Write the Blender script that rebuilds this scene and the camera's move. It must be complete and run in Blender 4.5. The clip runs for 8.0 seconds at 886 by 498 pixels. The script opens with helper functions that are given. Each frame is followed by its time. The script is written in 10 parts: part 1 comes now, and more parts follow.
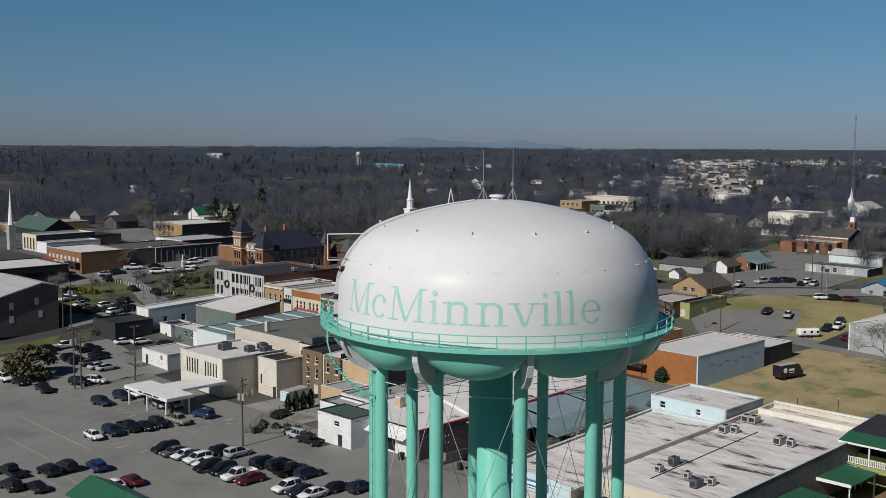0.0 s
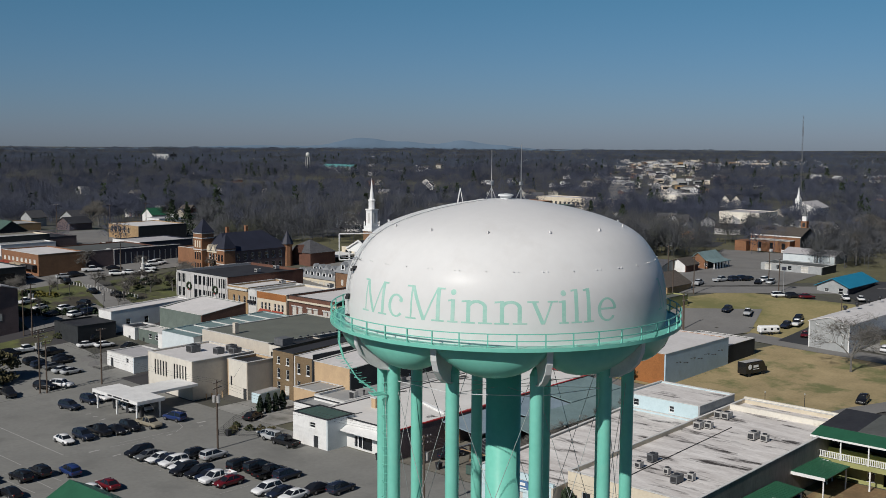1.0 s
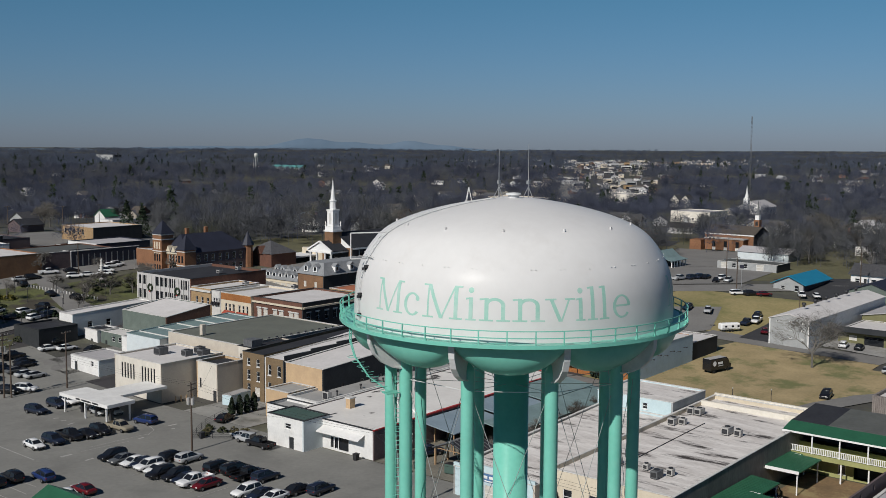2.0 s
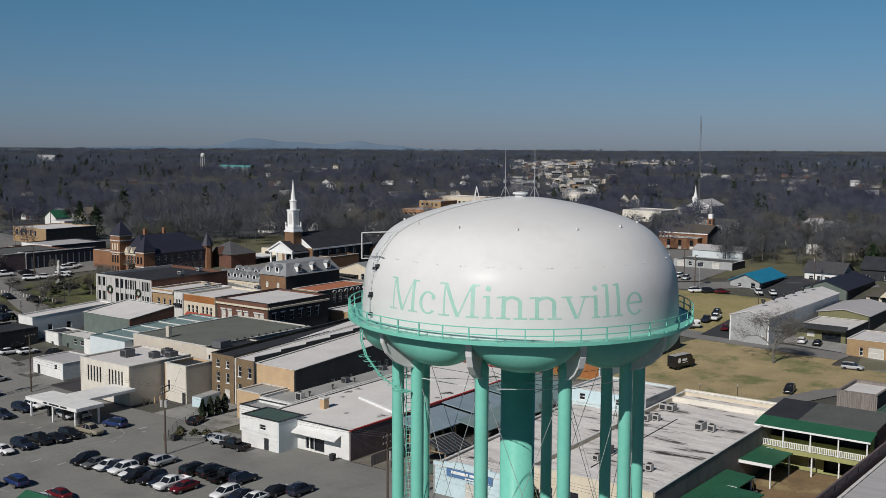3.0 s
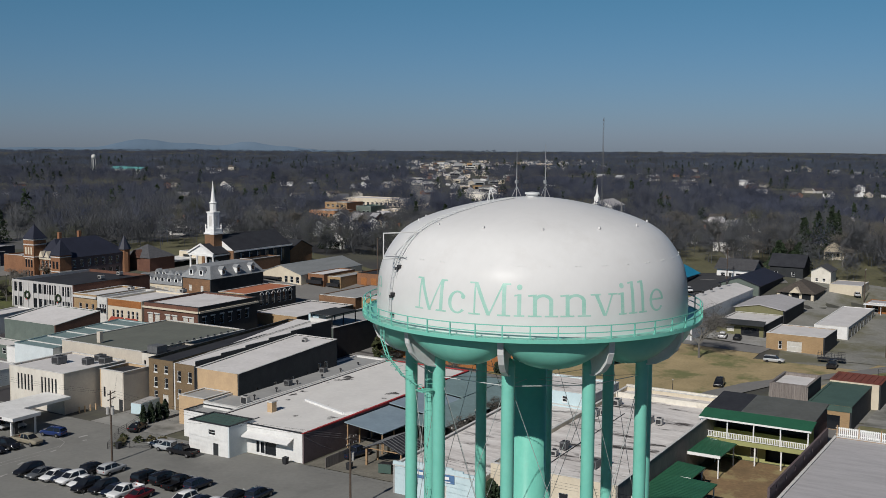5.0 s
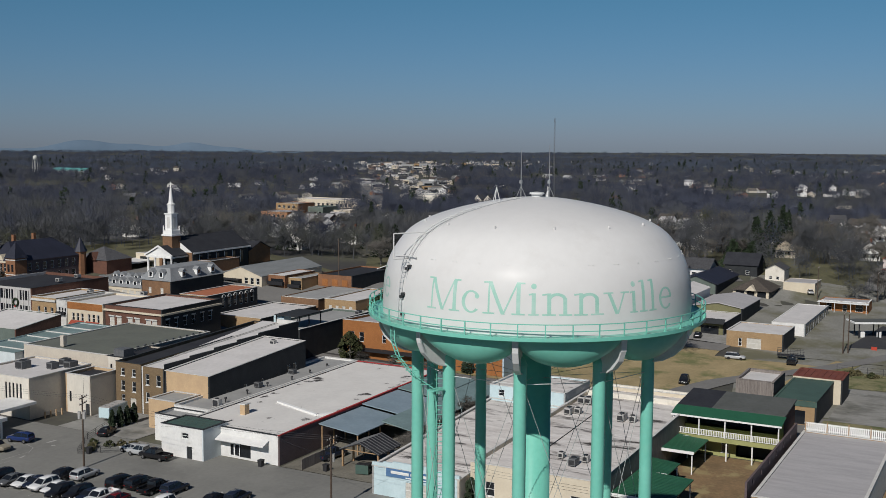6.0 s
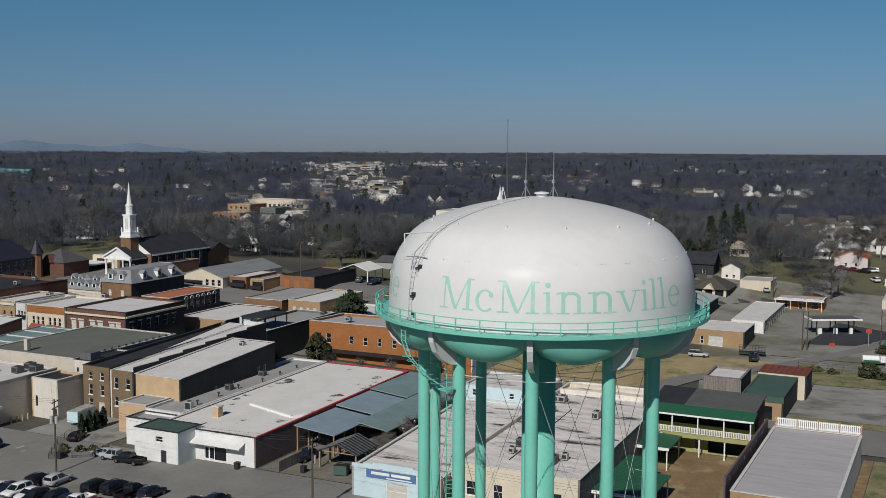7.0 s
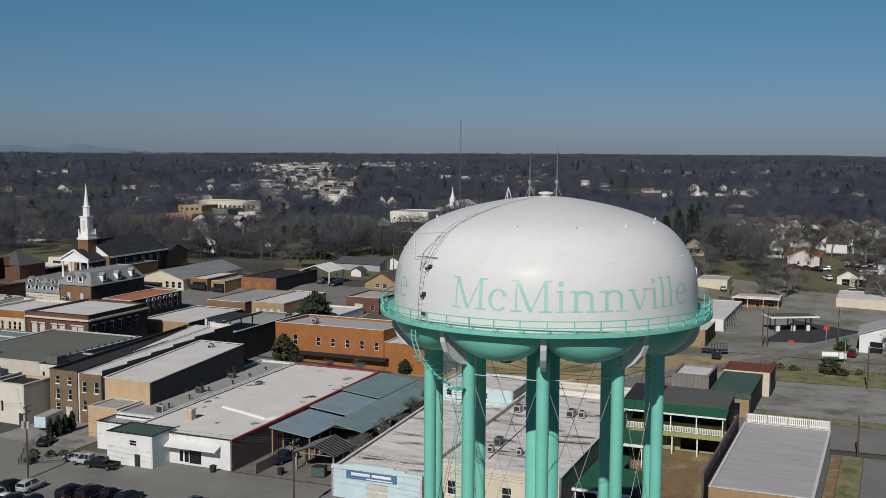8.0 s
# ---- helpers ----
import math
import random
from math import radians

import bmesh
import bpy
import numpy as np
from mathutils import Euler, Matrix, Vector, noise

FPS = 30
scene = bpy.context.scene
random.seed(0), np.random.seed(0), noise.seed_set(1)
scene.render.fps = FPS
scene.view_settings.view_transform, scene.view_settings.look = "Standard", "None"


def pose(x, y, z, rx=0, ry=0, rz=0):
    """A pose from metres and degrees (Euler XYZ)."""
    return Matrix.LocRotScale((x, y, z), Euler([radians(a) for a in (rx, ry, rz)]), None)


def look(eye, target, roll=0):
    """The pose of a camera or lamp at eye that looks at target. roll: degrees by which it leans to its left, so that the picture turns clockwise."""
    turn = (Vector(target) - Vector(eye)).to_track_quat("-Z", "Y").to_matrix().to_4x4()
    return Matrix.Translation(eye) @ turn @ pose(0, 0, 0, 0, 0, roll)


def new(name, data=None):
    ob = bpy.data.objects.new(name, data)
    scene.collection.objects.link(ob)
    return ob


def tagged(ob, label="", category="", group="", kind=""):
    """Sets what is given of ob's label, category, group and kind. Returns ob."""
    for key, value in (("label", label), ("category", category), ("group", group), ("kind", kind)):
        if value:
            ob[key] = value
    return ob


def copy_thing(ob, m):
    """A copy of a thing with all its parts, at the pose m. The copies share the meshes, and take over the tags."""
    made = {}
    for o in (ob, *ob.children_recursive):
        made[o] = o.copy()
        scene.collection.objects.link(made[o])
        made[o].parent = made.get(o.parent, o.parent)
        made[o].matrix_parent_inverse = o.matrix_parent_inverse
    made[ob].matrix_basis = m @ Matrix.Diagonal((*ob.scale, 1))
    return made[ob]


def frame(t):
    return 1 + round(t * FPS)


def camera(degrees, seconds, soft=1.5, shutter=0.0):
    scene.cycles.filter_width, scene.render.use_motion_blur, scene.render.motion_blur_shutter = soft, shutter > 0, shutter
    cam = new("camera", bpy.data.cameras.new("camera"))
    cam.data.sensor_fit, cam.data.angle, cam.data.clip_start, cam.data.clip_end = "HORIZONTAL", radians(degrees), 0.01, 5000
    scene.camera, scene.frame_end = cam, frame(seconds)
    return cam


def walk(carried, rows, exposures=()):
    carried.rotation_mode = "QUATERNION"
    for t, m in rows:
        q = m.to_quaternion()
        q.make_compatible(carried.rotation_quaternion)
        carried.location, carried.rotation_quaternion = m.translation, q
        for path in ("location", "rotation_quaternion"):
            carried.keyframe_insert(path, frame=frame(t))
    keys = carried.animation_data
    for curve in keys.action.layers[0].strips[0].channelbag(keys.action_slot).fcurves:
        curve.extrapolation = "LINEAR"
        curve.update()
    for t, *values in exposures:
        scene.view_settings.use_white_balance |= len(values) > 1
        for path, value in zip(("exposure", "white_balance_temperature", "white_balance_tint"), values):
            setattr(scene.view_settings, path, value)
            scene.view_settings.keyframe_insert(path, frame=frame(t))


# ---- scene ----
cam = camera(44.2, 8.0, soft=0.85)
METRES, EYE, TILT, LEAN, TURN = 37.0, 51.0, 0.0, 0.0, -44.6
ROWS = [
    (0.0, 0.0, 0.0, 0.0, 0.03, -6.12, -0.3),
    (0.5, -0.0622, -0.0046, -0.0007, -1.37, -6.11, -0.31),
    (1.0, -0.1241, -0.0078, -0.0024, -2.76, -6.07, -0.31),
    (1.5, -0.1864, -0.0094, -0.0042, -4.16, -6.04, -0.31),
    (3.0, -0.3749, -0.0068, -0.0063, -8.44, -6.02, -0.3),
    (3.5, -0.4374, -0.0026, -0.0054, -9.85, -6.01, -0.31),
    (4.0, -0.4987, 0.0037, -0.0054, -11.25, -5.98, -0.33),
    (4.5, -0.5602, 0.0113, -0.0064, -12.66, -5.96, -0.34),
    (6.0, -0.7464, 0.0443, -0.0083, -17.0, -5.89, -0.32),
    (6.5, -0.8072, 0.0591, -0.0089, -18.42, -5.87, -0.32),
    (7.0, -0.8672, 0.076, -0.0096, -19.83, -5.85, -0.32),
    (7.5, -0.9266, 0.0941, -0.0099, -21.24, -5.83, -0.32),
    (8.0, -0.986, 0.1129, -0.0109, -22.66, -5.8, -0.33),
]
walk(cam, [(t, pose(0, 0, EYE, TILT, LEAN, TURN) @ pose(METRES * x, METRES * y, METRES * z, 90 + pitch, roll, yaw)) for t, x, y, z, yaw, pitch, roll in ROWS], [(0.0, 0.02), (3.5, 0.0), (6.0, -0.06), (8.0, -0.09)])

# ---- sky and sun ----
world = bpy.data.worlds.new("sky")
scene.world = world
world.use_nodes = True
wn = world.node_tree.nodes
sky = wn.new("ShaderNodeTexSky")
sky.sky_type = "NISHITA"
sky.sun_disc = False
sky.sun_elevation = radians(37.5)
sky.sun_rotation = radians(266)
sky.altitude = 300
sky.air_density = 1.0
sky.dust_density = 0.6
sky.ozone_density = 2.0
# the haze layer's rim lies a little below eye level
place = wn.new("ShaderNodeTexCoord")
lower = wn.new("ShaderNodeVectorMath")
lower.operation = "ADD"
lower.inputs[1].default_value = (0, 0, 0.018)
world.node_tree.links.new(place.outputs["Generated"], lower.inputs[0])
world.node_tree.links.new(lower.outputs[0], sky.inputs["Vector"])
# clear winter air: grey-mauve haze at the rim, steel blue above it, a deep dark zenith
split = wn.new("ShaderNodeSeparateXYZ")
world.node_tree.links.new(place.outputs["Generated"], split.inputs[0])
clear = wn.new("ShaderNodeValToRGB")
clear.color_ramp.interpolation = "LINEAR"
for pos_, col_ in ((0.0, (0.390, 0.485, 0.775, 1)), (0.125, (0.300, 0.555, 0.705, 1)), (0.35, (0.16, 0.275, 0.40, 1))):
    e_ = clear.color_ramp.elements.new(pos_) if pos_ not in (0.0,) else clear.color_ramp.elements[0]
    e_.color = col_
clear.color_ramp.elements[-1].color = (0.15, 0.26, 0.385, 1)
world.node_tree.links.new(split.outputs[2], clear.inputs[0])
tint = wn.new("ShaderNodeMix")
tint.data_type, tint.blend_type = "RGBA", "MULTIPLY"
tint.inputs[0].default_value = 1.0
world.node_tree.links.new(clear.outputs[0], tint.inputs[7])
world.node_tree.links.new(sky.outputs[0], tint.inputs[6])
world.node_tree.links.new(tint.outputs[2], wn["Background"].inputs[0])
wn["Background"].inputs[1].default_value = 0.07

sun = new("sun", bpy.data.lights.new("sun", "SUN"))
sun.data.energy, sun.data.angle, sun.data.color = 3.9, radians(0.6), (1.0, 0.96, 0.905)
sun.matrix_world = look((-98, -6.9, 75.4), (0, 0, 0))

# ---- materials ----
MATS = {}


def mat(name, c1, c2=None, scale=0.6, rough=0.85, bump=0.25, metal=0.0, fine=6.0, stain=None, stretch=(1, 1, 1), stain_scale=0.12, cut=(0.5, 0.7), rand=0.0, spec=0.4):
    """Two-scale noise between two colours, with an optional stain colour in patches; places in world metres."""
    if name in MATS:
        return MATS[name]
    m = bpy.data.materials.new(name)
    m.use_nodes = True
    n, l = m.node_tree.nodes, m.node_tree.links
    b = n["Principled BSDF"]
    b.inputs["Roughness"].default_value, b.inputs["Metallic"].default_value = rough, metal
    b.inputs["Specular IOR Level"].default_value = spec
    c2 = c2 or tuple(v * 0.8 for v in c1)
    geo = n.new("ShaderNodeNewGeometry")
    mp = n.new("ShaderNodeMapping")
    mp.inputs["Scale"].default_value = stretch
    l.new(geo.outputs["Position"], mp.inputs[0])
    big, small = n.new("ShaderNodeTexNoise"), n.new("ShaderNodeTexNoise")
    big.inputs["Scale"].default_value, big.inputs["Detail"].default_value = scale, 5
    small.inputs["Scale"].default_value, small.inputs["Detail"].default_value = scale * fine, 4
    mixf = n.new("ShaderNodeMath")
    mixf.operation = "MULTIPLY_ADD"
    mixf.inputs[1].default_value = 0.4
    half = n.new("ShaderNodeMath")
    half.operation = "MULTIPLY"
    half.inputs[1].default_value = 0.6
    for t in (big, small):
        l.new(mp.outputs[0], t.inputs["Vector"])
    l.new(big.outputs[0], half.inputs[0])
    l.new(small.outputs[0], mixf.inputs[0])
    l.new(half.outputs[0], mixf.inputs[2])
    ramp = n.new("ShaderNodeValToRGB")
    ramp.color_ramp.elements[0].position, ramp.color_ramp.elements[1].position = 0.36, 0.64
    ramp.color_ramp.elements[0].color, ramp.color_ramp.elements[1].color = (*c2, 1), (*c1, 1)
    l.new(mixf.outputs[0], ramp.inputs[0])
    out = ramp.outputs[0]
    if stain:
        sn = n.new("ShaderNodeTexNoise")
        sn.inputs["Scale"].default_value, sn.inputs["Detail"].default_value, sn.inputs["Roughness"].default_value = stain_scale, 6, 0.65
        l.new(mp.outputs[0], sn.inputs["Vector"])
        sr = n.new("ShaderNodeValToRGB")
        sr.color_ramp.elements[0].position, sr.color_ramp.elements[1].position = cut
        l.new(sn.outputs[0], sr.inputs[0])
        mx = n.new("ShaderNodeMix")
        mx.data_type = "RGBA"
        l.new(sr.outputs[0], mx.inputs[0])
        l.new(out, mx.inputs[6])
        mx.inputs[7].default_value = (*stain, 1)
        out = mx.outputs[2]
    if rand:
        oi = n.new("ShaderNodeObjectInfo")
        hs = n.new("ShaderNodeHueSaturation")
        mr = n.new("ShaderNodeMapRange")
        mr.inputs[3].default_value, mr.inputs[4].default_value = 1 - rand, 1 + rand
        l.new(oi.outputs["Random"], mr.inputs[0])
        l.new(mr.outputs[0], hs.inputs["Value"])
        l.new(out, hs.inputs["Color"])
        out = hs.outputs[0]
    l.new(out, b.inputs["Base Color"])
    if bump:
        bp = n.new("ShaderNodeBump")
        bp.inputs["Strength"].default_value, bp.inputs["Distance"].default_value = bump, 0.05
        l.new(small.outputs[0], bp.inputs["Height"])
        l.new(bp.outputs[0], b.inputs["Normal"])
    MATS[name] = m
    return m


def brick_mat(name, c1, c2, mortar, scale=1.0, rough=0.9):
    m = mat(name, c1, c2, scale=0.25, rough=rough, bump=0.0)
    n, l = m.node_tree.nodes, m.node_tree.links
    geo = next(q for q in n if q.type == "NEW_GEOMETRY")
    sep, add, comb = n.new("ShaderNodeSeparateXYZ"), n.new("ShaderNodeMath"), n.new("ShaderNodeCombineXYZ")
    l.new(geo.outputs["Position"], sep.inputs[0])
    l.new(sep.outputs[0], add.inputs[0])
    l.new(sep.outputs[1], add.inputs[1])
    l.new(add.outputs[0], comb.inputs[0])
    l.new(sep.outputs[2], comb.inputs[1])
    br = n.new("ShaderNodeTexBrick")
    br.inputs["Scale"].default_value = 1.0
    br.inputs["Brick Width"].default_value, br.inputs["Row Height"].default_value = 0.24 * scale, 0.08 * scale
    br.inputs["Mortar Size"].default_value = 0.012 * scale
    br.inputs["Color1"].default_value, br.inputs["Color2"].default_value = (1, 1, 1, 1), (0.72, 0.72, 0.74, 1)
    br.inputs["Mortar"].default_value = (*mortar, 1)
    l.new(comb.outputs[0], br.inputs["Vector"])
    mx = n.new("ShaderNodeMix")
    mx.data_type, mx.blend_type = "RGBA", "MULTIPLY"
    mx.inputs[0].default_value = 1.0
    bs = n["Principled BSDF"]
    l.new(bs.inputs["Base Color"].links[0].from_socket, mx.inputs[6])
    l.new(br.outputs[0], mx.inputs[7])
    l.new(mx.outputs[2], bs.inputs["Base Color"])
    bp = n.new("ShaderNodeBump")
    bp.inputs["Strength"].default_value, bp.inputs["Distance"].default_value = 0.3, 0.02
    l.new(br.outputs["Fac"], bp.inputs["Height"])
    bp.invert = True
    l.new(bp.outputs[0], bs.inputs["Normal"])
    return m


M_TANK = mat("tank_white_paint", (0.665, 0.66, 0.65), (0.63, 0.625, 0.615), scale=0.25, rough=0.36, bump=0.006, stain=(0.60, 0.59, 0.575), stain_scale=0.35, cut=(0.55, 0.8), spec=0.12)
M_TEAL = mat("teal_green_paint", (0.195, 0.555, 0.45), (0.16, 0.50, 0.40), scale=0.4, rough=0.32, bump=0.02, spec=0.4, stain=(0.20, 0.50, 0.40), stain_scale=0.5, cut=(0.56, 0.8))
M_LETTER = mat("letter_green_paint", (0.37, 0.595, 0.515), (0.30, 0.545, 0.455), scale=0.8, rough=0.35, bump=0.0, stain=(0.46, 0.62, 0.56), stain_scale=0.9, cut=(0.5, 0.75))
M_STEELW = mat("bracket_pale_paint", (0.66, 0.67, 0.66), (0.56, 0.57, 0.57), scale=0.8, rough=0.45, bump=0.03)
M_ROD = mat("grey_painted_rod", (0.40, 0.42, 0.41), (0.28, 0.30, 0.29), scale=0.8, rough=0.5, bump=0)
M_METAL = mat("galvanised_steel", (0.42, 0.43, 0.44), (0.30, 0.31, 0.32), scale=2.0, rough=0.5, metal=0.6)
M_DARK = mat("dark_metal", (0.035, 0.036, 0.04), (0.02, 0.02, 0.022), scale=2.0, rough=0.6)
M_WHITE = mat("white_painted_wall", (0.74, 0.735, 0.715), (0.62, 0.615, 0.60), scale=0.5, rough=0.8, stain=(0.52, 0.50, 0.46), stain_scale=0.3, cut=(0.58, 0.82))
M_PINK = mat("pale_pink_wall", (0.62, 0.55, 0.53), (0.54, 0.47, 0.455), scale=0.5)
M_CREAMW = mat("cream_white_coping", (0.72, 0.68, 0.60), (0.62, 0.58, 0.50), scale=0.5, stain=(0.45, 0.41, 0.35), stain_scale=0.3, cut=(0.55, 0.8))
M_CREAM = mat("cream_stucco", (0.62, 0.55, 0.43), (0.55, 0.48, 0.37), scale=0.5)
M_BEIGE = mat("beige_panel", (0.55, 0.50, 0.42), (0.47, 0.42, 0.36), scale=0.5, stain=(0.36, 0.32, 0.27), stain_scale=0.25, cut=(0.58, 0.85))
M_BANK = mat("pale_bank_stucco", (0.64, 0.60, 0.53), (0.56, 0.525, 0.46), scale=0.5, stain=(0.42, 0.385, 0.33), stain_scale=0.22, cut=(0.56, 0.82), stretch=(1.4, 1.4, 0.5))
M_TAN = mat("tan_stucco", (0.52, 0.37, 0.22), (0.44, 0.31, 0.19), scale=0.5)
M_LBLUE = mat("light_blue_wall", (0.53, 0.65, 0.68), (0.45, 0.57, 0.60), scale=0.6)
# Pale blue paint; also tints white buildings' south walls as shade.
M_PBLUE = mat("pale_blue_and_shaded_white_wall", (0.60, 0.65, 0.66), (0.52, 0.57, 0.585), scale=0.6, stain=(0.42, 0.44, 0.44), stain_scale=0.3, cut=(0.56, 0.8))
M_BLOCKD = mat("weathered_dark_block", (0.23, 0.215, 0.19), (0.15, 0.14, 0.125), scale=0.6, stain=(0.09, 0.085, 0.078), stain_scale=0.3, cut=(0.5, 0.7), stretch=(1, 1, 0.4))
M_SKYB = mat("sky_blue_block_wall", (0.45, 0.58, 0.66), (0.39, 0.51, 0.58), scale=0.5, stain=(0.34, 0.42, 0.46), stain_scale=0.3, cut=(0.56, 0.8))
M_GREYB = mat("grey_block_wall", (0.36, 0.37, 0.37), (0.28, 0.29, 0.29), scale=0.7)
M_GGREEN = mat("grey_green_wall", (0.13, 0.16, 0.14), (0.10, 0.125, 0.11), scale=0.6)
M_OLIVED = mat("dull_olive_front", (0.17, 0.165, 0.085), (0.13, 0.125, 0.065), scale=0.6)
M_OLIVE = mat("olive_green_siding", (0.33, 0.335, 0.14), (0.28, 0.285, 0.118), scale=0.6)
# Charcoal of doors and trim; on south walls it stands in for shade.
M_CHAR = mat("charcoal_and_shaded_wall", (0.032, 0.035, 0.038), (0.02, 0.023, 0.026), scale=0.6)
M_MURAL = mat("pale_grey_facade", (0.49, 0.475, 0.465), (0.41, 0.40, 0.39), scale=0.6, stain=(0.36, 0.345, 0.33), stain_scale=0.3, cut=(0.56, 0.8))
M_WOODG = mat("weathered_wood", (0.26, 0.23, 0.21), (0.15, 0.13, 0.12), scale=1.2, stretch=(3, 3, 0.25))
M_WOODT = mat("tan_timber", (0.38, 0.25, 0.14), (0.28, 0.18, 0.10), scale=1.2, stretch=(2, 2, 0.4))
B_ORANGE = brick_mat("orange_brick", (0.40, 0.165, 0.055), (0.32, 0.13, 0.042), (0.8, 0.75, 0.7))
B_SCHOOL = brick_mat("pale_orange_brick", (0.44, 0.23, 0.12), (0.36, 0.185, 0.10), (0.85, 0.8, 0.75))
B_COURT = brick_mat("brown_orange_brick", (0.30, 0.15, 0.08), (0.22, 0.11, 0.06), (0.85, 0.8, 0.75))
B_RED = brick_mat("red_brick", (0.175, 0.085, 0.058), (0.12, 0.058, 0.043), (0.9, 0.85, 0.8))
B_BROWN = brick_mat("brown_brick", (0.27, 0.155, 0.085), (0.19, 0.11, 0.065), (0.85, 0.8, 0.75))
B_OLIVEB = brick_mat("olive_brown_brick", (0.23, 0.165, 0.095), (0.165, 0.118, 0.07), (0.85, 0.8, 0.75))
B_TAN = brick_mat("tan_brick", (0.42, 0.29, 0.16), (0.35, 0.24, 0.13), (0.85, 0.8, 0.75))
# Purple-brown brick; also stands in for shaded brick on two south walls.
B_PURP = brick_mat("purple_brown_and_shaded_brick", (0.155, 0.118, 0.120), (0.115, 0.088, 0.092), (0.9, 0.88, 0.86))
R_WHITE = mat("white_membrane_roof", (0.65, 0.625, 0.61), (0.55, 0.53, 0.515), scale=0.25, rough=0.75, bump=0.1, stain=(0.40, 0.38, 0.36), stain_scale=0.2, cut=(0.60, 0.85))
R_DIRTY = mat("stained_white_roof", (0.72, 0.69, 0.66), (0.50, 0.465, 0.44), scale=0.35, rough=0.85, bump=0.15, stain=(0.05, 0.043, 0.04), stain_scale=0.26, cut=(0.55, 0.66), stretch=(1.9, 0.42, 1))
R_STORE = mat("patched_white_roof", (0.70, 0.68, 0.645), (0.62, 0.60, 0.57), scale=0.22, rough=0.75, bump=0.1, stain=(0.05, 0.045, 0.042), stain_scale=0.2, cut=(0.61, 0.66))
R_GREY = mat("grey_roof_coating", (0.34, 0.34, 0.33), (0.28, 0.28, 0.275), scale=0.2, bump=0.1, stain=(0.20, 0.19, 0.18), stain_scale=0.15, cut=(0.58, 0.8))
R_GGREY = mat("green_grey_roll_roof", (0.145, 0.155, 0.13), (0.115, 0.122, 0.105), scale=0.2, bump=0.1)
R_LGREY = mat("pale_grey_roof", (0.43, 0.415, 0.42), (0.345, 0.335, 0.34), scale=0.5, bump=0.1, stretch=(2.2, 0.3, 1))
R_BLACK = mat("black_roof", (0.030, 0.032, 0.038), (0.018, 0.019, 0.025), scale=0.3, bump=0.1)
R_GTAR = mat("grey_tar_roof", (0.10, 0.105, 0.10), (0.075, 0.08, 0.075), scale=0.25, bump=0.1)
R_BROWNS = mat("brown_shingle", (0.10, 0.085, 0.07), (0.06, 0.05, 0.043), scale=1.5, bump=0.3, rand=0.2)
R_GREYS = mat("grey_shingle", (0.085, 0.085, 0.09), (0.05, 0.05, 0.055), scale=1.5, bump=0.3, rand=0.25)
R_SLATE = mat("grey_slate", (0.26, 0.27, 0.28), (0.19, 0.20, 0.21), scale=1.2, bump=0.3)
R_GREEN = mat("green_metal_roof", (0.026, 0.115, 0.062), (0.02, 0.09, 0.048), scale=0.4, rough=0.5, bump=0.05)
R_DGREEN = mat("dark_green_roof", (0.065, 0.115, 0.095), (0.05, 0.088, 0.074), scale=0.3, rough=0.7, bump=0.1)
R_TEALG = mat("grey_teal_metal_roof", (0.20, 0.28, 0.28), (0.15, 0.21, 0.21), scale=0.3, rough=0.55, bump=0.1)
R_SEAM = mat("blue_grey_metal_roof", (0.25, 0.32, 0.37), (0.20, 0.26, 0.30), scale=0.3, rough=0.5, bump=0.1)
R_SEAMG = mat("grey_ribbed_roof", (0.25, 0.26, 0.26), (0.19, 0.20, 0.20), scale=0.3, rough=0.6, bump=0.1, stretch=(0.3, 2, 1))
R_BLUE = mat("blue_metal_roof", (0.018, 0.215, 0.35), (0.015, 0.18, 0.30), scale=0.4, rough=0.5, bump=0.05)
R_NAVY = mat("dark_navy_roof", (0.025, 0.028, 0.045), (0.018, 0.02, 0.032), scale=0.3, rough=0.6)
R_TEALF = mat("far_teal_roof", (0.10, 0.30, 0.30), (0.085, 0.26, 0.26), scale=0.3, rough=0.6, bump=0)
R_RUST = mat("rusty_red_roof", (0.20, 0.06, 0.04), (0.13, 0.04, 0.03), scale=0.6)
R_ORANGE = mat("orange_roof", (0.42, 0.15, 0.075), (0.34, 0.12, 0.06), scale=0.5)
M_REDTRIM = mat("red_trim", (0.42, 0.04, 0.04), (0.33, 0.03, 0.03), scale=1.0, bump=0)
M_COPING = mat("pale_coping", (0.62, 0.61, 0.58), (0.5, 0.49, 0.47), scale=1.0)
M_AWN = mat("dark_awning", (0.02, 0.021, 0.025), (0.014, 0.014, 0.017), scale=1.0)
M_AWNR = mat("red_awning", (0.30, 0.06, 0.035), (0.24, 0.045, 0.028), scale=1.0)
M_AWNT = mat("tan_awning", (0.42, 0.34, 0.24), (0.35, 0.28, 0.2), scale=1.0)
M_TRIMW = mat("white_trim", (0.78, 0.78, 0.76), (0.7, 0.7, 0.69), scale=1.0, bump=0)
M_AC = mat("grey_unit_metal", (0.14, 0.145, 0.15), (0.09, 0.092, 0.097), scale=2.0, rough=0.6)
M_ACL = mat("pale_unit_metal", (0.42, 0.41, 0.39), (0.34, 0.33, 0.32), scale=2.0, rough=0.6)
M_GLASS = mat("dark_window_glass", (0.015, 0.018, 0.022), (0.01, 0.012, 0.016), scale=0.4, rough=0.12, bump=0, spec=0.6)
M_BLIND = mat("pale_window_blind", (0.55, 0.53, 0.48), (0.45, 0.43, 0.39), scale=1.5, bump=0)
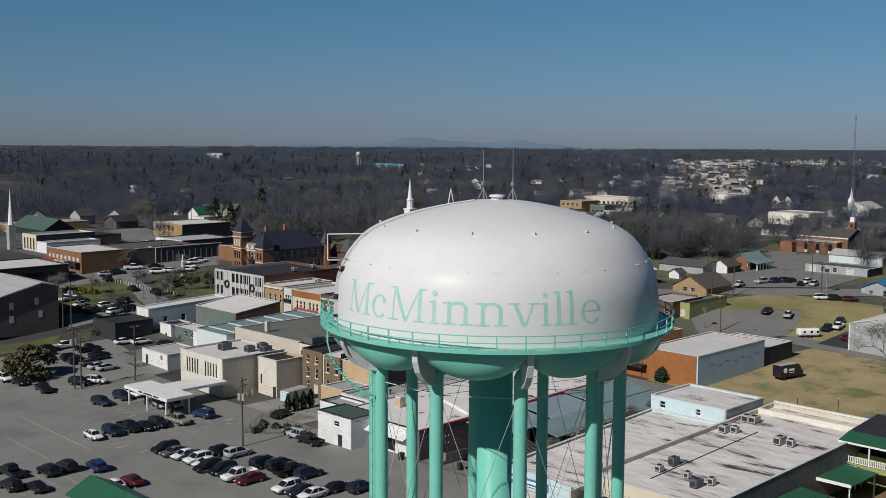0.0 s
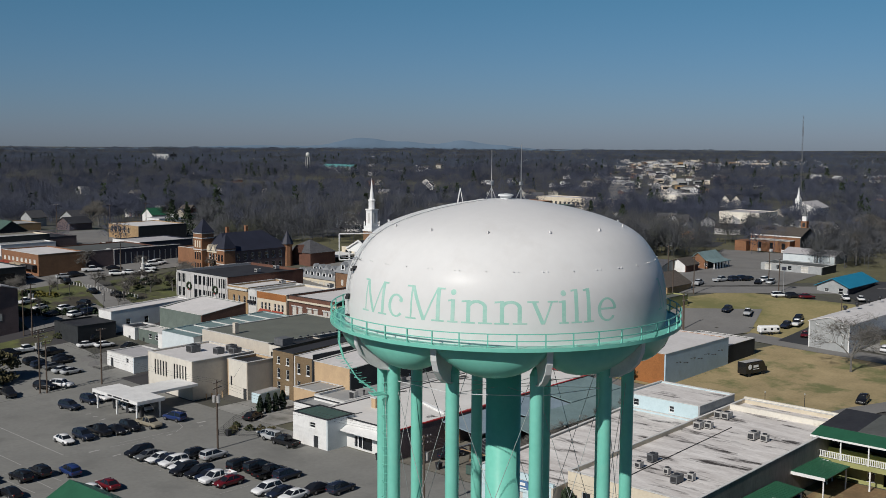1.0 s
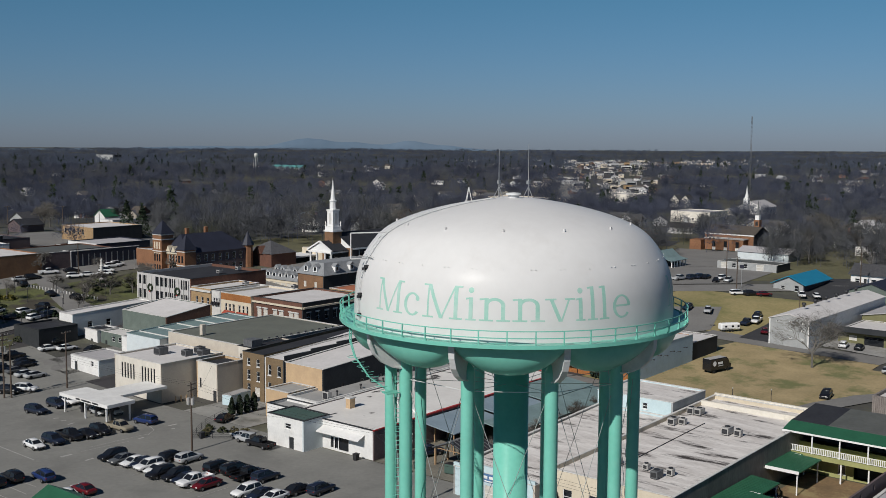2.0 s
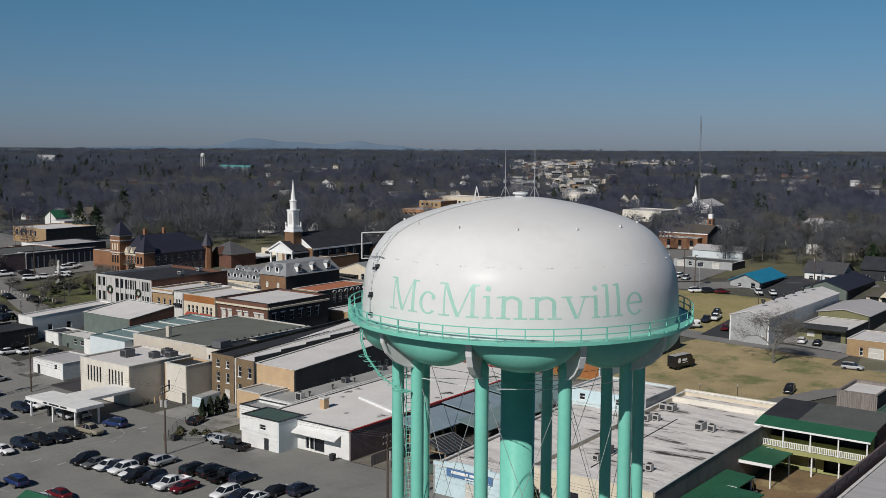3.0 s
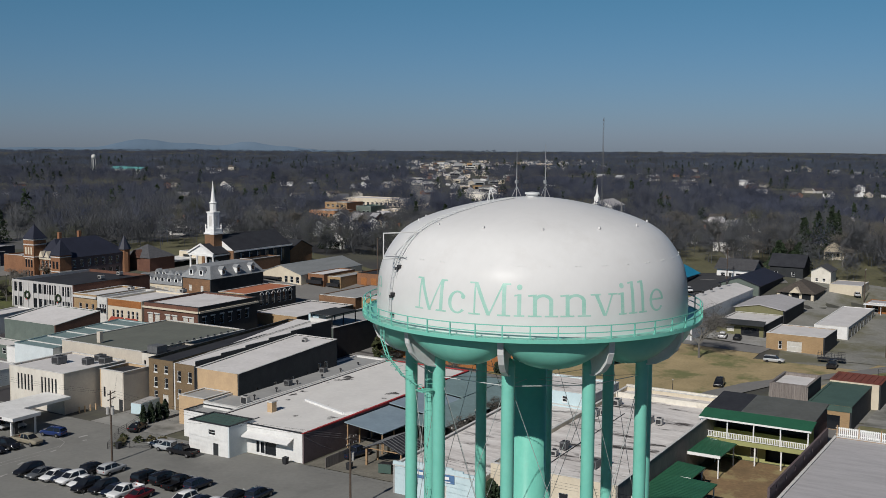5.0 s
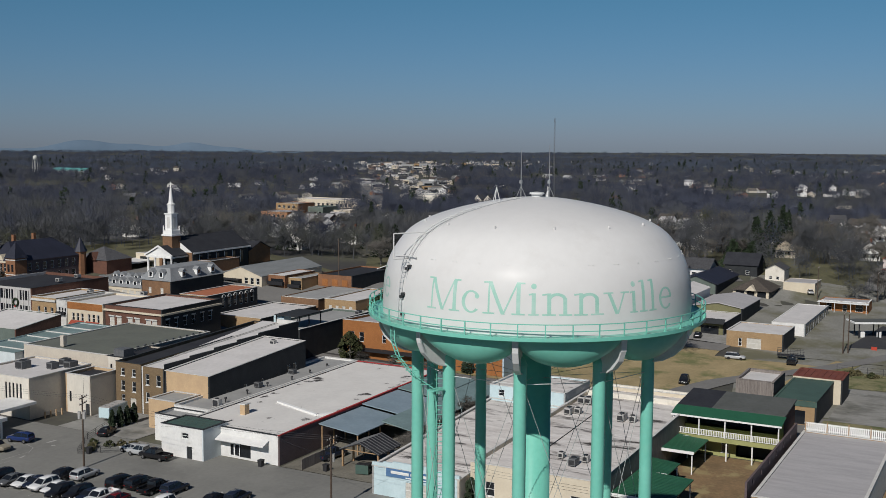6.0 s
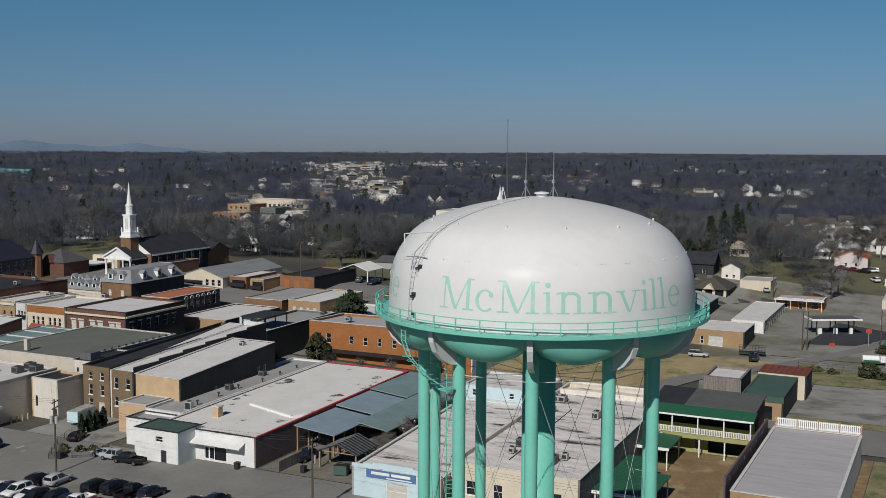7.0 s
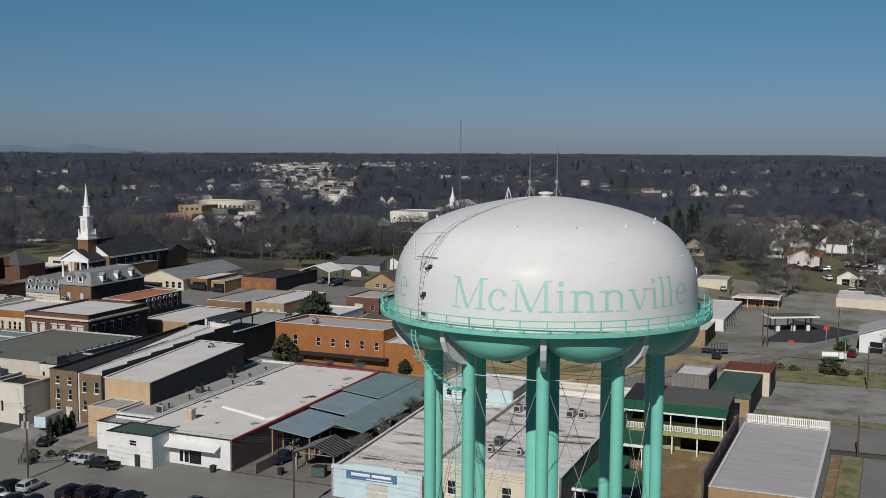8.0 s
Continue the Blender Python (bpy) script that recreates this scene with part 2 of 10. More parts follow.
M_ASPH = mat("worn_asphalt", (0.222, 0.22, 0.203), (0.182, 0.18, 0.167), scale=0.12, fine=12, rough=0.95, bump=0.3, stain=(0.14, 0.139, 0.13), stain_scale=0.07, cut=(0.52, 0.72))
M_ASPHD = mat("dark_patched_asphalt", (0.115, 0.115, 0.115), (0.08, 0.08, 0.082), scale=0.1, fine=10, rough=0.95, stain=(0.06, 0.065, 0.045), stain_scale=0.03, cut=(0.5, 0.6))
M_ROAD = mat("grey_road", (0.20, 0.195, 0.185), (0.16, 0.155, 0.148), scale=0.15, fine=12, rough=0.95, bump=0.3)
M_NEWASPH = mat("fresh_asphalt", (0.045, 0.046, 0.05), (0.034, 0.035, 0.038), scale=0.2, fine=10, rough=0.9)
M_CONC = mat("pale_concrete", (0.33, 0.325, 0.31), (0.23, 0.225, 0.215), scale=0.22, fine=9, stain=(0.16, 0.152, 0.115), stain_scale=0.12, cut=(0.5, 0.68))
M_PALEG = mat("pale_gravel_ground", (0.265, 0.26, 0.235), (0.18, 0.178, 0.158), scale=0.10, fine=16, rough=0.95, bump=0.4, stain=(0.135, 0.13, 0.085), stain_scale=0.06, cut=(0.47, 0.62))
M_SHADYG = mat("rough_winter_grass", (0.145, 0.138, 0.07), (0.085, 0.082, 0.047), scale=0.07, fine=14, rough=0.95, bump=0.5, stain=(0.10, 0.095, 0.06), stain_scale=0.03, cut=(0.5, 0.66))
M_GRAVEL = mat("gravel_yard", (0.22, 0.205, 0.17), (0.14, 0.13, 0.105), scale=0.3, fine=10, bump=0.4)
M_DIRT = mat("brown_dirt", (0.26, 0.17, 0.09), (0.16, 0.11, 0.06), scale=0.25, fine=8, bump=0.4, stain=(0.30, 0.24, 0.12), stain_scale=0.22, cut=(0.5, 0.62))
M_GRASS = mat("winter_grass", (0.235, 0.205, 0.085), (0.15, 0.14, 0.055), scale=0.09, fine=14, bump=0.5, stain=(0.27, 0.20, 0.095), stain_scale=0.05, cut=(0.45, 0.65))
M_DRYGRASS = mat("dry_tan_grass", (0.40, 0.31, 0.17), (0.27, 0.215, 0.11), scale=0.16, fine=12, bump=0.5, stain=(0.155, 0.16, 0.065), stain_scale=0.085, cut=(0.50, 0.62))
M_LOTGRASS = mat("tan_and_green_grass", (0.34, 0.275, 0.135), (0.225, 0.195, 0.085), scale=0.09, fine=14, bump=0.5, stain=(0.165, 0.16, 0.062), stain_scale=0.045, cut=(0.47, 0.6))
M_WEEDS = mat("weedy_tan_grass", (0.25, 0.225, 0.12), (0.15, 0.145, 0.07), scale=0.25, fine=10, rough=0.95, bump=0.6, stain=(0.10, 0.115, 0.045), stain_scale=0.3, cut=(0.48, 0.6))
M_GREENG = mat("green_lawn", (0.125, 0.138, 0.046), (0.062, 0.068, 0.030), scale=0.15, fine=14, bump=0.5, stain=(0.055, 0.048, 0.036), stain_scale=0.10, cut=(0.50, 0.60))
M_LAND = mat("scrub_ground", (0.120, 0.120, 0.076), (0.068, 0.067, 0.055), scale=0.03, fine=20, bump=0.5, stain=(0.050, 0.047, 0.050), stain_scale=0.012, cut=(0.42, 0.57))
M_LOT = mat("cracked_pale_asphalt", (0.30, 0.295, 0.275), (0.215, 0.21, 0.195), scale=0.10, fine=9, rough=0.95, bump=0.3, stain=(0.125, 0.125, 0.11), stain_scale=0.16, cut=(0.50, 0.66), stretch=(1.0, 0.6, 1.0))
M_SCRUB = mat("brown_scrub_foliage", (0.115, 0.10, 0.05), (0.06, 0.055, 0.03), scale=1.0, fine=5, rough=0.9, bump=0, spec=0.15)
M_PAINT = mat("road_paint", (0.42, 0.41, 0.39), (0.27, 0.265, 0.25), scale=1.5, bump=0)
M_BARK = mat("grey_brown_bark", (0.16, 0.15, 0.135), (0.10, 0.094, 0.085), scale=3.0, bump=0.4)
M_POLE = mat("pole_timber", (0.10, 0.075, 0.055), (0.07, 0.05, 0.04), scale=3.0, bump=0.3)
# Winter twig grey with distance haze mixed in as blue.
M_TWIG = mat("haze_tinted_winter_twigs", (0.118, 0.133, 0.184), (0.050, 0.058, 0.090), scale=0.022, fine=4, rough=0.95, bump=0, stain=(0.130, 0.136, 0.142), stain_scale=0.011, cut=(0.5, 0.66), spec=0.05)
M_TWIGN = mat("near_grove_twigs", (0.142, 0.148, 0.158), (0.072, 0.077, 0.088), scale=0.06, fine=6, rough=0.95, bump=0, stain=(0.10, 0.105, 0.05), stain_scale=0.03, cut=(0.55, 0.7), spec=0.1)
M_TWIGB = mat("bare_branch_tips", (0.19, 0.178, 0.16), (0.12, 0.113, 0.102), scale=1.0, rough=0.95, bump=0, spec=0.1)
M_EVER = mat("evergreen_foliage", (0.035, 0.052, 0.028), (0.018, 0.028, 0.016), scale=0.15, fine=10, rough=0.9, bump=0, spec=0.2)
M_YSHRUB = mat("yellow_shrub_foliage", (0.17, 0.15, 0.035), (0.09, 0.085, 0.025), scale=1.0, fine=5, rough=0.9, bump=0, spec=0.2)
M_BUSH = mat("bush_foliage", (0.055, 0.062, 0.026), (0.03, 0.035, 0.016), scale=1.0, fine=5, rough=0.9, bump=0, spec=0.2)


def feathery(m, lift):
    """Fine twigs take light from all round: their shading leans towards the open sky."""
    n, l = m.node_tree.nodes, m.node_tree.links
    geo = next(q for q in n if q.type == "NEW_GEOMETRY")
    mix, unit = n.new("ShaderNodeVectorMath"), n.new("ShaderNodeVectorMath")
    mix.operation, unit.operation = "MULTIPLY_ADD", "NORMALIZE"
    mix.inputs[1].default_value, mix.inputs[2].default_value = (1 - lift,) * 3, (0, 0, lift)
    l.new(geo.outputs["Normal"], mix.inputs[0])
    l.new(mix.outputs[0], unit.inputs[0])
    l.new(unit.outputs[0], n["Principled BSDF"].inputs["Normal"])


# Far twigs are bluer and flatter: haze put into their colour.
M_TWIGF = mat("haze_tinted_far_twigs", (0.120, 0.145, 0.200), (0.075, 0.093, 0.134), scale=0.006, fine=6, rough=0.95, bump=0, stain=(0.085, 0.092, 0.105), stain_scale=0.004, cut=(0.48, 0.62), spec=0.05)
for m_ in (M_TWIG, M_TWIGN, M_TWIGF, M_TWIGB):
    feathery(m_, 0.8)
M_TYRE = mat("tyre_rubber", (0.018, 0.018, 0.018), (0.012, 0.012, 0.012), scale=3, rough=0.9, bump=0)
M_RIM = mat("wheel_rim", (0.35, 0.35, 0.36), (0.25, 0.25, 0.26), scale=3, rough=0.35, metal=0.7, bump=0)


def piecewise(name, colours, rough=0.85):
    """One of several colours for each loose piece."""
    m = bpy.data.materials.new(name)
    m.use_nodes = True
    n, l = m.node_tree.nodes, m.node_tree.links
    geo, ramp = n.new("ShaderNodeNewGeometry"), n.new("ShaderNodeValToRGB")
    ramp.color_ramp.interpolation = "CONSTANT"
    for i, c in enumerate(colours):
        e = ramp.color_ramp.elements[i] if i < 2 else ramp.color_ramp.elements.new(i / len(colours))
        e.position, e.color = i / len(colours), (*c, 1)
    l.new(geo.outputs["Random Per Island"], ramp.inputs[0])
    l.new(ramp.outputs[0], n["Principled BSDF"].inputs["Base Color"])
    n["Principled BSDF"].inputs["Roughness"].default_value = rough
    return m


M_FARWALL = piecewise("far_house_walls", ((0.66, 0.66, 0.65), (0.50, 0.49, 0.47), (0.40, 0.36, 0.30), (0.18, 0.10, 0.07), (0.62, 0.61, 0.60), (0.28, 0.28, 0.29), (0.45, 0.42, 0.36)))
M_FARROOF = piecewise("far_house_roofs", ((0.09, 0.09, 0.095), (0.07, 0.055, 0.05), (0.30, 0.30, 0.31), (0.12, 0.11, 0.10), (0.06, 0.06, 0.07), (0.36, 0.36, 0.36), (0.10, 0.085, 0.075)))
M_LAMP = mat("lamp_lens", (0.7, 0.7, 0.68), (0.6, 0.6, 0.58), scale=3, rough=0.15, bump=0)
M_TAIL = mat("tail_lens", (0.25, 0.015, 0.015), (0.2, 0.01, 0.01), scale=3, rough=0.2, bump=0)
M_SIGNB = mat("blue_sign", (0.085, 0.175, 0.33), (0.075, 0.155, 0.29), scale=1, bump=0)
M_SIGNR = mat("red_sign", (0.45, 0.06, 0.035), (0.4, 0.05, 0.03), scale=1, bump=0)
# Hill woods in the blue of the haze before them, as base colour.
M_MOUNT = mat("haze_tinted_hill_woods", (0.125, 0.175, 0.235), (0.11, 0.16, 0.22), scale=0.004, bump=0, spec=0.0)

PAINTS = {
    "white": (0.72, 0.72, 0.72), "black": (0.012, 0.012, 0.014), "silver": (0.40, 0.41, 0.42), "grey": (0.10, 0.105, 0.11),
    "blue": (0.018, 0.035, 0.12), "red": (0.12, 0.010, 0.014), "gold": (0.28, 0.25, 0.19), "navy": (0.016, 0.022, 0.04),
}
CARPAINT = {k: mat(k + "_car_paint", v, tuple(c * 0.92 for c in v), scale=0.5, rough=0.2, bump=0, spec=0.6) for k, v in PAINTS.items()}


# ---- mesh helpers ----
def link_bm(name, bm, material, parent=None, label="", smooth=False):
    me = bpy.data.meshes.new(name)
    bm.normal_update()
    if smooth:
        for fc in bm.faces:
            fc.smooth = True
    bm.to_mesh(me)
    bm.free()
    me.materials.append(material)
    ob = new(name, me)
    if parent is not None:
        ob.parent = parent
    if label:
        ob["label"] = label
    return ob


def part(name, bm, material, parent, label="", smooth=False):
    """One mesh object under a thing or a part; the mesh is written in the parent's own frame."""
    return link_bm(name, bm, material, parent, label, smooth)


def empty(name, x, y, z, label="", category="", group="", kind="", rz=0.0):
    ob = new(name)
    ob.matrix_basis = pose(x, y, z, 0, 0, rz)
    ob.empty_display_size = 0.5
    return tagged(ob, label, category, group, kind)


def box(bm, x0, x1, y0, y1, z0, z1):
    v = [bm.verts.new(p) for p in ((x0, y0, z0), (x1, y0, z0), (x1, y1, z0), (x0, y1, z0), (x0, y0, z1), (x1, y0, z1), (x1, y1, z1), (x0, y1, z1))]
    for q in ((3, 2, 1, 0), (4, 5, 6, 7), (0, 1, 5, 4), (1, 2, 6, 5), (2, 3, 7, 6), (3, 0, 4, 7)):
        bm.faces.new([v[i] for i in q])


def bbox(*d):
    bm = bmesh.new()
    box(bm, *d)
    return bm


def bevelled(x0, x1, y0, y1, z0, z1, w=0.04):
    bm = bbox(x0, x1, y0, y1, z0, z1)
    bmesh.ops.bevel(bm, geom=bm.edges[:], offset=w, segments=1, affect="EDGES")
    return bm


def tube(bm, p, q, r0, r1=None, n=6, caps=True):
    r1 = r0 if r1 is None else r1
    p, q = Vector(p), Vector(q)
    d = (q - p).normalized()
    u = d.orthogonal().normalized()
    w = d.cross(u)
    a, b = [], []
    for i in range(n):
        c, s = math.cos(2 * math.pi * i / n), math.sin(2 * math.pi * i / n)
        a.append(bm.verts.new(p + r0 * (c * u + s * w)))
        b.append(bm.verts.new(q + r1 * (c * u + s * w)))
    for i in range(n):
        j = (i + 1) % n
        bm.faces.new((a[i], a[j], b[j], b[i]))
    if caps:
        bm.faces.new(a[::-1])
        bm.faces.new(b)


def tubes(segs, r, n=6):
    bm = bmesh.new()
    for p, q in segs:
        tube(bm, p, q, r, n=n)
    return bm


def prism(bm, pts, axis, a, b):
    """Extrudes a polygon of (u, z) along x (axis 0, u is y) or y (axis 1, u is x) from a to b."""
    mk = (lambda u, z, t: (t, u, z)) if axis == 0 else (lambda u, z, t: (u, t, z))
    lo = [bm.verts.new(mk(u, z, a)) for u, z in pts]
    hi = [bm.verts.new(mk(u, z, b)) for u, z in pts]
    k = len(pts)
    fs = [bm.faces.new(lo), bm.faces.new(hi[::-1])]
    for i in range(k):
        j = (i + 1) % k
        fs.append(bm.faces.new((lo[i], hi[i], hi[j], lo[j])))
    bmesh.ops.recalc_face_normals(bm, faces=fs)


def revolve(bm, prof, n=48, cx=0.0, cy=0.0):
    rings = []
    for r, z in prof:
        if r < 1e-4:
            rings.append([bm.verts.new((cx, cy, z))])
        else:
            rings.append([bm.verts.new((cx + r * math.cos(2 * math.pi * i / n), cy + r * math.sin(2 * math.pi * i / n), z)) for i in range(n)])
    for a, b in zip(rings, rings[1:]):
        for i in range(n):
            j = (i + 1) % n
            q = [a[i % len(a)], a[j % len(a)], b[j % len(b)], b[i % len(b)]]
            q = [v for k, v in enumerate(q) if v not in q[:k]]
            if len(q) > 2:
                bm.faces.new(q)
    bmesh.ops.recalc_face_normals(bm, faces=bm.faces[:])


# ---- ground ----
S_KEYS = (0, 150, 171, 185, 197, 210, 233, 250)
Z_KEYS = (0, 0, 1.0, 2.0, 4.5, 6.0, 10.0, 11.0)


def ground_z(x, y):
    z = float(np.interp(0.45 * x + 0.55 * y, S_KEYS, Z_KEYS))
    z = min(z, float(np.interp(math.degrees(math.atan2(y, x)), (34, 47), (6.5, 11.0))))
    d = math.hypot(x, y)
    t = min(1.0, max(0.0, (d - 420) / 420))
    t = t * t * (3 - 2 * t)
    far = -4.0 + 5.0 * noise.noise((x * 0.0022, y * 0.0022, 3.1))
    far -= 16.0 * float(np.interp(d, (1500, 3500), (0, 1)))
    return z + (far - z) * t


def spread(lo, hi, step, far, grow=1.22):
    c = list(np.arange(lo, hi + 0.1, step))
    s = step
    while c[-1] < far:
        s *= grow
        c.append(c[-1] + s)
    s = step
    while c[0] > -far:
        s *= grow
        c.insert(0, c[0] - s)
    return c


def build_ground():
    xs, ys = spread(-40, 440, 6, 4700), spread(-40, 440, 6, 4700)
    verts = [(x, y, ground_z(x, y)) for y in ys for x in xs]
    w = len(xs)
    faces = [(j * w + i, j * w + i + 1, (j + 1) * w + i + 1, (j + 1) * w + i) for j in range(len(ys) - 1) for i in range(w - 1)]
    me = bpy.data.meshes.new("ground")
    me.from_pydata(verts, [], faces)
    me.materials.append(M_LAND)
    for p in me.polygons:
        p.use_smooth = True
    return tagged(new("ground", me), "brown winter ground of a small town and its woods", "ground", kind="structure")


build_ground()


def patch(name, corners, material, label, category, lift=0.10, step=4.0):
    """A thin sheet on the ground between four corners, following the slope."""
    a, b, c, d = (Vector((*p, 0)) for p in corners)
    nu = max(1, int(max((b - a).length, (c - d).length) / step))
    nv = max(1, int(max((d - a).length, (c - b).length) / step))
    bm = bmesh.new()
    grid = []
    for j in range(nv + 1):
        row = []
        for i in range(nu + 1):
            u, v = i / nu, j / nv
            p = a * (1 - u) * (1 - v) + b * u * (1 - v) + c * u * v + d * (1 - u) * v
            row.append(bm.verts.new((p.x, p.y, ground_z(p.x, p.y) + lift)))
        grid.append(row)
    for j in range(nv):
        for i in range(nu):
            bm.faces.new((grid[j][i], grid[j][i + 1], grid[j + 1][i + 1], grid[j + 1][i]))
    bmesh.ops.recalc_face_normals(bm, faces=bm.faces[:])
    if sum(fc.normal.z for fc in bm.faces) < 0:
        bmesh.ops.reverse_faces(bm, faces=bm.faces[:])
    return tagged(link_bm(name, bm, material), label, category, kind="structure")


def rect(name, x0, x1, y0, y1, material, label, category, lift=0.10):
    return patch(name, ((x0, y0), (x1, y0), (x1, y1), (x0, y1)), material, label, category, lift)


# ---- building kit ----
def wall_bm(origin, u, n, length, z0, z1, holes=(), thick=0.3, z1b=None):
    """A wall with thickness along u from origin; n points outward; holes are (u0, u1, z0, z1) from the wall's foot. z1b: its height at the far end."""
    bm = bmesh.new()
    origin, u, n = Vector(origin), Vector(u), Vector(n)
    us = sorted({0.0, length, *(h[0] for h in holes), *(h[1] for h in holes)})
    h = z1 - z0
    zs = sorted({0.0, h, *(k[2] for k in holes), *(k[3] for k in holes)})
    rise = 0.0 if z1b is None else z1b - z1

    def at(a, b, d):
        if rise and b >= h - 1e-6:
            b = h + rise * a / length
        return origin + u * a + Vector((0, 0, z0 + b)) - n * d

    def quad(p, facing):
        vs = [bm.verts.new(q) for q in p]
        fc = bm.faces.new(vs)
        fc.normal_update()
        if fc.normal.dot(facing) < 0:
            fc.normal_flip()

    solid = lambda a, b: not any(k[0] - 1e-6 < a < k[1] + 1e-6 and k[2] - 1e-6 < b < k[3] + 1e-6 for k in holes)
    up = Vector((0, 0, 1))
    for ua, ub in zip(us, us[1:]):
        for za, zb in zip(zs, zs[1:]):
            if solid((ua + ub) / 2, (za + zb) / 2):
                quad((at(ua, za, 0), at(ub, za, 0), at(ub, zb, 0), at(ua, zb, 0)), n)
                quad((at(ua, za, thick), at(ub, za, thick), at(ub, zb, thick), at(ua, zb, thick)), -n)
    quad((at(0, h, 0), at(length, h, 0), at(length, h, thick), at(0, h, thick)), up)
    quad((at(0, 0, 0), at(0, h, 0), at(0, h, thick), at(0, 0, thick)), -u)
    quad((at(length, 0, 0), at(length, h, 0), at(length, h, thick), at(length, 0, thick)), u)
    for a, b, c, d in holes:
        quad((at(a, c, 0), at(a, d, 0), at(a, d, thick), at(a, c, thick)), u)
        quad((at(b, c, 0), at(b, d, 0), at(b, d, thick), at(b, c, thick)), -u)
        quad((at(a, c, 0), at(b, c, 0), at(b, c, thick), at(a, c, thick)), up)
        quad((at(a, d, 0), at(b, d, 0), at(b, d, thick), at(a, d, thick)), -up)
    return bm


FACES = {
    # face: origin corner, direction along the wall from left to right as seen from outside, outward normal
    "W": lambda x0, x1, y0, y1: ((x0, y1, 0), (0, -1, 0), (-1, 0, 0), y1 - y0),
    "S": lambda x0, x1, y0, y1: ((x0, y0, 0), (1, 0, 0), (0, -1, 0), x1 - x0),
    "E": lambda x0, x1, y0, y1: ((x1, y0, 0), (0, 1, 0), (1, 0, 0), y1 - y0),
    "N": lambda x0, x1, y0, y1: ((x1, y1, 0), (-1, 0, 0), (0, 1, 0), x1 - x0),
}


def oriented(bm, origin, u, n, a0, a1, z0, z1, d0, d1):
    """A box in a wall's frame: along a0..a1, up z0..z1, outward d0..d1."""
    origin, u, n = Vector(origin), Vector(u), Vector(n)
    pts = [origin + u * a + n * d + Vector((0, 0, z)) for z in (z0, z1) for a, d in ((a0, d0), (a1, d0), (a1, d1), (a0, d1))]
    v = [bm.verts.new(p) for p in pts]
    fs = [bm.faces.new([v[i] for i in q]) for q in ((3, 2, 1, 0), (4, 5, 6, 7), (0, 1, 5, 4), (1, 2, 6, 5), (2, 3, 7, 6), (3, 0, 4, 7))]
    bmesh.ops.recalc_face_normals(bm, faces=fs)


def window(parent, wf, a0, a1, z0, z1, frame_mat=None, pane_mat=None, mullion=True, sill=True, name="window"):
    """A window set into its opening: frame, pane, and a sill; wf is the wall's (origin, u, n)."""
    bm = bmesh.new()
    t = 0.07
    for q in ((a0, a1, z0, z0 + t), (a0, a1, z1 - t, z1), (a0, a0 + t, z0 + t, z1 - t), (a1 - t, a1, z0 + t, z1 - t)):
        oriented(bm, *wf, *q, -0.20, -0.08)
    if mullion:
        zm = (z0 + z1) / 2
        oriented(bm, *wf, a0 + t, a1 - t, zm - 0.03, zm + 0.03, -0.19, -0.10)
    w = part(name, bm, frame_mat or M_TRIMW, parent)
    bm = bmesh.new()
    oriented(bm, *wf, a0 + t, a1 - t, z0 + t, z1 - t, -0.17, -0.14)
    part("pane", bm, pane_mat or M_GLASS, w)
    if sill and math.hypot(parent.location.x, parent.location.y) < 230:
        bm = bmesh.new()
        oriented(bm, *wf, a0 - 0.08, a1 + 0.08, z0 - 0.12, z0 - 0.005, -0.1, 0.08)
        part("sill", bm, frame_mat or M_TRIMW, w)
    return w


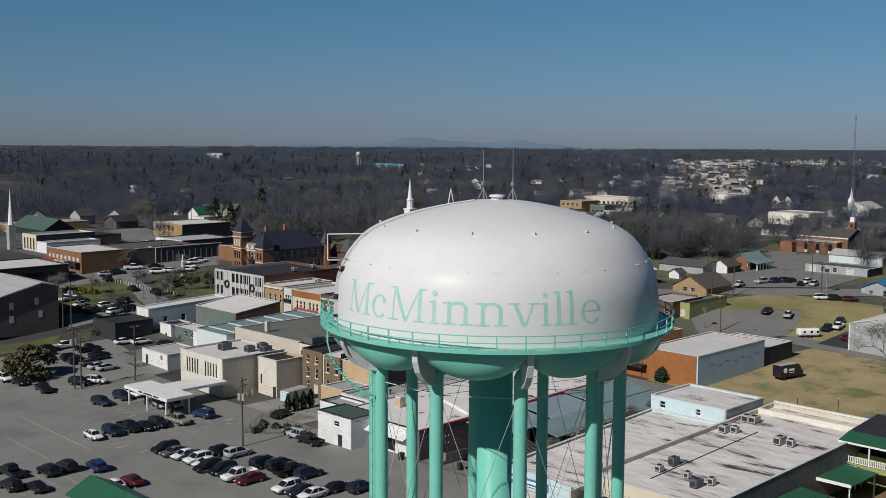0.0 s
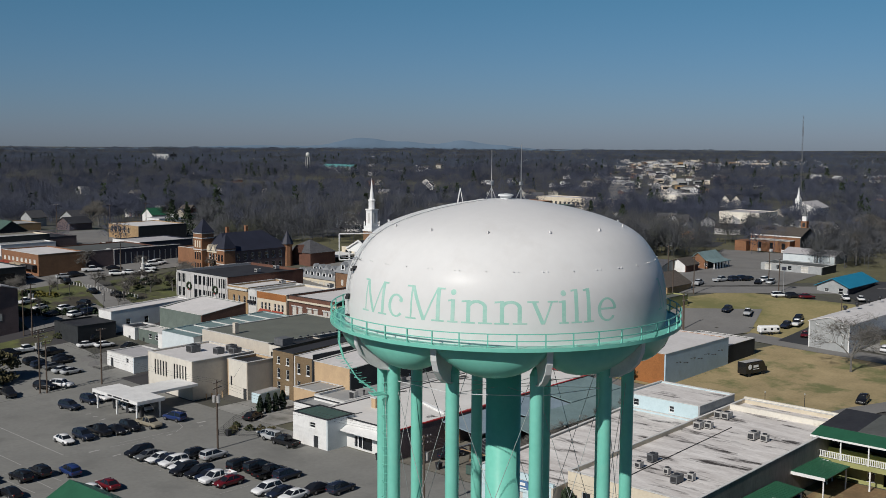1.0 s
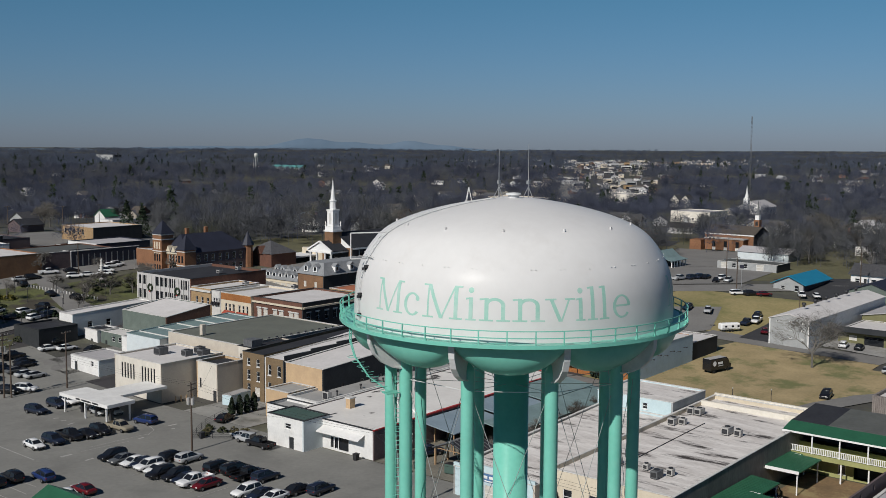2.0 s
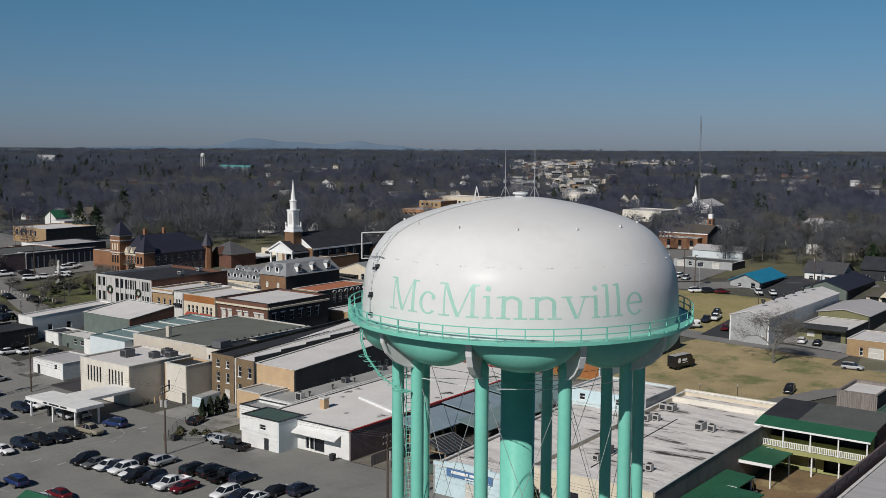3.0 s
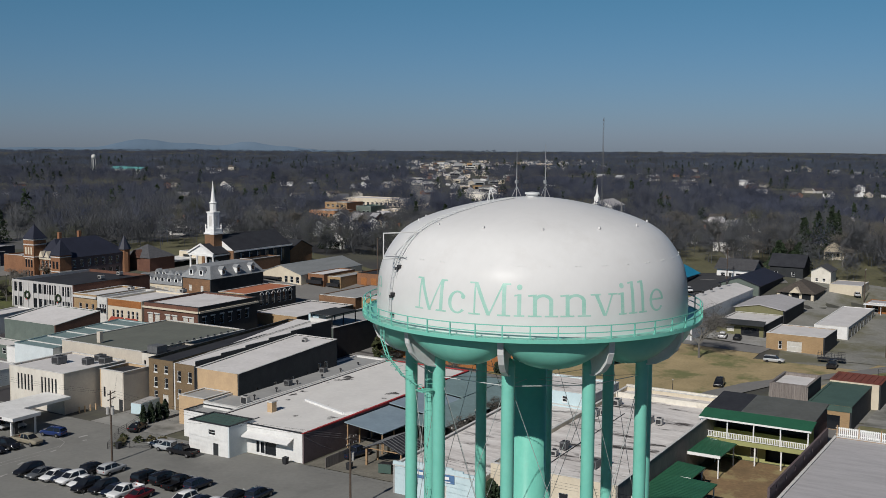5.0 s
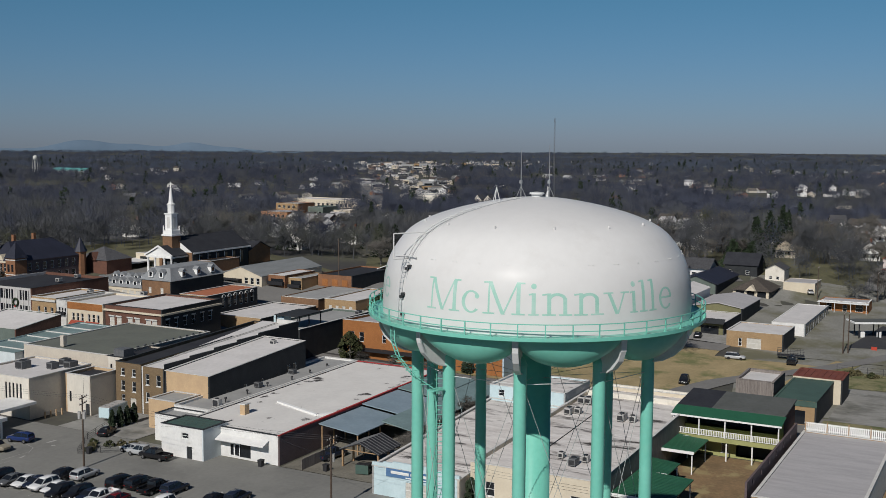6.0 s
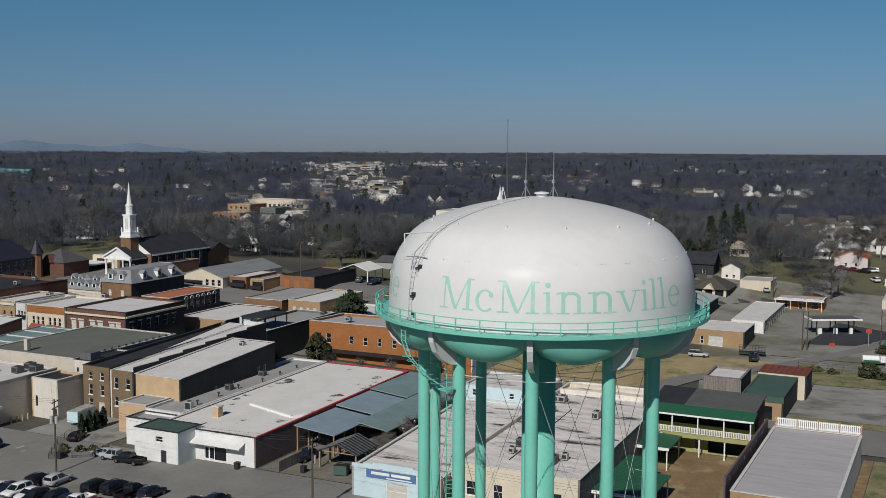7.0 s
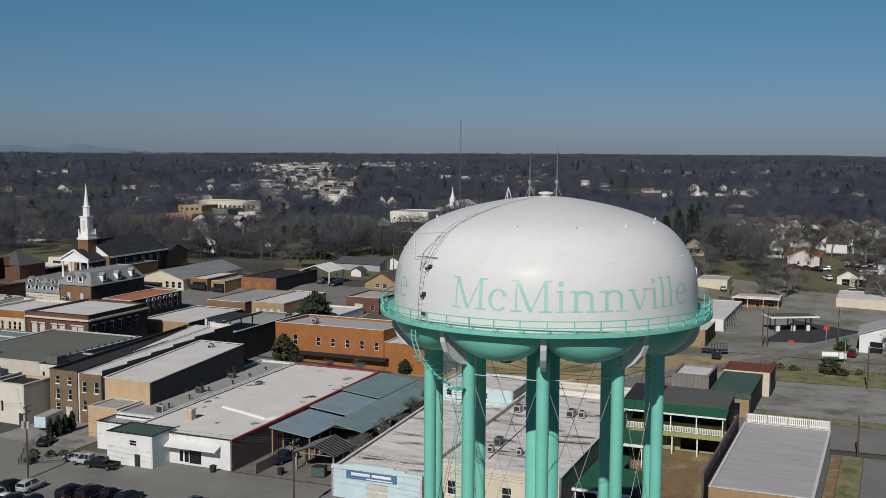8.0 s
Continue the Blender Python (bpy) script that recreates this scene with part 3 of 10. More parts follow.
def building(name, label, x0, x1, y0, y1, top, base=None, wall=None, walls=None, roof=None, para=0.35, coping=None, openings=None, back_top=None, category="building", pane=None, frame_m=None, group=""):
    """A flat-roofed building of four walls, a roof, a coping and its windows. openings: face -> list of (a0, a1, z0, z1, kind)."""
    if base is None:
        base = min(ground_z(x, y) for x in (x0, x1) for y in (y0, y1)) - 0.3
    cx, cy = (x0 + x1) / 2, (y0 + y1) / 2
    b = empty(name, cx, cy, base, label, category, group)
    X0, X1, Y0, Y1 = x0 - cx, x1 - cx, y0 - cy, y1 - cy
    h = top - base
    hb = h if back_top is None else back_top - base
    walls = walls or {}
    openings = openings or {}
    for fkey in "WSEN":
        o, u, n, length = FACES[fkey](X0, X1, Y0, Y1)
        s0, s1 = {"W": (h, h), "S": (h, hb), "E": (hb, hb), "N": (hb, h)}[fkey]
        if fkey in "WE":
            o, length = (o[0], o[1] + u[1] * 0.302, 0), length - 0.604
        ops = openings.get(fkey, ())
        wf = ((o[0], o[1] , 0), u, n)
        part("wall", wall_bm(wf[0], u, n, length, 0, s0, [q[:4] for q in ops], z1b=s1), walls.get(fkey, wall or M_WHITE), b)
        for a0, a1, z0, z1, *kind in ops:
            kind = kind[0] if kind else "window"
            if kind == "door":
                bm = bmesh.new()
                oriented(bm, *wf, a0 + 0.02, a1 - 0.02, z0 + 0.01, z1 - 0.02, -0.22, -0.12)
                part("door", bm, M_CHAR, b)
            elif kind == "blind":
                window(b, wf, a0, a1, z0, z1, frame_m, M_BLIND)
            elif kind == "slot":
                window(b, wf, a0, a1, z0, z1, M_DARK, M_GLASS, mullion=False, sill=False)
            else:
                window(b, wf, a0, a1, z0, z1, frame_m, pane)
    bm = bmesh.new()
    zt, zb2 = h - para, hb - para
    e = 0.305
    v = [(X0 + e, Y0 + e, zt), (X1 - e, Y0 + e, zb2), (X1 - e, Y1 - e, zb2), (X0 + e, Y1 - e, zt)]
    lo = [bm.verts.new((x, y, z - 0.25)) for x, y, z in v]
    hi = [bm.verts.new(p) for p in v]
    bm.faces.new(hi)
    bm.faces.new(lo[::-1])
    for i in range(4):
        j = (i + 1) % 4
        bm.faces.new((lo[i], lo[j], hi[j], hi[i]))
    part("roof", bm, roof or R_WHITE, b)
    if coping is not False:
        for fkey in "WSEN" if math.hypot(cx, cy) < 290 else "WS":
            o, u, n, length = FACES[fkey](X0, X1, Y0, Y1)
            s0, s1 = {"W": (h, h), "S": (h, hb), "E": (hb, hb), "N": (hb, h)}[fkey]
            bm = bmesh.new()
            oo, uu, nn = Vector(o), Vector(u), Vector(n)
            a0, a1 = (-0.06, length + 0.06) if fkey in "SN" else (0.40, length - 0.40)
            ring = []
            for a, s in ((a0, s0), (a1, s1)):
                ring.append([bm.verts.new(oo + uu * a + nn * d + Vector((0, 0, s + z))) for d, z in ((0.06, 0.004), (0.06, 0.10), (-0.36, 0.10), (-0.36, 0.004))])
            for i in range(4):
                j = (i + 1) % 4
                bm.faces.new((ring[0][i], ring[0][j], ring[1][j], ring[1][i]))
            bm.faces.new(ring[0])
            bm.faces.new(ring[1][::-1])
            bmesh.ops.recalc_face_normals(bm, faces=bm.faces[:])
            part("coping", bm, coping.get(fkey, M_COPING) if isinstance(coping, dict) else coping or M_COPING, b)
    b["frame_h"] = h
    return b


def row_of(a, n, w, gap, z0, z1, kind="window"):
    return [(a + i * (w + gap), a + i * (w + gap) + w, z0, z1, kind) for i in range(n)]


def gable(name, label, x0, x1, y0, y1, eave, ridge, along="x", base=None, wall=None, roof=None, over=0.4, openings=None, category="house", walls=None, group="", frame_m=None):
    """A gabled building: four walls, two gable ends, two roof slopes, windows."""
    if base is None:
        base = min(ground_z(x, y) for x in (x0, x1) for y in (y0, y1)) - 0.3
    cx, cy = (x0 + x1) / 2, (y0 + y1) / 2
    b = empty(name, cx, cy, base, label, category, group)
    X0, X1, Y0, Y1 = x0 - cx, x1 - cx, y0 - cy, y1 - cy
    e, r = eave - base, ridge - base
    walls, openings = walls or {}, openings or {}
    for fkey in "WSEN":
        o, u, n, length = FACES[fkey](X0, X1, Y0, Y1)
        if fkey in "WE":
            o, length = (o[0], o[1] + u[1] * 0.302, 0), length - 0.604
        wf = (o, u, n)
        ops = openings.get(fkey, ())
        part("wall", wall_bm(o, u, n, length, 0, e, [q[:4] for q in ops]), walls.get(fkey, wall or M_WHITE), b)
        for a0, a1, z0, z1, *kind in ops:
            if kind and kind[0] == "door":
                bm = bmesh.new()
                oriented(bm, *wf, a0 + 0.02, a1 - 0.02, z0 + 0.01, z1 - 0.02, -0.22, -0.12)
                part("door", bm, M_CHAR, b)
            else:
                window(b, wf, a0, a1, z0, z1, frame_m)
    th = 0.18
    if along == "x":
        for xa, xb in ((X0, X0 + 0.3), (X1 - 0.3, X1)):
            bm = bmesh.new()
            prism(bm, [(Y0 + 0.01, e + 0.004), (Y1 - 0.01, e + 0.004), (0, r - 0.02)], 0, xa, xb)
            part("gable_end", bm, walls.get("W", wall or M_WHITE), b)
        sl = (r - e) / (Y1)
        for sgn in (-1, 1):
            yo = Y1 + over
            bm = bmesh.new()
            prism(bm, [(0, r + 0.02), (sgn * yo, r - sl * yo + 0.02), (sgn * yo, r - sl * yo + th), (0, r + th + 0.05)], 0, X0 - over, X1 + over)
            part("roof", bm, roof or R_GREYS, b)
    else:
        for ya, yb in ((Y0, Y0 + 0.3), (Y1 - 0.3, Y1)):
            bm = bmesh.new()
            prism(bm, [(X0 + 0.01, e + 0.004), (X1 - 0.01, e + 0.004), (0, r - 0.02)], 1, ya, yb)
            part("gable_end", bm, walls.get("S", wall or M_WHITE), b)
        sl = (r - e) / (X1)
        for sgn in (-1, 1):
            xo = X1 + over
            bm = bmesh.new()
            prism(bm, [(0, r + 0.02), (sgn * xo, r - sl * xo + 0.02), (sgn * xo, r - sl * xo + th), (0, r + th + 0.05)], 1, Y0 - over, Y1 + over)
            part("roof", bm, roof or R_GREYS, b)
    return b

# ---- water tower ----
TX, TY = 59.0, 54.2
tower = empty("water_tower", TX, TY, ground_z(TX, TY), "white and teal water tower with painted town name on columns", "water tower")
TANK_R = 11.87
PROFILE = [(0, 46.12), (1.5, 46.05), (3.1, 45.84), (5.1, 45.45), (6.8, 45.0), (8.22, 44.5), (9.25, 44.0), (9.99, 43.45), (10.56, 42.8), (10.96, 42.2), (11.32, 41.55), (11.56, 40.9),
           (11.72, 40.2), (11.8, 39.5), (11.85, 38.8), (11.87, 38.1), (11.87, 37.35)]


def smooth_profile(pts, k=4):
    out = []
    for i in range(len(pts) - 1):
        p0, p1, p2, p3 = (Vector(pts[max(0, min(len(pts) - 1, i + d))]) for d in (-1, 0, 1, 2))
        for j in range(k):
            t = j / k
            out.append(tuple(0.5 * ((2 * p1) + (p2 - p0) * t + (2 * p0 - 5 * p1 + 4 * p2 - p3) * t * t + (3 * p1 - p0 - 3 * p2 + p3) * t ** 3)))
    return out + [tuple(pts[-1])]


CURVE = smooth_profile(PROFILE)[::-1]


def tank_r(z):
    return float(np.interp(z, [p[1] for p in CURVE], [p[0] for p in CURVE]))


bm = bmesh.new()
revolve(bm, smooth_profile(PROFILE), n=192)
tank = part("tank_shell", bm, M_TANK, tower, "glossy white steel tank shell", smooth=True)

# scalloped underside: ten radial lobes hung between the columns
NCOL, COL_R, COL_A0 = 10, 9.2, 197.3
bm = bmesh.new()
rows = []
NA, NR, NI = 360, 16, 6
for j in range(NR + NI + 1):
    turn = radians(90.0 * min(1.0, j / NR))
    inward = max(0.0, (j - NR) / NI)
    row = []
    for i in range(NA):
        a = 360.0 * i / NA
        c = ((a - COL_A0) % 36.0) / 18.0 - 1.0
        drop = 0.35 + 1.95 * math.sqrt(max(0.0, 1 - c * c))
        r = TANK_R + 0.38 - 2.1 * (1 - math.cos(turn))
        r += (1.0 - r) * inward
        z = 37.20 - drop * math.sin(turn) + 0.75 * inward
        row.append(bm.verts.new((r * math.cos(radians(a)), r * math.sin(radians(a)), z)))
    rows.append(row)
for a, b in zip(rows, rows[1:]):
    for i in range(NA):
        bm.faces.new((a[i], b[i], b[(i + 1) % NA], a[(i + 1) % NA]))
bmesh.ops.recalc_face_normals(bm, faces=bm.faces[:])
part("tank_bottom", bm, M_TEAL, tower, "teal scalloped tank bottom of radial lobes", smooth=True)


def polar(r, a, z):
    return Vector((r * math.cos(radians(a)), r * math.sin(radians(a)), z))


# balcony
bm = bmesh.new()
revolve(bm, [(11.80, 37.24), (12.90, 37.24), (12.90, 37.17), (12.98, 37.17), (12.98, 37.42), (12.94, 37.42), (12.94, 37.36), (11.80, 37.36), (11.80, 37.22)], n=160)
balcony = part("balcony", bm, M_TEAL, tower, "teal ring walkway round the tank")
NPOST = 44
for z, nm in ((38.32, "top_rail"), (37.87, "middle_rail")):
    bm = bmesh.new()
    revolve(bm, [(12.89, z - 0.03), (12.95, z - 0.03), (12.95, z + 0.03), (12.89, z + 0.03), (12.89, z - 0.03)], n=160)
    part(nm, bm, M_TEAL, balcony)
post_me = None
for k in range(NPOST):
    a = 2.0 + k * 360.0 / NPOST
    if post_me is None:
        bm = bmesh.new()
        box(bm, -0.04, 0.04, -0.04, 0.04, -0.06, 0.92)
        box(bm, -0.02, 0.12, -0.06, 0.06, -0.06, 0.06)
        ob = part("rail_post", bm, M_TEAL, balcony)
        post_me = ob.data
    else:
        ob = new("rail_post", post_me)
        ob.parent = balcony
    p = polar(12.90, a, 37.41)
    ob.matrix_basis = pose(p.x, p.y, p.z, 0, 0, a + 180)

# columns, brackets, riser
bm = bmesh.new()
revolve(bm, [(0, 36.3), (1.32, 36.3), (1.32, 0.6), (1.9, 0.0), (1.9, -0.5)], n=40)
part("riser_pipe", bm, M_TEAL, tower, "wide teal centre riser", smooth=True)
col_me = br_me = fl_me = cap_me = ft_me = None
for k in range(NCOL):
    a = COL_A0 + 36.0 * k
    if col_me is None:
        bm = bmesh.new()
        revolve(bm, [(0.47, 34.9), (0.47, 0.3)], n=24)
        col = part("column", bm, M_TEAL, tower, smooth=True)
        col_me = col.data
        bm = bmesh.new()
        prism(bm, [(3.0, 37.1), (2.92, 36.2), (2.58, 35.45), (1.96, 34.85), (1.15, 34.42), (0.46, 34.25), (-0.47, 34.3), (-0.3, 36.6)], 1, -0.09, 0.09)
        br_me = link_bm("bracket_web", bm, M_STEELW, col).data
        bm = bmesh.new()
        arc = [(3.06, 37.1), (2.97, 36.2), (2.62, 35.43), (1.99, 34.80), (1.17, 34.36), (0.46, 34.2)]
        inner = [(u - 0.10, z + 0.09) for u, z in arc][::-1]
        prism(bm, arc + inner, 1, -0.21, 0.21)
        fl_me = link_bm("bracket_flange", bm, M_STEELW, col).data
        bm = bmesh.new()
        revolve(bm, [(0.47, 34.6), (0.49, 34.85), (0.30, 35.3), (0.0, 35.5)], n=24)
        cap_me = link_bm("column_cap", bm, M_TEAL, col).data
        bm = bmesh.new()
        revolve(bm, [(0.47, 0.6), (0.75, 0.5), (0.75, -0.4)], n=16)
        ft_me = link_bm("column_foot", bm, M_CONC, col).data
    else:
        col = new("column", col_me)
        col.parent = tower
        for nm, me in (("bracket_web", br_me), ("bracket_flange", fl_me), ("column_cap", cap_me), ("column_foot", ft_me)):
            ob = new(nm, me)
            ob.parent = col
    p = polar(COL_R, a, 0)
    col.matrix_basis = pose(p.x, p.y, 0, 0, 0, a)

# bracing
for k in range(NCOL):
    a, b = COL_A0 + 36.0 * k, COL_A0 + 36.0 * (k + 1)
    for z0, z1 in ((33.9, 18.0), (18.0, 1.5)):
        part("brace_rod", tubes([(polar(COL_R, a, z0), polar(COL_R, b, z1)), (polar(COL_R, b, z0), polar(COL_R, a, z1))], 0.022, 5), M_ROD, tower)
    part("strut", tubes([(polar(COL_R, a, 33.4), polar(COL_R, b, 33.4))], 0.028, 5), M_STEELW, tower)
    part("strut", tubes([(polar(COL_R, a, 18.0), polar(COL_R, b, 18.0))], 0.11, 6), M_TEAL, tower)
    part("tie_rod", tubes([(polar(COL_R, a, 33.4), polar(1.3, a, 32.2))], 0.02, 5), M_ROD, tower)


def ladder(pts, outs, side, rung, mat_, name, parent, rr=0.028, half=0.22):
    """Rails through pts, rungs every rung metres; side: unit vector across."""
    side = Vector(side)
    bm = bmesh.new()
    for s in (-half, half):
        for p, q in zip(pts, pts[1:]):
            tube(bm, Vector(p) + side * s, Vector(q) + side * s, rr, n=5)
    for p, q in zip(pts, pts[1:]):
        p, q = Vector(p), Vector(q)
        n = max(1, int((q - p).length / rung))
        for i in range(n):
            c = p.lerp(q, i / n)
            tube(bm, c - side * half, c + side * half, rr * 0.7, n=4)
    return part(name, bm, mat_, parent)


# ladder over the dome, ladder from the balcony to the column, ladder down the column
LA = 148.5
tang = polar(1, LA + 90, 0)
dome_pts = [polar(tank_r(z) + 0.16, LA, z + 0.05) for z in (37.4, 38.2, 39.0, 39.8, 40.6, 41.3, 42.0, 42.6, 43.2, 43.7, 44.2, 44.7, 45.1, 45.5, 45.8, 46.05)]
dl = ladder(dome_pts, None, tang, 0.33, M_STEELW, "dome_ladder", tower)
part("hand_line", tubes([(p + tang * 0.55, q + tang * 0.55) for p, q in zip(dome_pts[4:], dome_pts[5:])], 0.02, 4), M_METAL, dl)
A2 = COL_A0 - 36.0
pa, pb = polar(12.5, A2 - 13, 37.0), polar(10.4, A2 - 3, 32.6)
mid = [pa, polar(12.55, A2 - 12.5, 36.0), polar(12.3, A2 - 11, 34.9), polar(11.5, A2 - 7, 33.5), pb]
sl = ladder(mid, None, polar(1, A2 + 75, 0), 0.32, M_TEAL, "access_ladder", tower, 0.045, 0.30)
hoops = bmesh.new()
for i in range(8):
    c = mid[2].lerp(mid[4], i / 7)
    for j in range(6):
        a0, a1 = radians(-20 + 36 * j), radians(16 + 36 * j)
        o, s = polar(0.55, A2, 0), polar(0.42, A2 + 90, 0)
        tube(hoops, c + o * math.sin(a0) + s * math.cos(a0), c + o * math.sin(a1) + s * math.cos(a1), 0.022, n=4)
part("cage", hoops, M_TEAL, sl)
p = polar(10.35, A2 - 1, 32.5)
plat = part("platform", bbox(-0.5, 0.5, -0.4, 0.4, -0.04, 0.04), M_TEAL, tower)
plat.matrix_basis = pose(p.x, p.y, p.z, 0, 0, A2)
lp = [polar(COL_R + 0.15, A2 - 5.2, z) for z in (34.4, 24, 12, 0.4)]
cl = ladder(lp, None, polar(1, A2 - 30, 0), 0.33, M_TEAL, "column_ladder", tower, 0.035, 0.24)
cage = bmesh.new()
for i in range(26):
    c = polar(COL_R + 0.15, A2 - 5.2, 3 + i * 1.2)
    for j in range(6):
        a0, a1 = radians(-20 + 36 * j), radians(16 + 36 * j)
        o, s = polar(0.6, A2 - 120, 0), polar(0.36, A2 - 30, 0)
        tube(cage, c + o * math.sin(a0) + s * math.cos(a0), c + o * math.sin(a1) + s * math.cos(a1), 0.02, n=4)
part("cage", cage, M_TEAL, cl)

# roof fittings
bm = bmesh.new()
revolve(bm, [(0.42, 46.0), (0.42, 46.28), (0.58, 46.31), (0.55, 46.44), (0, 46.5)], n=20)
part("roof_vent", bm, M_STEELW, tower, "pale round roof vent")
for dx, dy, ztop in ((1.1, -0.55, 50.1), (-0.1, 1.3, 49.7)):
    bm = bmesh.new()
    tube(bm, (dx, dy, 46.0), (dx, dy, 48.3), 0.038, 0.034, n=6)
    tube(bm, (dx, dy, 48.3), (dx, dy, ztop), 0.028, 0.02, n=5)
    for j in range(3):
        a = radians(30 + 120 * j)
        tube(bm, (dx + 0.55 * math.cos(a), dy + 0.55 * math.sin(a), 45.8), (dx, dy, 46.9), 0.025, n=5)
    box(bm, dx - 0.12, dx + 0.12, dy - 0.1, dy + 0.1, 47.1, 47.35)
    part("antenna", bm, M_METAL, tower, "thin pale whip antenna on a tripod")
bm = bmesh.new()
for s in (-1, 1):
    tube(bm, (-2.6, 2.2 + 0.35 * s, 45.6), (-2.6, 2.2, 46.9), 0.03, n=5)
tube(bm, (-2.9, 2.2, 45.6), (-2.6, 2.2, 46.9), 0.03, n=5)
part("davit_frame", bm, M_STEELW, tower)
for k in range(26):
    a = 4 + k * 360 / 26
    if k % 2 == 0 and k > 2:
        continue
    bm = bmesh.new()
    p = polar(tank_r(44.3) + 0.02, a, 44.35)
    box(bm, p.x - 0.06, p.x + 0.06, p.y - 0.06, p.y + 0.06, p.z - 0.05, p.z + 0.11)
    part("roof_clip", bm, M_TANK, tower)
for k in range(36):
    a = 3 + k * 10.0
    bm = bmesh.new()
    for da in ((-0.8, 0.8) if k % 3 else (0.0,)):
        p = polar(tank_r(42.05) + 0.01, a + da, 42.05)
        tube(bm, p, p + polar(0.06, a, 0.03), 0.03, n=6)
    part("shell_lug", bm, M_STEELW, tower)
for z, da in ((41.4, 3.2), (41.2, 2.0), (39.4, 2.2), (39.2, 1.4), (37.95, 2.4)):
    p = polar(tank_r(z) + 0.12, LA + da, z)
    part("equipment_box", bbox(p.x - 0.13, p.x + 0.13, p.y - 0.13, p.y + 0.13, p.z - 0.1, p.z + 0.1), M_DARK, tower)
bm = bmesh.new()
o = polar(tank_r(42) + 0.1, LA + 1, 42.0)
tube(bm, o, o + polar(1.2, LA, 0.1), 0.03, n=5)
tube(bm, o - tang * 0.7, o + tang * 0.9, 0.03, n=5)
part("antenna_arm", bm, M_METAL, tower)
# rectangular pipe frame at the head of the ladder
fa = 149.0
bm = bmesh.new()
for p, q in ((polar(9.6, fa, 43.75), polar(12.5, fa, 43.75)), (polar(12.5, fa, 43.75), polar(12.5, fa, 41.9)), (polar(12.5, fa, 41.9), polar(11.1, fa, 41.9))):
    tube(bm, p, q, 0.045, n=6)
part("ladder_frame", bm, M_TANK, tower, "white rectangular pipe frame")


# ---- painted lettering ----
LETTERS = (("M", 164.2, 177.2), ("c", 178.2, 185.2), ("M", 186.2, 199.8), ("i", 201.2, 204.6), ("n", 205.9, 215.3), ("n", 216.4, 226.2), ("v", 226.8, 236.0), ("i", 236.6, 239.8), ("l", 240.7, 244.3), ("l", 245.1, 248.7), ("e", 250.2, 257.8))
CAP_H, X_H, FOOT = 2.22, 1.52, 38.76
SERIF, STEM, HAIR = 0.11, 0.27, 0.13


def bar(x0, x1, y0, y1):
    return [[(x0, y0), (x1, y0), (x1, y1), (x0, y1)]]


def slant(xa, xb, h, w):
    """A slanted stroke from foot xa to head xb, w wide."""
    return [[(xa - w / 2, 0.0), (xa + w / 2, 0.0), (xb + w / 2, h), (xb - w / 2, h)]]


def bow(cx, cy, rx, ry, tx, ty, a0, a1, n=20):
    """Part of a ring, tx thick at its sides and ty thick at head and foot."""
    at = lambda f, p, q: (cx + p * math.cos(f), cy + q * math.sin(f))
    out = []
    for i in range(n):
        f, g = radians(a0 + (a1 - a0) * i / n), radians(a0 + (a1 - a0) * (i + 1) / n)
        out.append([at(f, rx - tx, ry - ty), at(f, rx, ry), at(g, rx, ry), at(g, rx - tx, ry - ty)])
    return out


def disc(cx, cy, r, n=14):
    return [[(cx + r * math.cos(2 * math.pi * i / n), cy + r * math.sin(2 * math.pi * i / n)) for i in range(n)]]


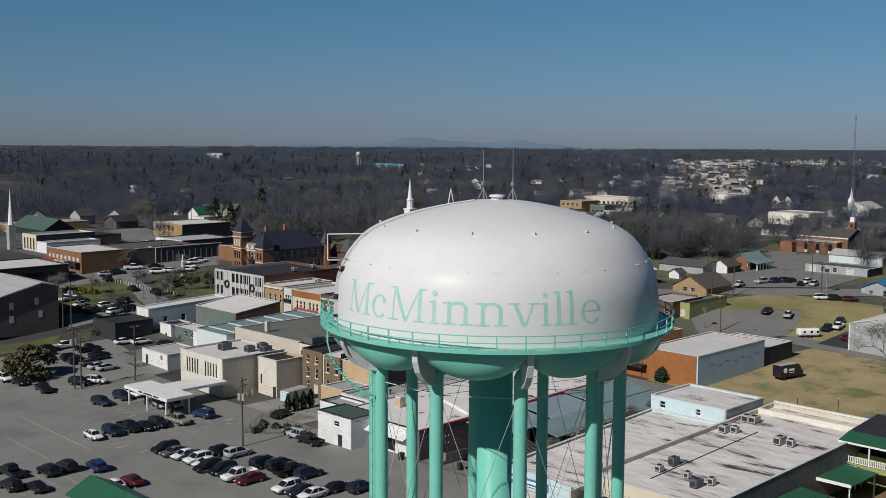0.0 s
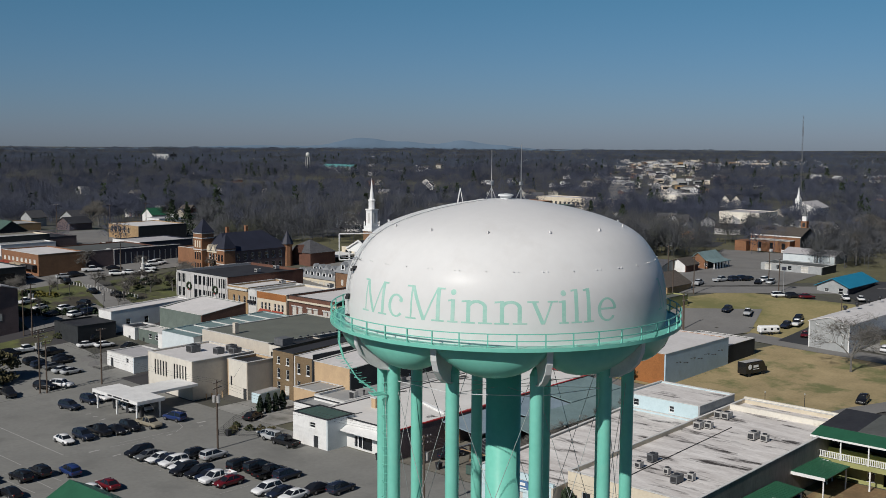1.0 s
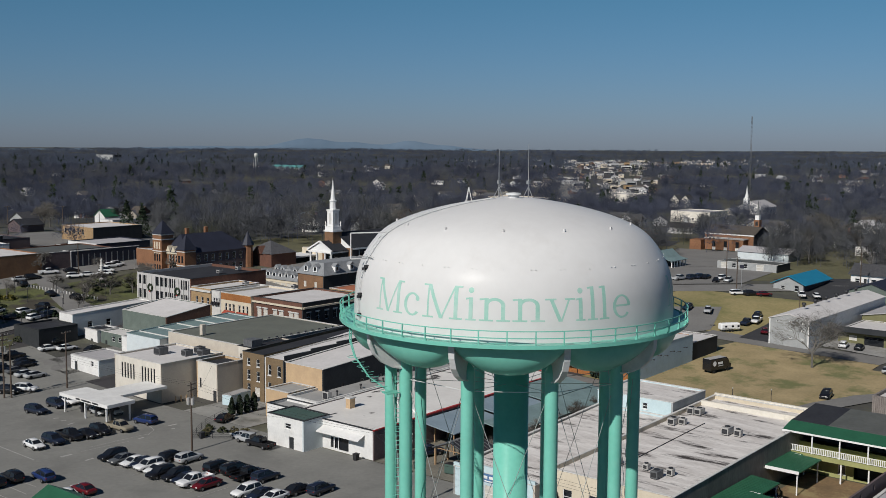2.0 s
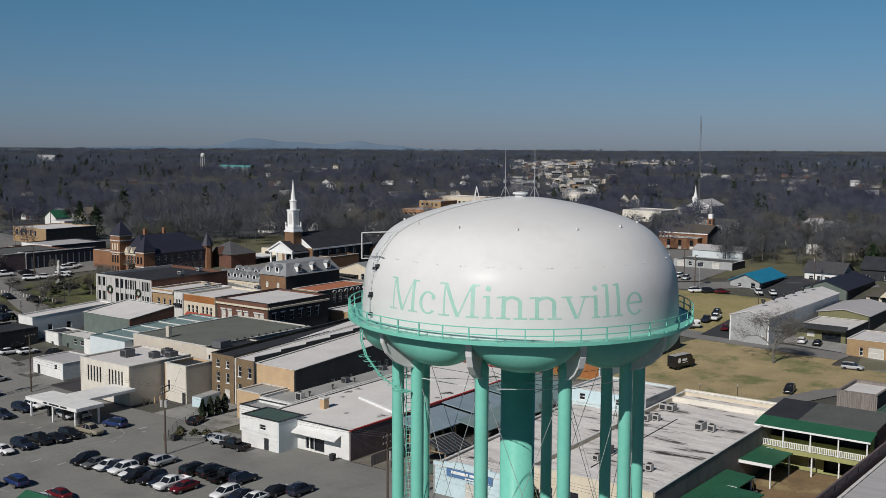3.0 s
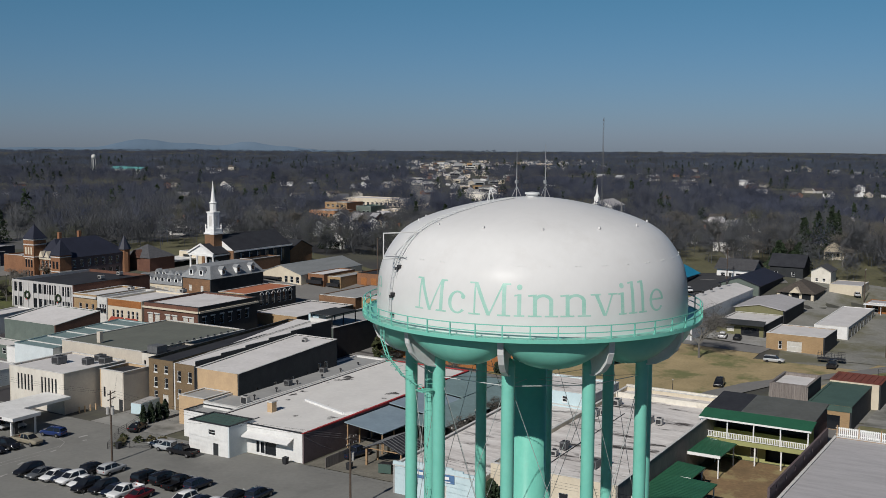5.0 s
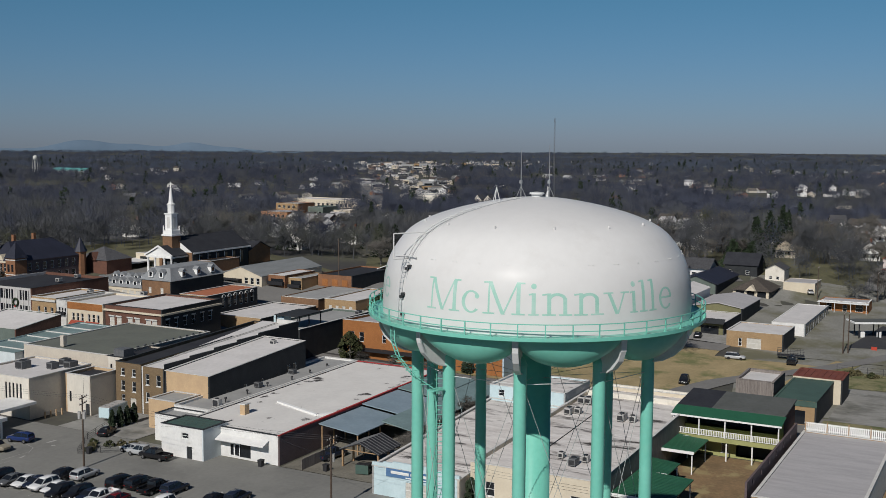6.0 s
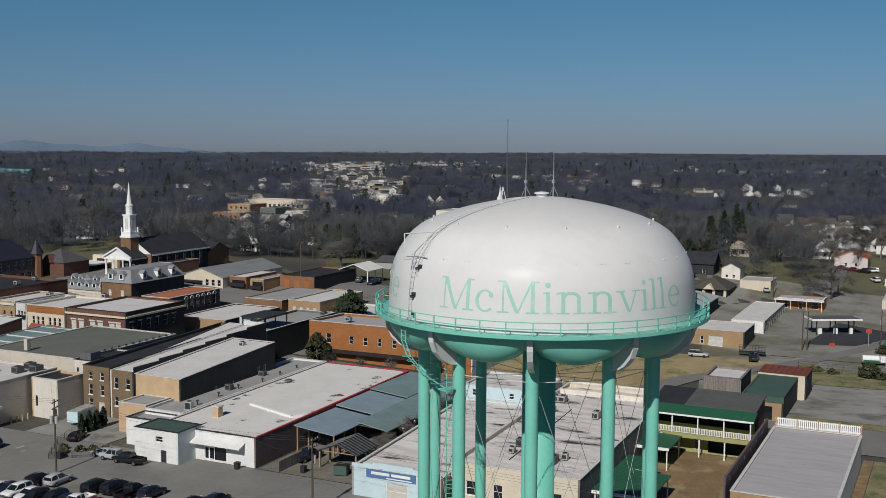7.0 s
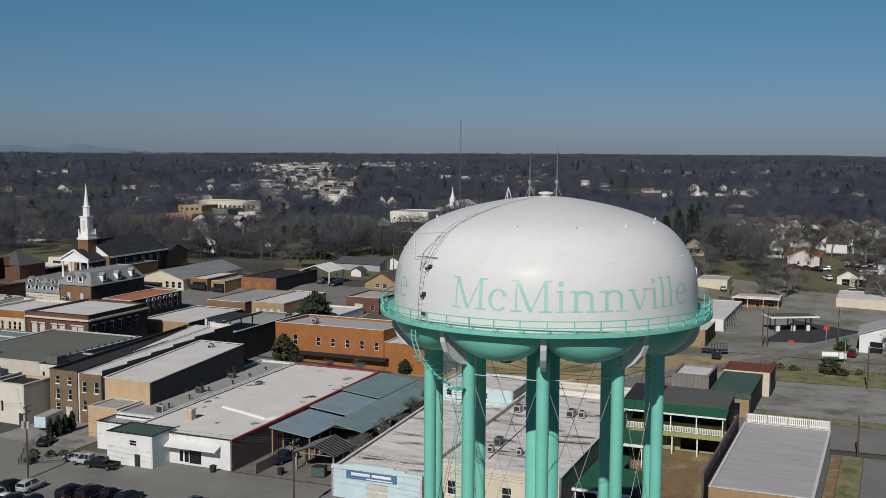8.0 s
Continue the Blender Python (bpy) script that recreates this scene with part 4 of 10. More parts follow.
def strokes(ch, w):
    """The strokes of a bookish serif letter w wide; each stroke is a list of polygons."""
    if ch == "M":
        h = CAP_H
        return [bar(0.13 * w - HAIR / 2, 0.13 * w + HAIR / 2, 0, h), slant(0.49 * w, 0.15 * w, h, STEM), slant(0.49 * w, 0.84 * w, h, HAIR), bar(0.86 * w - STEM / 2, 0.86 * w + STEM / 2, 0, h),
                bar(-0.02 * w, 0.28 * w, 0, SERIF), bar(0.70 * w, 1.02 * w, 0, SERIF), bar(-0.02 * w, 0.16 * w, h - SERIF, h), bar(0.82 * w, 1.02 * w, h - SERIF, h)]
    if ch == "c":
        return [bow(0.5 * w, X_H / 2, 0.5 * w, X_H / 2 + 0.03, STEM, HAIR, 40, 318), disc(0.80 * w, X_H * 0.76, 0.16)]
    if ch == "e":
        return [bow(0.5 * w, X_H / 2, 0.5 * w, X_H / 2 + 0.03, STEM * 0.95, HAIR, 4, 322), bar(0.14 * w, 0.96 * w, X_H * 0.50, X_H * 0.50 + HAIR)]
    if ch in "il":
        h = X_H if ch == "i" else CAP_H
        body = [bar(w / 2 - STEM / 2, w / 2 + STEM / 2, 0, h), bar(0.0, w, 0, SERIF), [[(0.02 * w, h - SERIF * 1.5), (w / 2, h - SERIF * 0.9), (w / 2, h), (0.02 * w, h - SERIF * 0.4)]]]
        return body + ([disc(w / 2, X_H + 0.46, 0.19)] if ch == "i" else [])
    if ch == "n":
        xa, xb = 0.22 * w, 0.78 * w
        return [bar(xa - STEM / 2, xa + STEM / 2, 0, X_H), bar(xb - STEM / 2, xb + STEM / 2, 0, X_H - 0.44), bow((xa + xb) / 2, X_H - 0.46, (xb - xa + STEM) / 2, 0.48, STEM, 0.19, 0, 165),
                bar(-0.02 * w, 0.45 * w, 0, SERIF), bar(0.56 * w, 1.02 * w, 0, SERIF), [[(-0.02 * w, X_H - SERIF * 1.5), (xa, X_H - SERIF * 0.9), (xa, X_H), (-0.02 * w, X_H - SERIF * 0.4)]]]
    return [slant(0.50 * w, 0.17 * w, X_H, STEM), slant(0.53 * w, 0.83 * w, X_H, HAIR), bar(-0.04 * w, 0.36 * w, X_H - SERIF, X_H), bar(0.66 * w, 1.04 * w, X_H - SERIF, X_H)]


def letter_mesh(ch, width):
    bm = bmesh.new()
    for k, stroke in enumerate(strokes(ch, width)):
        for poly in stroke:
            bm.faces.new([bm.verts.new((x, y, 0.004 * k)) for x, y in poly])
    bmesh.ops.remove_doubles(bm, verts=bm.verts[:], dist=0.0005)
    x = -0.2
    while x < width + 0.2:
        bmesh.ops.bisect_plane(bm, geom=bm.verts[:] + bm.edges[:] + bm.faces[:], plane_co=(x, 0, 0), plane_no=(1, 0, 0))
        x += 0.22
    for y in np.arange(0.2, 2.4, 0.2):
        bmesh.ops.bisect_plane(bm, geom=bm.verts[:] + bm.edges[:] + bm.faces[:], plane_co=(0, y, 0), plane_no=(0, 1, 0))
    return bm


for turn in (0.0, 120.0, 240.0):
    for ch, s0, s1 in LETTERS:
        a0 = turn + s0
        width = radians(s1 - s0) * TANK_R
        bm = letter_mesh(ch, width)
        for v in bm.verts:
            z = FOOT + v.co.y * 0.985
            p = polar(tank_r(z) + 0.004 + v.co.z * 0.3, a0 + math.degrees(v.co.x / TANK_R), z)
            v.co = p
        bmesh.ops.recalc_face_normals(bm, faces=bm.faces[:])
        for fc in bm.faces:
            if fc.normal.dot(fc.calc_center_median() * Vector((1, 1, 0))) < 0:
                fc.normal_flip()
        part("letter", bm, M_LETTER, tank, "pale green painted letter " + ch)

# ---- paving, roads and lawns ----
rect("parking_lot", 20, 113.3, 95, 200, M_ASPH, "worn grey asphalt parking lot", "parking lot")
patch("parking_lot", ((60, 200.1), (117, 200.1), (122, 236), (84, 236)), M_ASPH, "grey asphalt upper parking lot", "parking lot")
rect("yard", 113.4, 127, 150, 168, M_LOT, "pale concrete back yard behind the brick shops", "yard")
rect("yard", 100, 113.3, 60, 94.9, M_CONC, "pale concrete forecourt of the shops", "yard")
rect("yard", 20, 99.9, 20, 94.9, M_GRAVEL, "gravel ground round the tower feet", "yard")
rect("yard", 113.5, 150, 101.5, 119.8, M_GRAVEL, "gravel and leaf strip between the shops", "yard")
rect("road", 168, 185, 20, 200, M_ROAD, "grey main street asphalt", "road")
rect("road", 114, 168, 208, 222, M_ROAD, "grey side street asphalt", "road")
LANE = ((186, 84.5, 76), (195, 82.5, 77), (206, 78.5, 73), (213, 74, 69), (222, 67, 62), (232, 60.5, 55.5), (245, 53, 48.5), (261, 45.5, 41), (280, 38, 33.5), (300, 31, 26.5))
for (xa_, ua_, la_), (xb_, ub_, lb_) in zip(LANE, LANE[1:]):
    patch("road", ((xa_, la_), (xb_, lb_), (xb_, ub_), (xa_, ua_)), M_ROAD, "grey asphalt lane curving round the lawn", "road", lift=0.2)
    if xb_ < 240:
        patch("lawn", ((xa_, ua_ + 0.02), (xb_, ub_ + 0.02), (xb_, 88), (xa_, 88)), M_DRYGRASS, "patchy tan and green grass beside the lane", "lawn", lift=0.19)
patch("lawn", ((185.1, 128), (185.1, 82.2), (238, 84), (238, 118)), M_DRYGRASS, "dry tan winter lawn of a vacant lot", "lawn", lift=0.13)
patch("road", ((238.1, 84), (246, 83), (246, 128), (238.1, 128)), M_ROAD, "grey asphalt lane", "road", lift=0.14)
patch("lawn", ((238.2, 166), (246.2, 118), (292, 118), (282, 152)), M_LOTGRASS, "green and tan grass lot beside the street", "lawn", lift=0.12)
patch("parking_lot", ((222, 136), (246, 128.5), (268, 136), (246, 158)), M_ROAD, "pale grey gravel parking area", "parking lot", lift=0.16)
patch("road", ((190, 205), (268, 162), (274, 168), (196, 213)), M_ROAD, "grey street climbing past the church", "road", lift=0.14)
patch("road", ((268, 162), (330, 100), (338, 104), (274, 168)), M_ROAD, "grey street beside the grass lot", "road", lift=0.15)
patch("parking_lot", ((276, 168.5), (300, 145), (345, 150), (320, 190)), M_ROAD, "grey asphalt church parking lot", "parking lot", lift=0.17)
patch("parking_lot", ((320.5, 190), (345.2, 150.2), (384, 172), (380, 208)), M_ROAD, "grey asphalt reaching up to the brick church", "parking lot", lift=0.17)
patch("parking_lot", ((248, 101), (246, 84), (262, 84), (262, 101)), M_CONC, "pale concrete shop apron", "parking lot", lift=0.17)
patch("parking_lot", ((296, 122), (312, 104), (336, 120), (316, 142)), M_NEWASPH, "fresh black asphalt parking lot", "parking lot", lift=0.18)
patch("parking_lot", ((240, 68), (240, 20), (330, 10), (330, 66)), M_PALEG, "worn grey filling station forecourt", "parking lot", lift=0.18)
rect("road", 163, 179.5, 2, 51.5, M_ROAD, "grey asphalt of the main street", "road", lift=0.14)
patch("grass_verge", ((179.6, 51.5), (179.6, 2), (183.6, 2), (183.6, 51.5)), M_WEEDS, "weedy brown grass strip along the street", "grass", lift=0.15)
patch("parking_lot", ((183.7, 51), (183.7, 2), (217, 2), (211.6, 51)), M_LOT, "cracked pale asphalt lot with weeds", "parking lot", lift=0.16)
patch("parking_lot", ((100, 32), (100, 0), (159.8, 0), (159.8, 32)), M_ROAD, "grey asphalt side lot", "parking lot", lift=0.16)
patch("dirt_yard", ((126, 66.5), (126, 51.5), (152, 51.5), (152, 66.5)), M_DIRT, "brown dirt yard behind the green building", "yard", lift=0.12)
patch("lawn", ((84, 238), (118, 238), (124, 246), (95, 246)), M_GREENG, "green grass bank under a retaining wall", "lawn", lift=0.15)
patch("square_lawn", ((118, 252), (140, 250), (156, 290), (128, 290)), M_GREENG, "green town square lawn", "lawn", lift=0.14)
patch("square_lawn", ((150, 256), (180, 250), (186, 276), (158, 280)), M_GREENG, "green park lawn by the courthouse", "lawn", lift=0.14)
patch("road", ((140.5, 249), (149.5, 249), (158, 300), (156.5, 300)), M_ROAD, "grey asphalt street through the square", "road", lift=0.16)
patch("road", ((150, 322), (300, 318), (300, 440), (150, 440)), M_ASPHD, "grey streets and lots behind the shop row", "road", lift=0.09)
patch("road", ((100, 290.5), (200, 281), (205, 300), (100, 312)), M_ROAD, "grey asphalt street along the square", "road", lift=0.15)

# rough ground between the blocks
patch("ground_lot", ((186, 69), (186, 9), (345, 6), (345, 101)), M_PALEG, "worn pale gravel and asphalt round the shops", "ground", lift=0.07)
patch("yard", ((345.2, 101), (345.2, 6), (470, 20), (470, 120)), M_SHADYG, "rough winter grass round the houses", "lawn", lift=0.06)
patch("yard", ((262, 200), (346, 102), (430, 130), (430, 300)), M_SHADYG, "rough winter grass between shops and woods", "lawn", lift=0.05)
patch("yard", ((205, 352), (232, 292), (262, 205), (330, 330)), M_SHADYG, "rough winter grass behind the courthouse", "lawn", lift=0.05)
patch("parking_lot", ((243, 119.4), (243.2, 110.4), (262, 112.2), (266, 120.6)), M_NEWASPH, "dark fenced asphalt yard beside the warehouse", "parking lot", lift=0.2)
patch("road", ((330, 112), (330, 105), (430, 150), (430, 157)), M_ROAD, "narrow grey street between houses", "road", lift=0.2)
patch("road", ((345, 66), (345, 59), (470, 62), (470, 69)), M_ROAD, "narrow grey residential street", "road", lift=0.2)

patch("parking_lot", ((186.2, 216), (186.2, 158), (262, 158), (262, 214)), M_ROAD, "grey asphalt between the back-street stores", "parking lot", lift=0.08)
patch("road", ((186.2, 256), (186.2, 216.2), (262, 214.2), (228, 256)), M_ROAD, "grey asphalt street before the church", "road", lift=0.08)

patch("grass_verge", ((211.8, 60), (216.9, 4), (231, 4), (228.6, 60)), M_WEEDS, "weedy grass verge along the worn lot", "grass", lift=0.14)
patch("path", ((100, 36.9), (100, 35.4), (160, 35.4), (160, 36.9)), M_DIRT, "bare tan earth path beside the brick store", "path", lift=0.13)
patch("grass_verge", ((100, 35.3), (100, 32.1), (160, 32.1), (160, 35.3)), M_WEEDS, "weedy grass strip beside the brick store", "grass", lift=0.14)
patch("grass_verge", ((186.2, 70), (186.2, 60.5), (240, 52), (240, 58)), M_DRYGRASS, "dry grass verge of the side street", "grass", lift=0.15)
patch("parking_lot", ((119, 249), (141, 249), (143, 262), (122, 263)), M_ROAD, "grey asphalt parking row beside the square", "parking lot", lift=0.2)

# painted lines
def stripe(x0, y0, x1, y1, w=0.16):
    d = Vector((x1 - x0, y1 - y0, 0))
    n = Vector((-d.y, d.x, 0)).normalized() * w / 2
    pts = [Vector((x0, y0, 0)) + n, Vector((x0, y0, 0)) - n, Vector((x1, y1, 0)) - n, Vector((x1, y1, 0)) + n]
    return patch("line_marking", [(p.x, p.y) for p in pts], M_PAINT, "faded white painted parking line", "road marking", lift=0.125, step=30)


for q_ in (
        (80.1, 188.5, 79.4, 160.3, 0.2),
        (72.7, 176.9, 72.4, 160.1, 0.16),
        (67.4, 154.4, 67.6, 146.2, 0.14),
        (70.3, 151.9, 70.2, 146.2, 0.14),
        (72.6, 152.0, 72.8, 148.4, 0.14),
        (64.7, 154.4, 63.9, 145.6, 0.14),
        (62.1, 151.0, 62.4, 146.2, 0.14),
        (82.8, 170.2, 82.0, 165.9, 0.13),
        (101.7, 170.5, 100.6, 165.1, 0.12),
        (88.9, 160.0, 99.6, 159.6, 0.12),
        (82.9, 158.7, 84.9, 158.7, 0.5),
        (84.4, 154.1, 86.0, 154.3, 0.4),
        (89.7, 156.9, 91.0, 157.2, 0.4),
        (105.0, 161.2, 106.8, 161.1, 0.5),
        (104.1, 159.2, 104.7, 158.9, 0.4),
        (94.7, 180.7, 95.5, 180.2, 0.35),
        (94.7, 178.2, 95.5, 177.8, 0.35),
        (94.1, 175.0, 95.5, 175.3, 0.35),
        (96.9, 158.2, 98.2, 158.4, 0.35),
        (105.0, 166.4, 105.7, 165.9, 0.3),
        (100.5, 165.8, 103.3, 165.0, 0.12),
        (103.3, 165.0, 101.9, 160.9, 0.12),
        (101.9, 160.9, 99.3, 159.0, 0.12),
        (86.7, 158.9, 95.0, 158.2, 0.12),
):
    stripe(*q_)
for k in range(8):
    stripe(64, 152 + 2.8 * k, 69, 152 + 2.8 * k, 0.1)
for k in range(10):
    stripe(85, 127.2 + 2.55 * k, 90.5, 127.2 + 2.55 * k, 0.1)

# ---- downtown blocks ----
slots = [(2.0 + 0.95 * i, 2.45 + 0.95 * i, 3.6, 6.6, "slot") for i in range(5)] + [(8.6 + 0.95 * i, 9.05 + 0.95 * i, 3.6, 6.6, "slot") for i in range(5)]
bank = building("bank_building", "cream bank block with narrow slot windows and flat white roof", 114, 128.6, 175.5, 190.6, 7.5, -0.3, wall=M_BEIGE, walls={"W": M_BANK}, roof=R_WHITE, para=0.25, openings={"W": slots, "S": [(9.8, 11.2, 0.3, 2.6, "door")]})
tan = building("annex_building", "plain tan stucco annex beside the bank", 121.5, 128.5, 168.4, 174.6, 7.2, -0.2, wall=M_TAN, walls={"W": M_BANK, "S": M_BEIGE}, roof=R_BLACK, para=0.5, openings={"W": [(0.6, 1.1, 2.3, 4.2, "slot"), (4.6, 5.6, 0.2, 2.3, "door")]})
# White block; pale blue on its south wall stands in for shade.
building("utility_building", "small white block building with grey roof", 117.4, 126, 201.5, 212, 4.0, wall=M_WHITE, walls={"S": M_PBLUE}, roof=R_LGREY, para=0.1, openings={"W": [(1.2, 2.2, 0.4, 2.5, "door"), (7.2, 8.2, 2.2, 3.2)]})
brown = building("brick_shop", "three-storey brown brick shop with black roof", 127.2, 168, 161.6, 167.8, 9.1, coping=M_CHAR, wall=B_OLIVEB, roof=R_BLACK, para=0.5, back_top=10.6,
                 openings={"W": [(1.0, 1.9, 6.9, 8.3), (3.7, 4.6, 6.9, 8.3), (1.0, 1.9, 4.1, 6.0), (3.7, 4.6, 4.1, 6.0), (1.0, 1.9, 1.8, 3.4), (3.2, 4.6, 0.5, 2.9, "blind")]})
bigrey = building("store_block", "long shop with grey-green rolled roof and beige rear wall", 131, 160.2, 173.4, 196.5, 8.9, wall=M_BEIGE, roof=R_GGREY, para=0.12)
rear_block = building("rear_block", "beige rear block with black tar roof between the shops", 130.4, 142, 168.2, 173.2, 9.0, wall=M_BEIGE, walls={"W": M_BANK}, roof=R_BLACK, para=0.3, coping=M_CHAR, openings={"W": [(0.5, 1.0, 5.6, 7.8, "slot"), (3.4, 3.9, 5.6, 7.8, "slot")]})
part("roof_hatch", bbox(-5.2, -2.6, -1.2, 1.4, 9.05, 10.6), M_AC, rear_block)
part("chimney", bbox(-12.6, -11.7, 2.6, 3.5, 9.0, 11.2), M_BEIGE, bigrey, "square stucco chimney")
for k_ in range(14):
    part("roof_edge_block", bbox(-13 + 2.0 * k_, -12.4 + 2.0 * k_, -11.5, -11.25, 9.26, 9.5), M_AC, bigrey)
# Shop south sides are charcoal: their shade is put into the colour.
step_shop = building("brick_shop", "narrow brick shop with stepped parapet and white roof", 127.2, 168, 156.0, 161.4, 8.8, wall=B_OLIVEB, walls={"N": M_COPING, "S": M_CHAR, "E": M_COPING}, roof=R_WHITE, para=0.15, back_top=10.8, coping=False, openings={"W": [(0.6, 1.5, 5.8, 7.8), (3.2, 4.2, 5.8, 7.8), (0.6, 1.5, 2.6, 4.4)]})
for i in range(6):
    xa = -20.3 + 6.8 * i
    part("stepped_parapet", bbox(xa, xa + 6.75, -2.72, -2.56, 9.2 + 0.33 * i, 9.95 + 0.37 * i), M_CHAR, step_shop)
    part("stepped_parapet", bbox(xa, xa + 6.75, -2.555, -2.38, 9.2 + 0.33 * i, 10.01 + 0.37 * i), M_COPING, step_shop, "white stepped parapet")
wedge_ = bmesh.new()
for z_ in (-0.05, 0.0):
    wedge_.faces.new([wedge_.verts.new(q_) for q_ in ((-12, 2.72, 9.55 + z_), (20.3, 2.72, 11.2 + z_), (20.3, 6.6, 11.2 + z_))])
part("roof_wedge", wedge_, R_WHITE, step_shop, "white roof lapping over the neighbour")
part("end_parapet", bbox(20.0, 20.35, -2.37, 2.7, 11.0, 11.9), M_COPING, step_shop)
building("white_roof_store", "long shop with flat white roof and shade-dark sides", 127.2, 156, 145.6, 155.8, 8.6, wall=M_CHAR, walls={"W": M_TAN}, roof=R_WHITE, para=0.12, back_top=10.3,
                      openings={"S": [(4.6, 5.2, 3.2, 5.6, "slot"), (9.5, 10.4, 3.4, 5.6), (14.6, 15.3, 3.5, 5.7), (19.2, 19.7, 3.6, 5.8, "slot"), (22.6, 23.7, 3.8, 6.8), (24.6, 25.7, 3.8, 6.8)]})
building("rear_annex", "low tan annex with pale grey roof", 120.6, 127.0, 147.6, 153.6, 5.2, wall=M_TAN, roof=R_GREY, para=0.12)
store = building("white_store", "low white store with wide white membrane roof and red edging", 113.8, 165, 120.4, 139.5, 4.7, wall=B_PURP, walls={"W": M_WHITE}, roof=R_STORE, para=0.15, back_top=5.3, coping={"W": M_CHAR, "S": M_REDTRIM, "E": M_REDTRIM},
                 openings={"W": [(9.2, 13.2, 0.6, 2.7, "slot")]})
part("chimney", bbox(-17.9, -16.7, 3.3, 4.3, 4.6, 6.6), M_TAN, store, "short stained stucco chimney")
part("chimney_cap", bbox(-18.0, -16.5, 3.2, 4.5, 6.604, 6.8), M_COPING, store)
for y_ in (-0.25, -1.3):
    fr_ = bbox(-25.67, -25.605, y_ - 0.52, y_ + 0.52, 0.6, 0.74)
    box(fr_, -25.67, -25.605, y_ - 0.52, y_ + 0.52, 2.52, 2.66)
    box(fr_, -25.67, -25.605, y_ - 0.52, y_ - 0.40, 0.741, 2.519)
    box(fr_, -25.67, -25.605, y_ + 0.40, y_ + 0.52, 0.741, 2.519)
    part("door_leaf_frame", fr_, M_TRIMW, store, "white-framed glazed shop door leaf")
part("red_edge", bbox(-25.6, 25.6, -9.62, -9.56, 5.0, 5.2), M_REDTRIM, store)
part("red_edge", bbox(25.62, 25.68, -9.5, 9.5, 5.2, 5.55), M_REDTRIM, store)
for p_, q_ in (((130.8, 133.4), (126.8, 122.4)), ((126.8, 122.4), (129.0, 120.9))):
    d_ = Vector((q_[0] - p_[0], q_[1] - p_[1], 0))
    n_ = Vector((-d_.y, d_.x, 0)).normalized() * 0.3
    kb_ = bmesh.new()
    lo_ = [kb_.verts.new((p_[0] + n_.x * s_ + d_.x * u_ - 139.4, p_[1] + n_.y * s_ + d_.y * u_ - 129.95, 4.7)) for u_, s_ in ((0, -1), (1, -1), (1, 1), (0, 1))]
    hi_ = [kb_.verts.new((v_.co.x, v_.co.y, 5.35)) for v_ in lo_]
    kb_.faces.new(hi_)
    for i_ in range(4):
        kb_.faces.new((lo_[i_], lo_[(i_ + 1) % 4], hi_[(i_ + 1) % 4], hi_[i_]))
    bmesh.ops.recalc_face_normals(kb_, faces=kb_.faces[:])
    part("roof_curb", kb_, M_TRIMW, store)
strip = building("low_store", "low shop with grey gravelled roof and pale edge", 120.2, 165, 139.6, 147.4, 4.9, wall=M_WHITE, roof=R_GREY, para=0.3, back_top=5.4)
# South clapboards are white; the bluish shade is put into their colour.
shed = building("white_shed", "two-storey white clapboard shed with dark green roof", 109.6, 115.4, 131.9, 140.5, 5.1, -0.15, wall=M_WHITE, walls={"S": M_PBLUE}, roof=R_DGREEN, para=0.04, coping=M_CHAR,
                openings={"W": [(3.9, 5.3, 3.4, 4.3), (4.9, 6.0, 0.2, 2.2, "door")]})
building("low_store", "low lean-to with black tar roof behind the white shed", 115.5, 120.1, 133, 147.4, 4.5, wall=M_WHITE, roof=R_GREY, para=0.4, coping=M_CHAR)
moore = building("blue_store", "light blue shop with low stained roof and blue sign", 109.6, 148, 87, 101, 4.2, 0, wall=M_LBLUE, walls={"S": M_BEIGE, "N": M_CONC}, roof=R_DIRTY, para=0.3, back_top=5.9, openings={"W": [(5.2, 8.6, 0.2, 2.6, "blind")]})
bigroof = building("flat_roof_store", "wide shop with heavily stained white flat roof", 112.7, 162.2, 68.2, 86.9, 6.0, 0, wall=M_CREAM, walls={"S": M_BLOCKD}, roof=R_DIRTY, para=0.6, back_top=7.0,
                   openings={"W": [(2.0, 3.4, 1.6, 3.6), (6.0, 7.4, 1.6, 3.6), (10.0, 11.4, 1.6, 3.6), (14.5, 15.9, 1.6, 3.6)]})
upper = building("raised_block", "raised light blue block with stained white roof", 148.1, 159.5, 87.2, 101.2, 8.2, 0, wall=M_LBLUE, walls={"S": M_GREYB}, roof=R_DIRTY, para=0.2, openings={"W": [(1.4, 2.5, 6.4, 7.5), (8.2, 9.1, 6.4, 7.4)]})
orange = building("orange_brick_building", "two-storey orange brick commercial building", 187, 202, 130.3, 157.4, 9.1, wall=B_ORANGE, roof=R_LGREY, para=0.5, back_top=8.6,
                  openings={"W": [(10.2 + 3.6 * i, 11.2 + 3.6 * i, 4.6, 6.4, "window") for i in range(5)] + [(1.6, 2.8, 4.4, 6.6), (4.2, 5.4, 4.4, 6.6)]})
orange2 = building("orange_brick_building", "orange brick store with white roof and pale blue side", 187, 213.2, 116.8, 130.1, 6.6, wall=B_ORANGE, walls={"S": M_SKYB}, roof=R_WHITE, para=0.12)
building("dark_shop", "low dark-walled shop with white roof", 213.4, 226, 117, 131, 4.6, wall=M_CHAR, roof=R_WHITE, para=0.12)
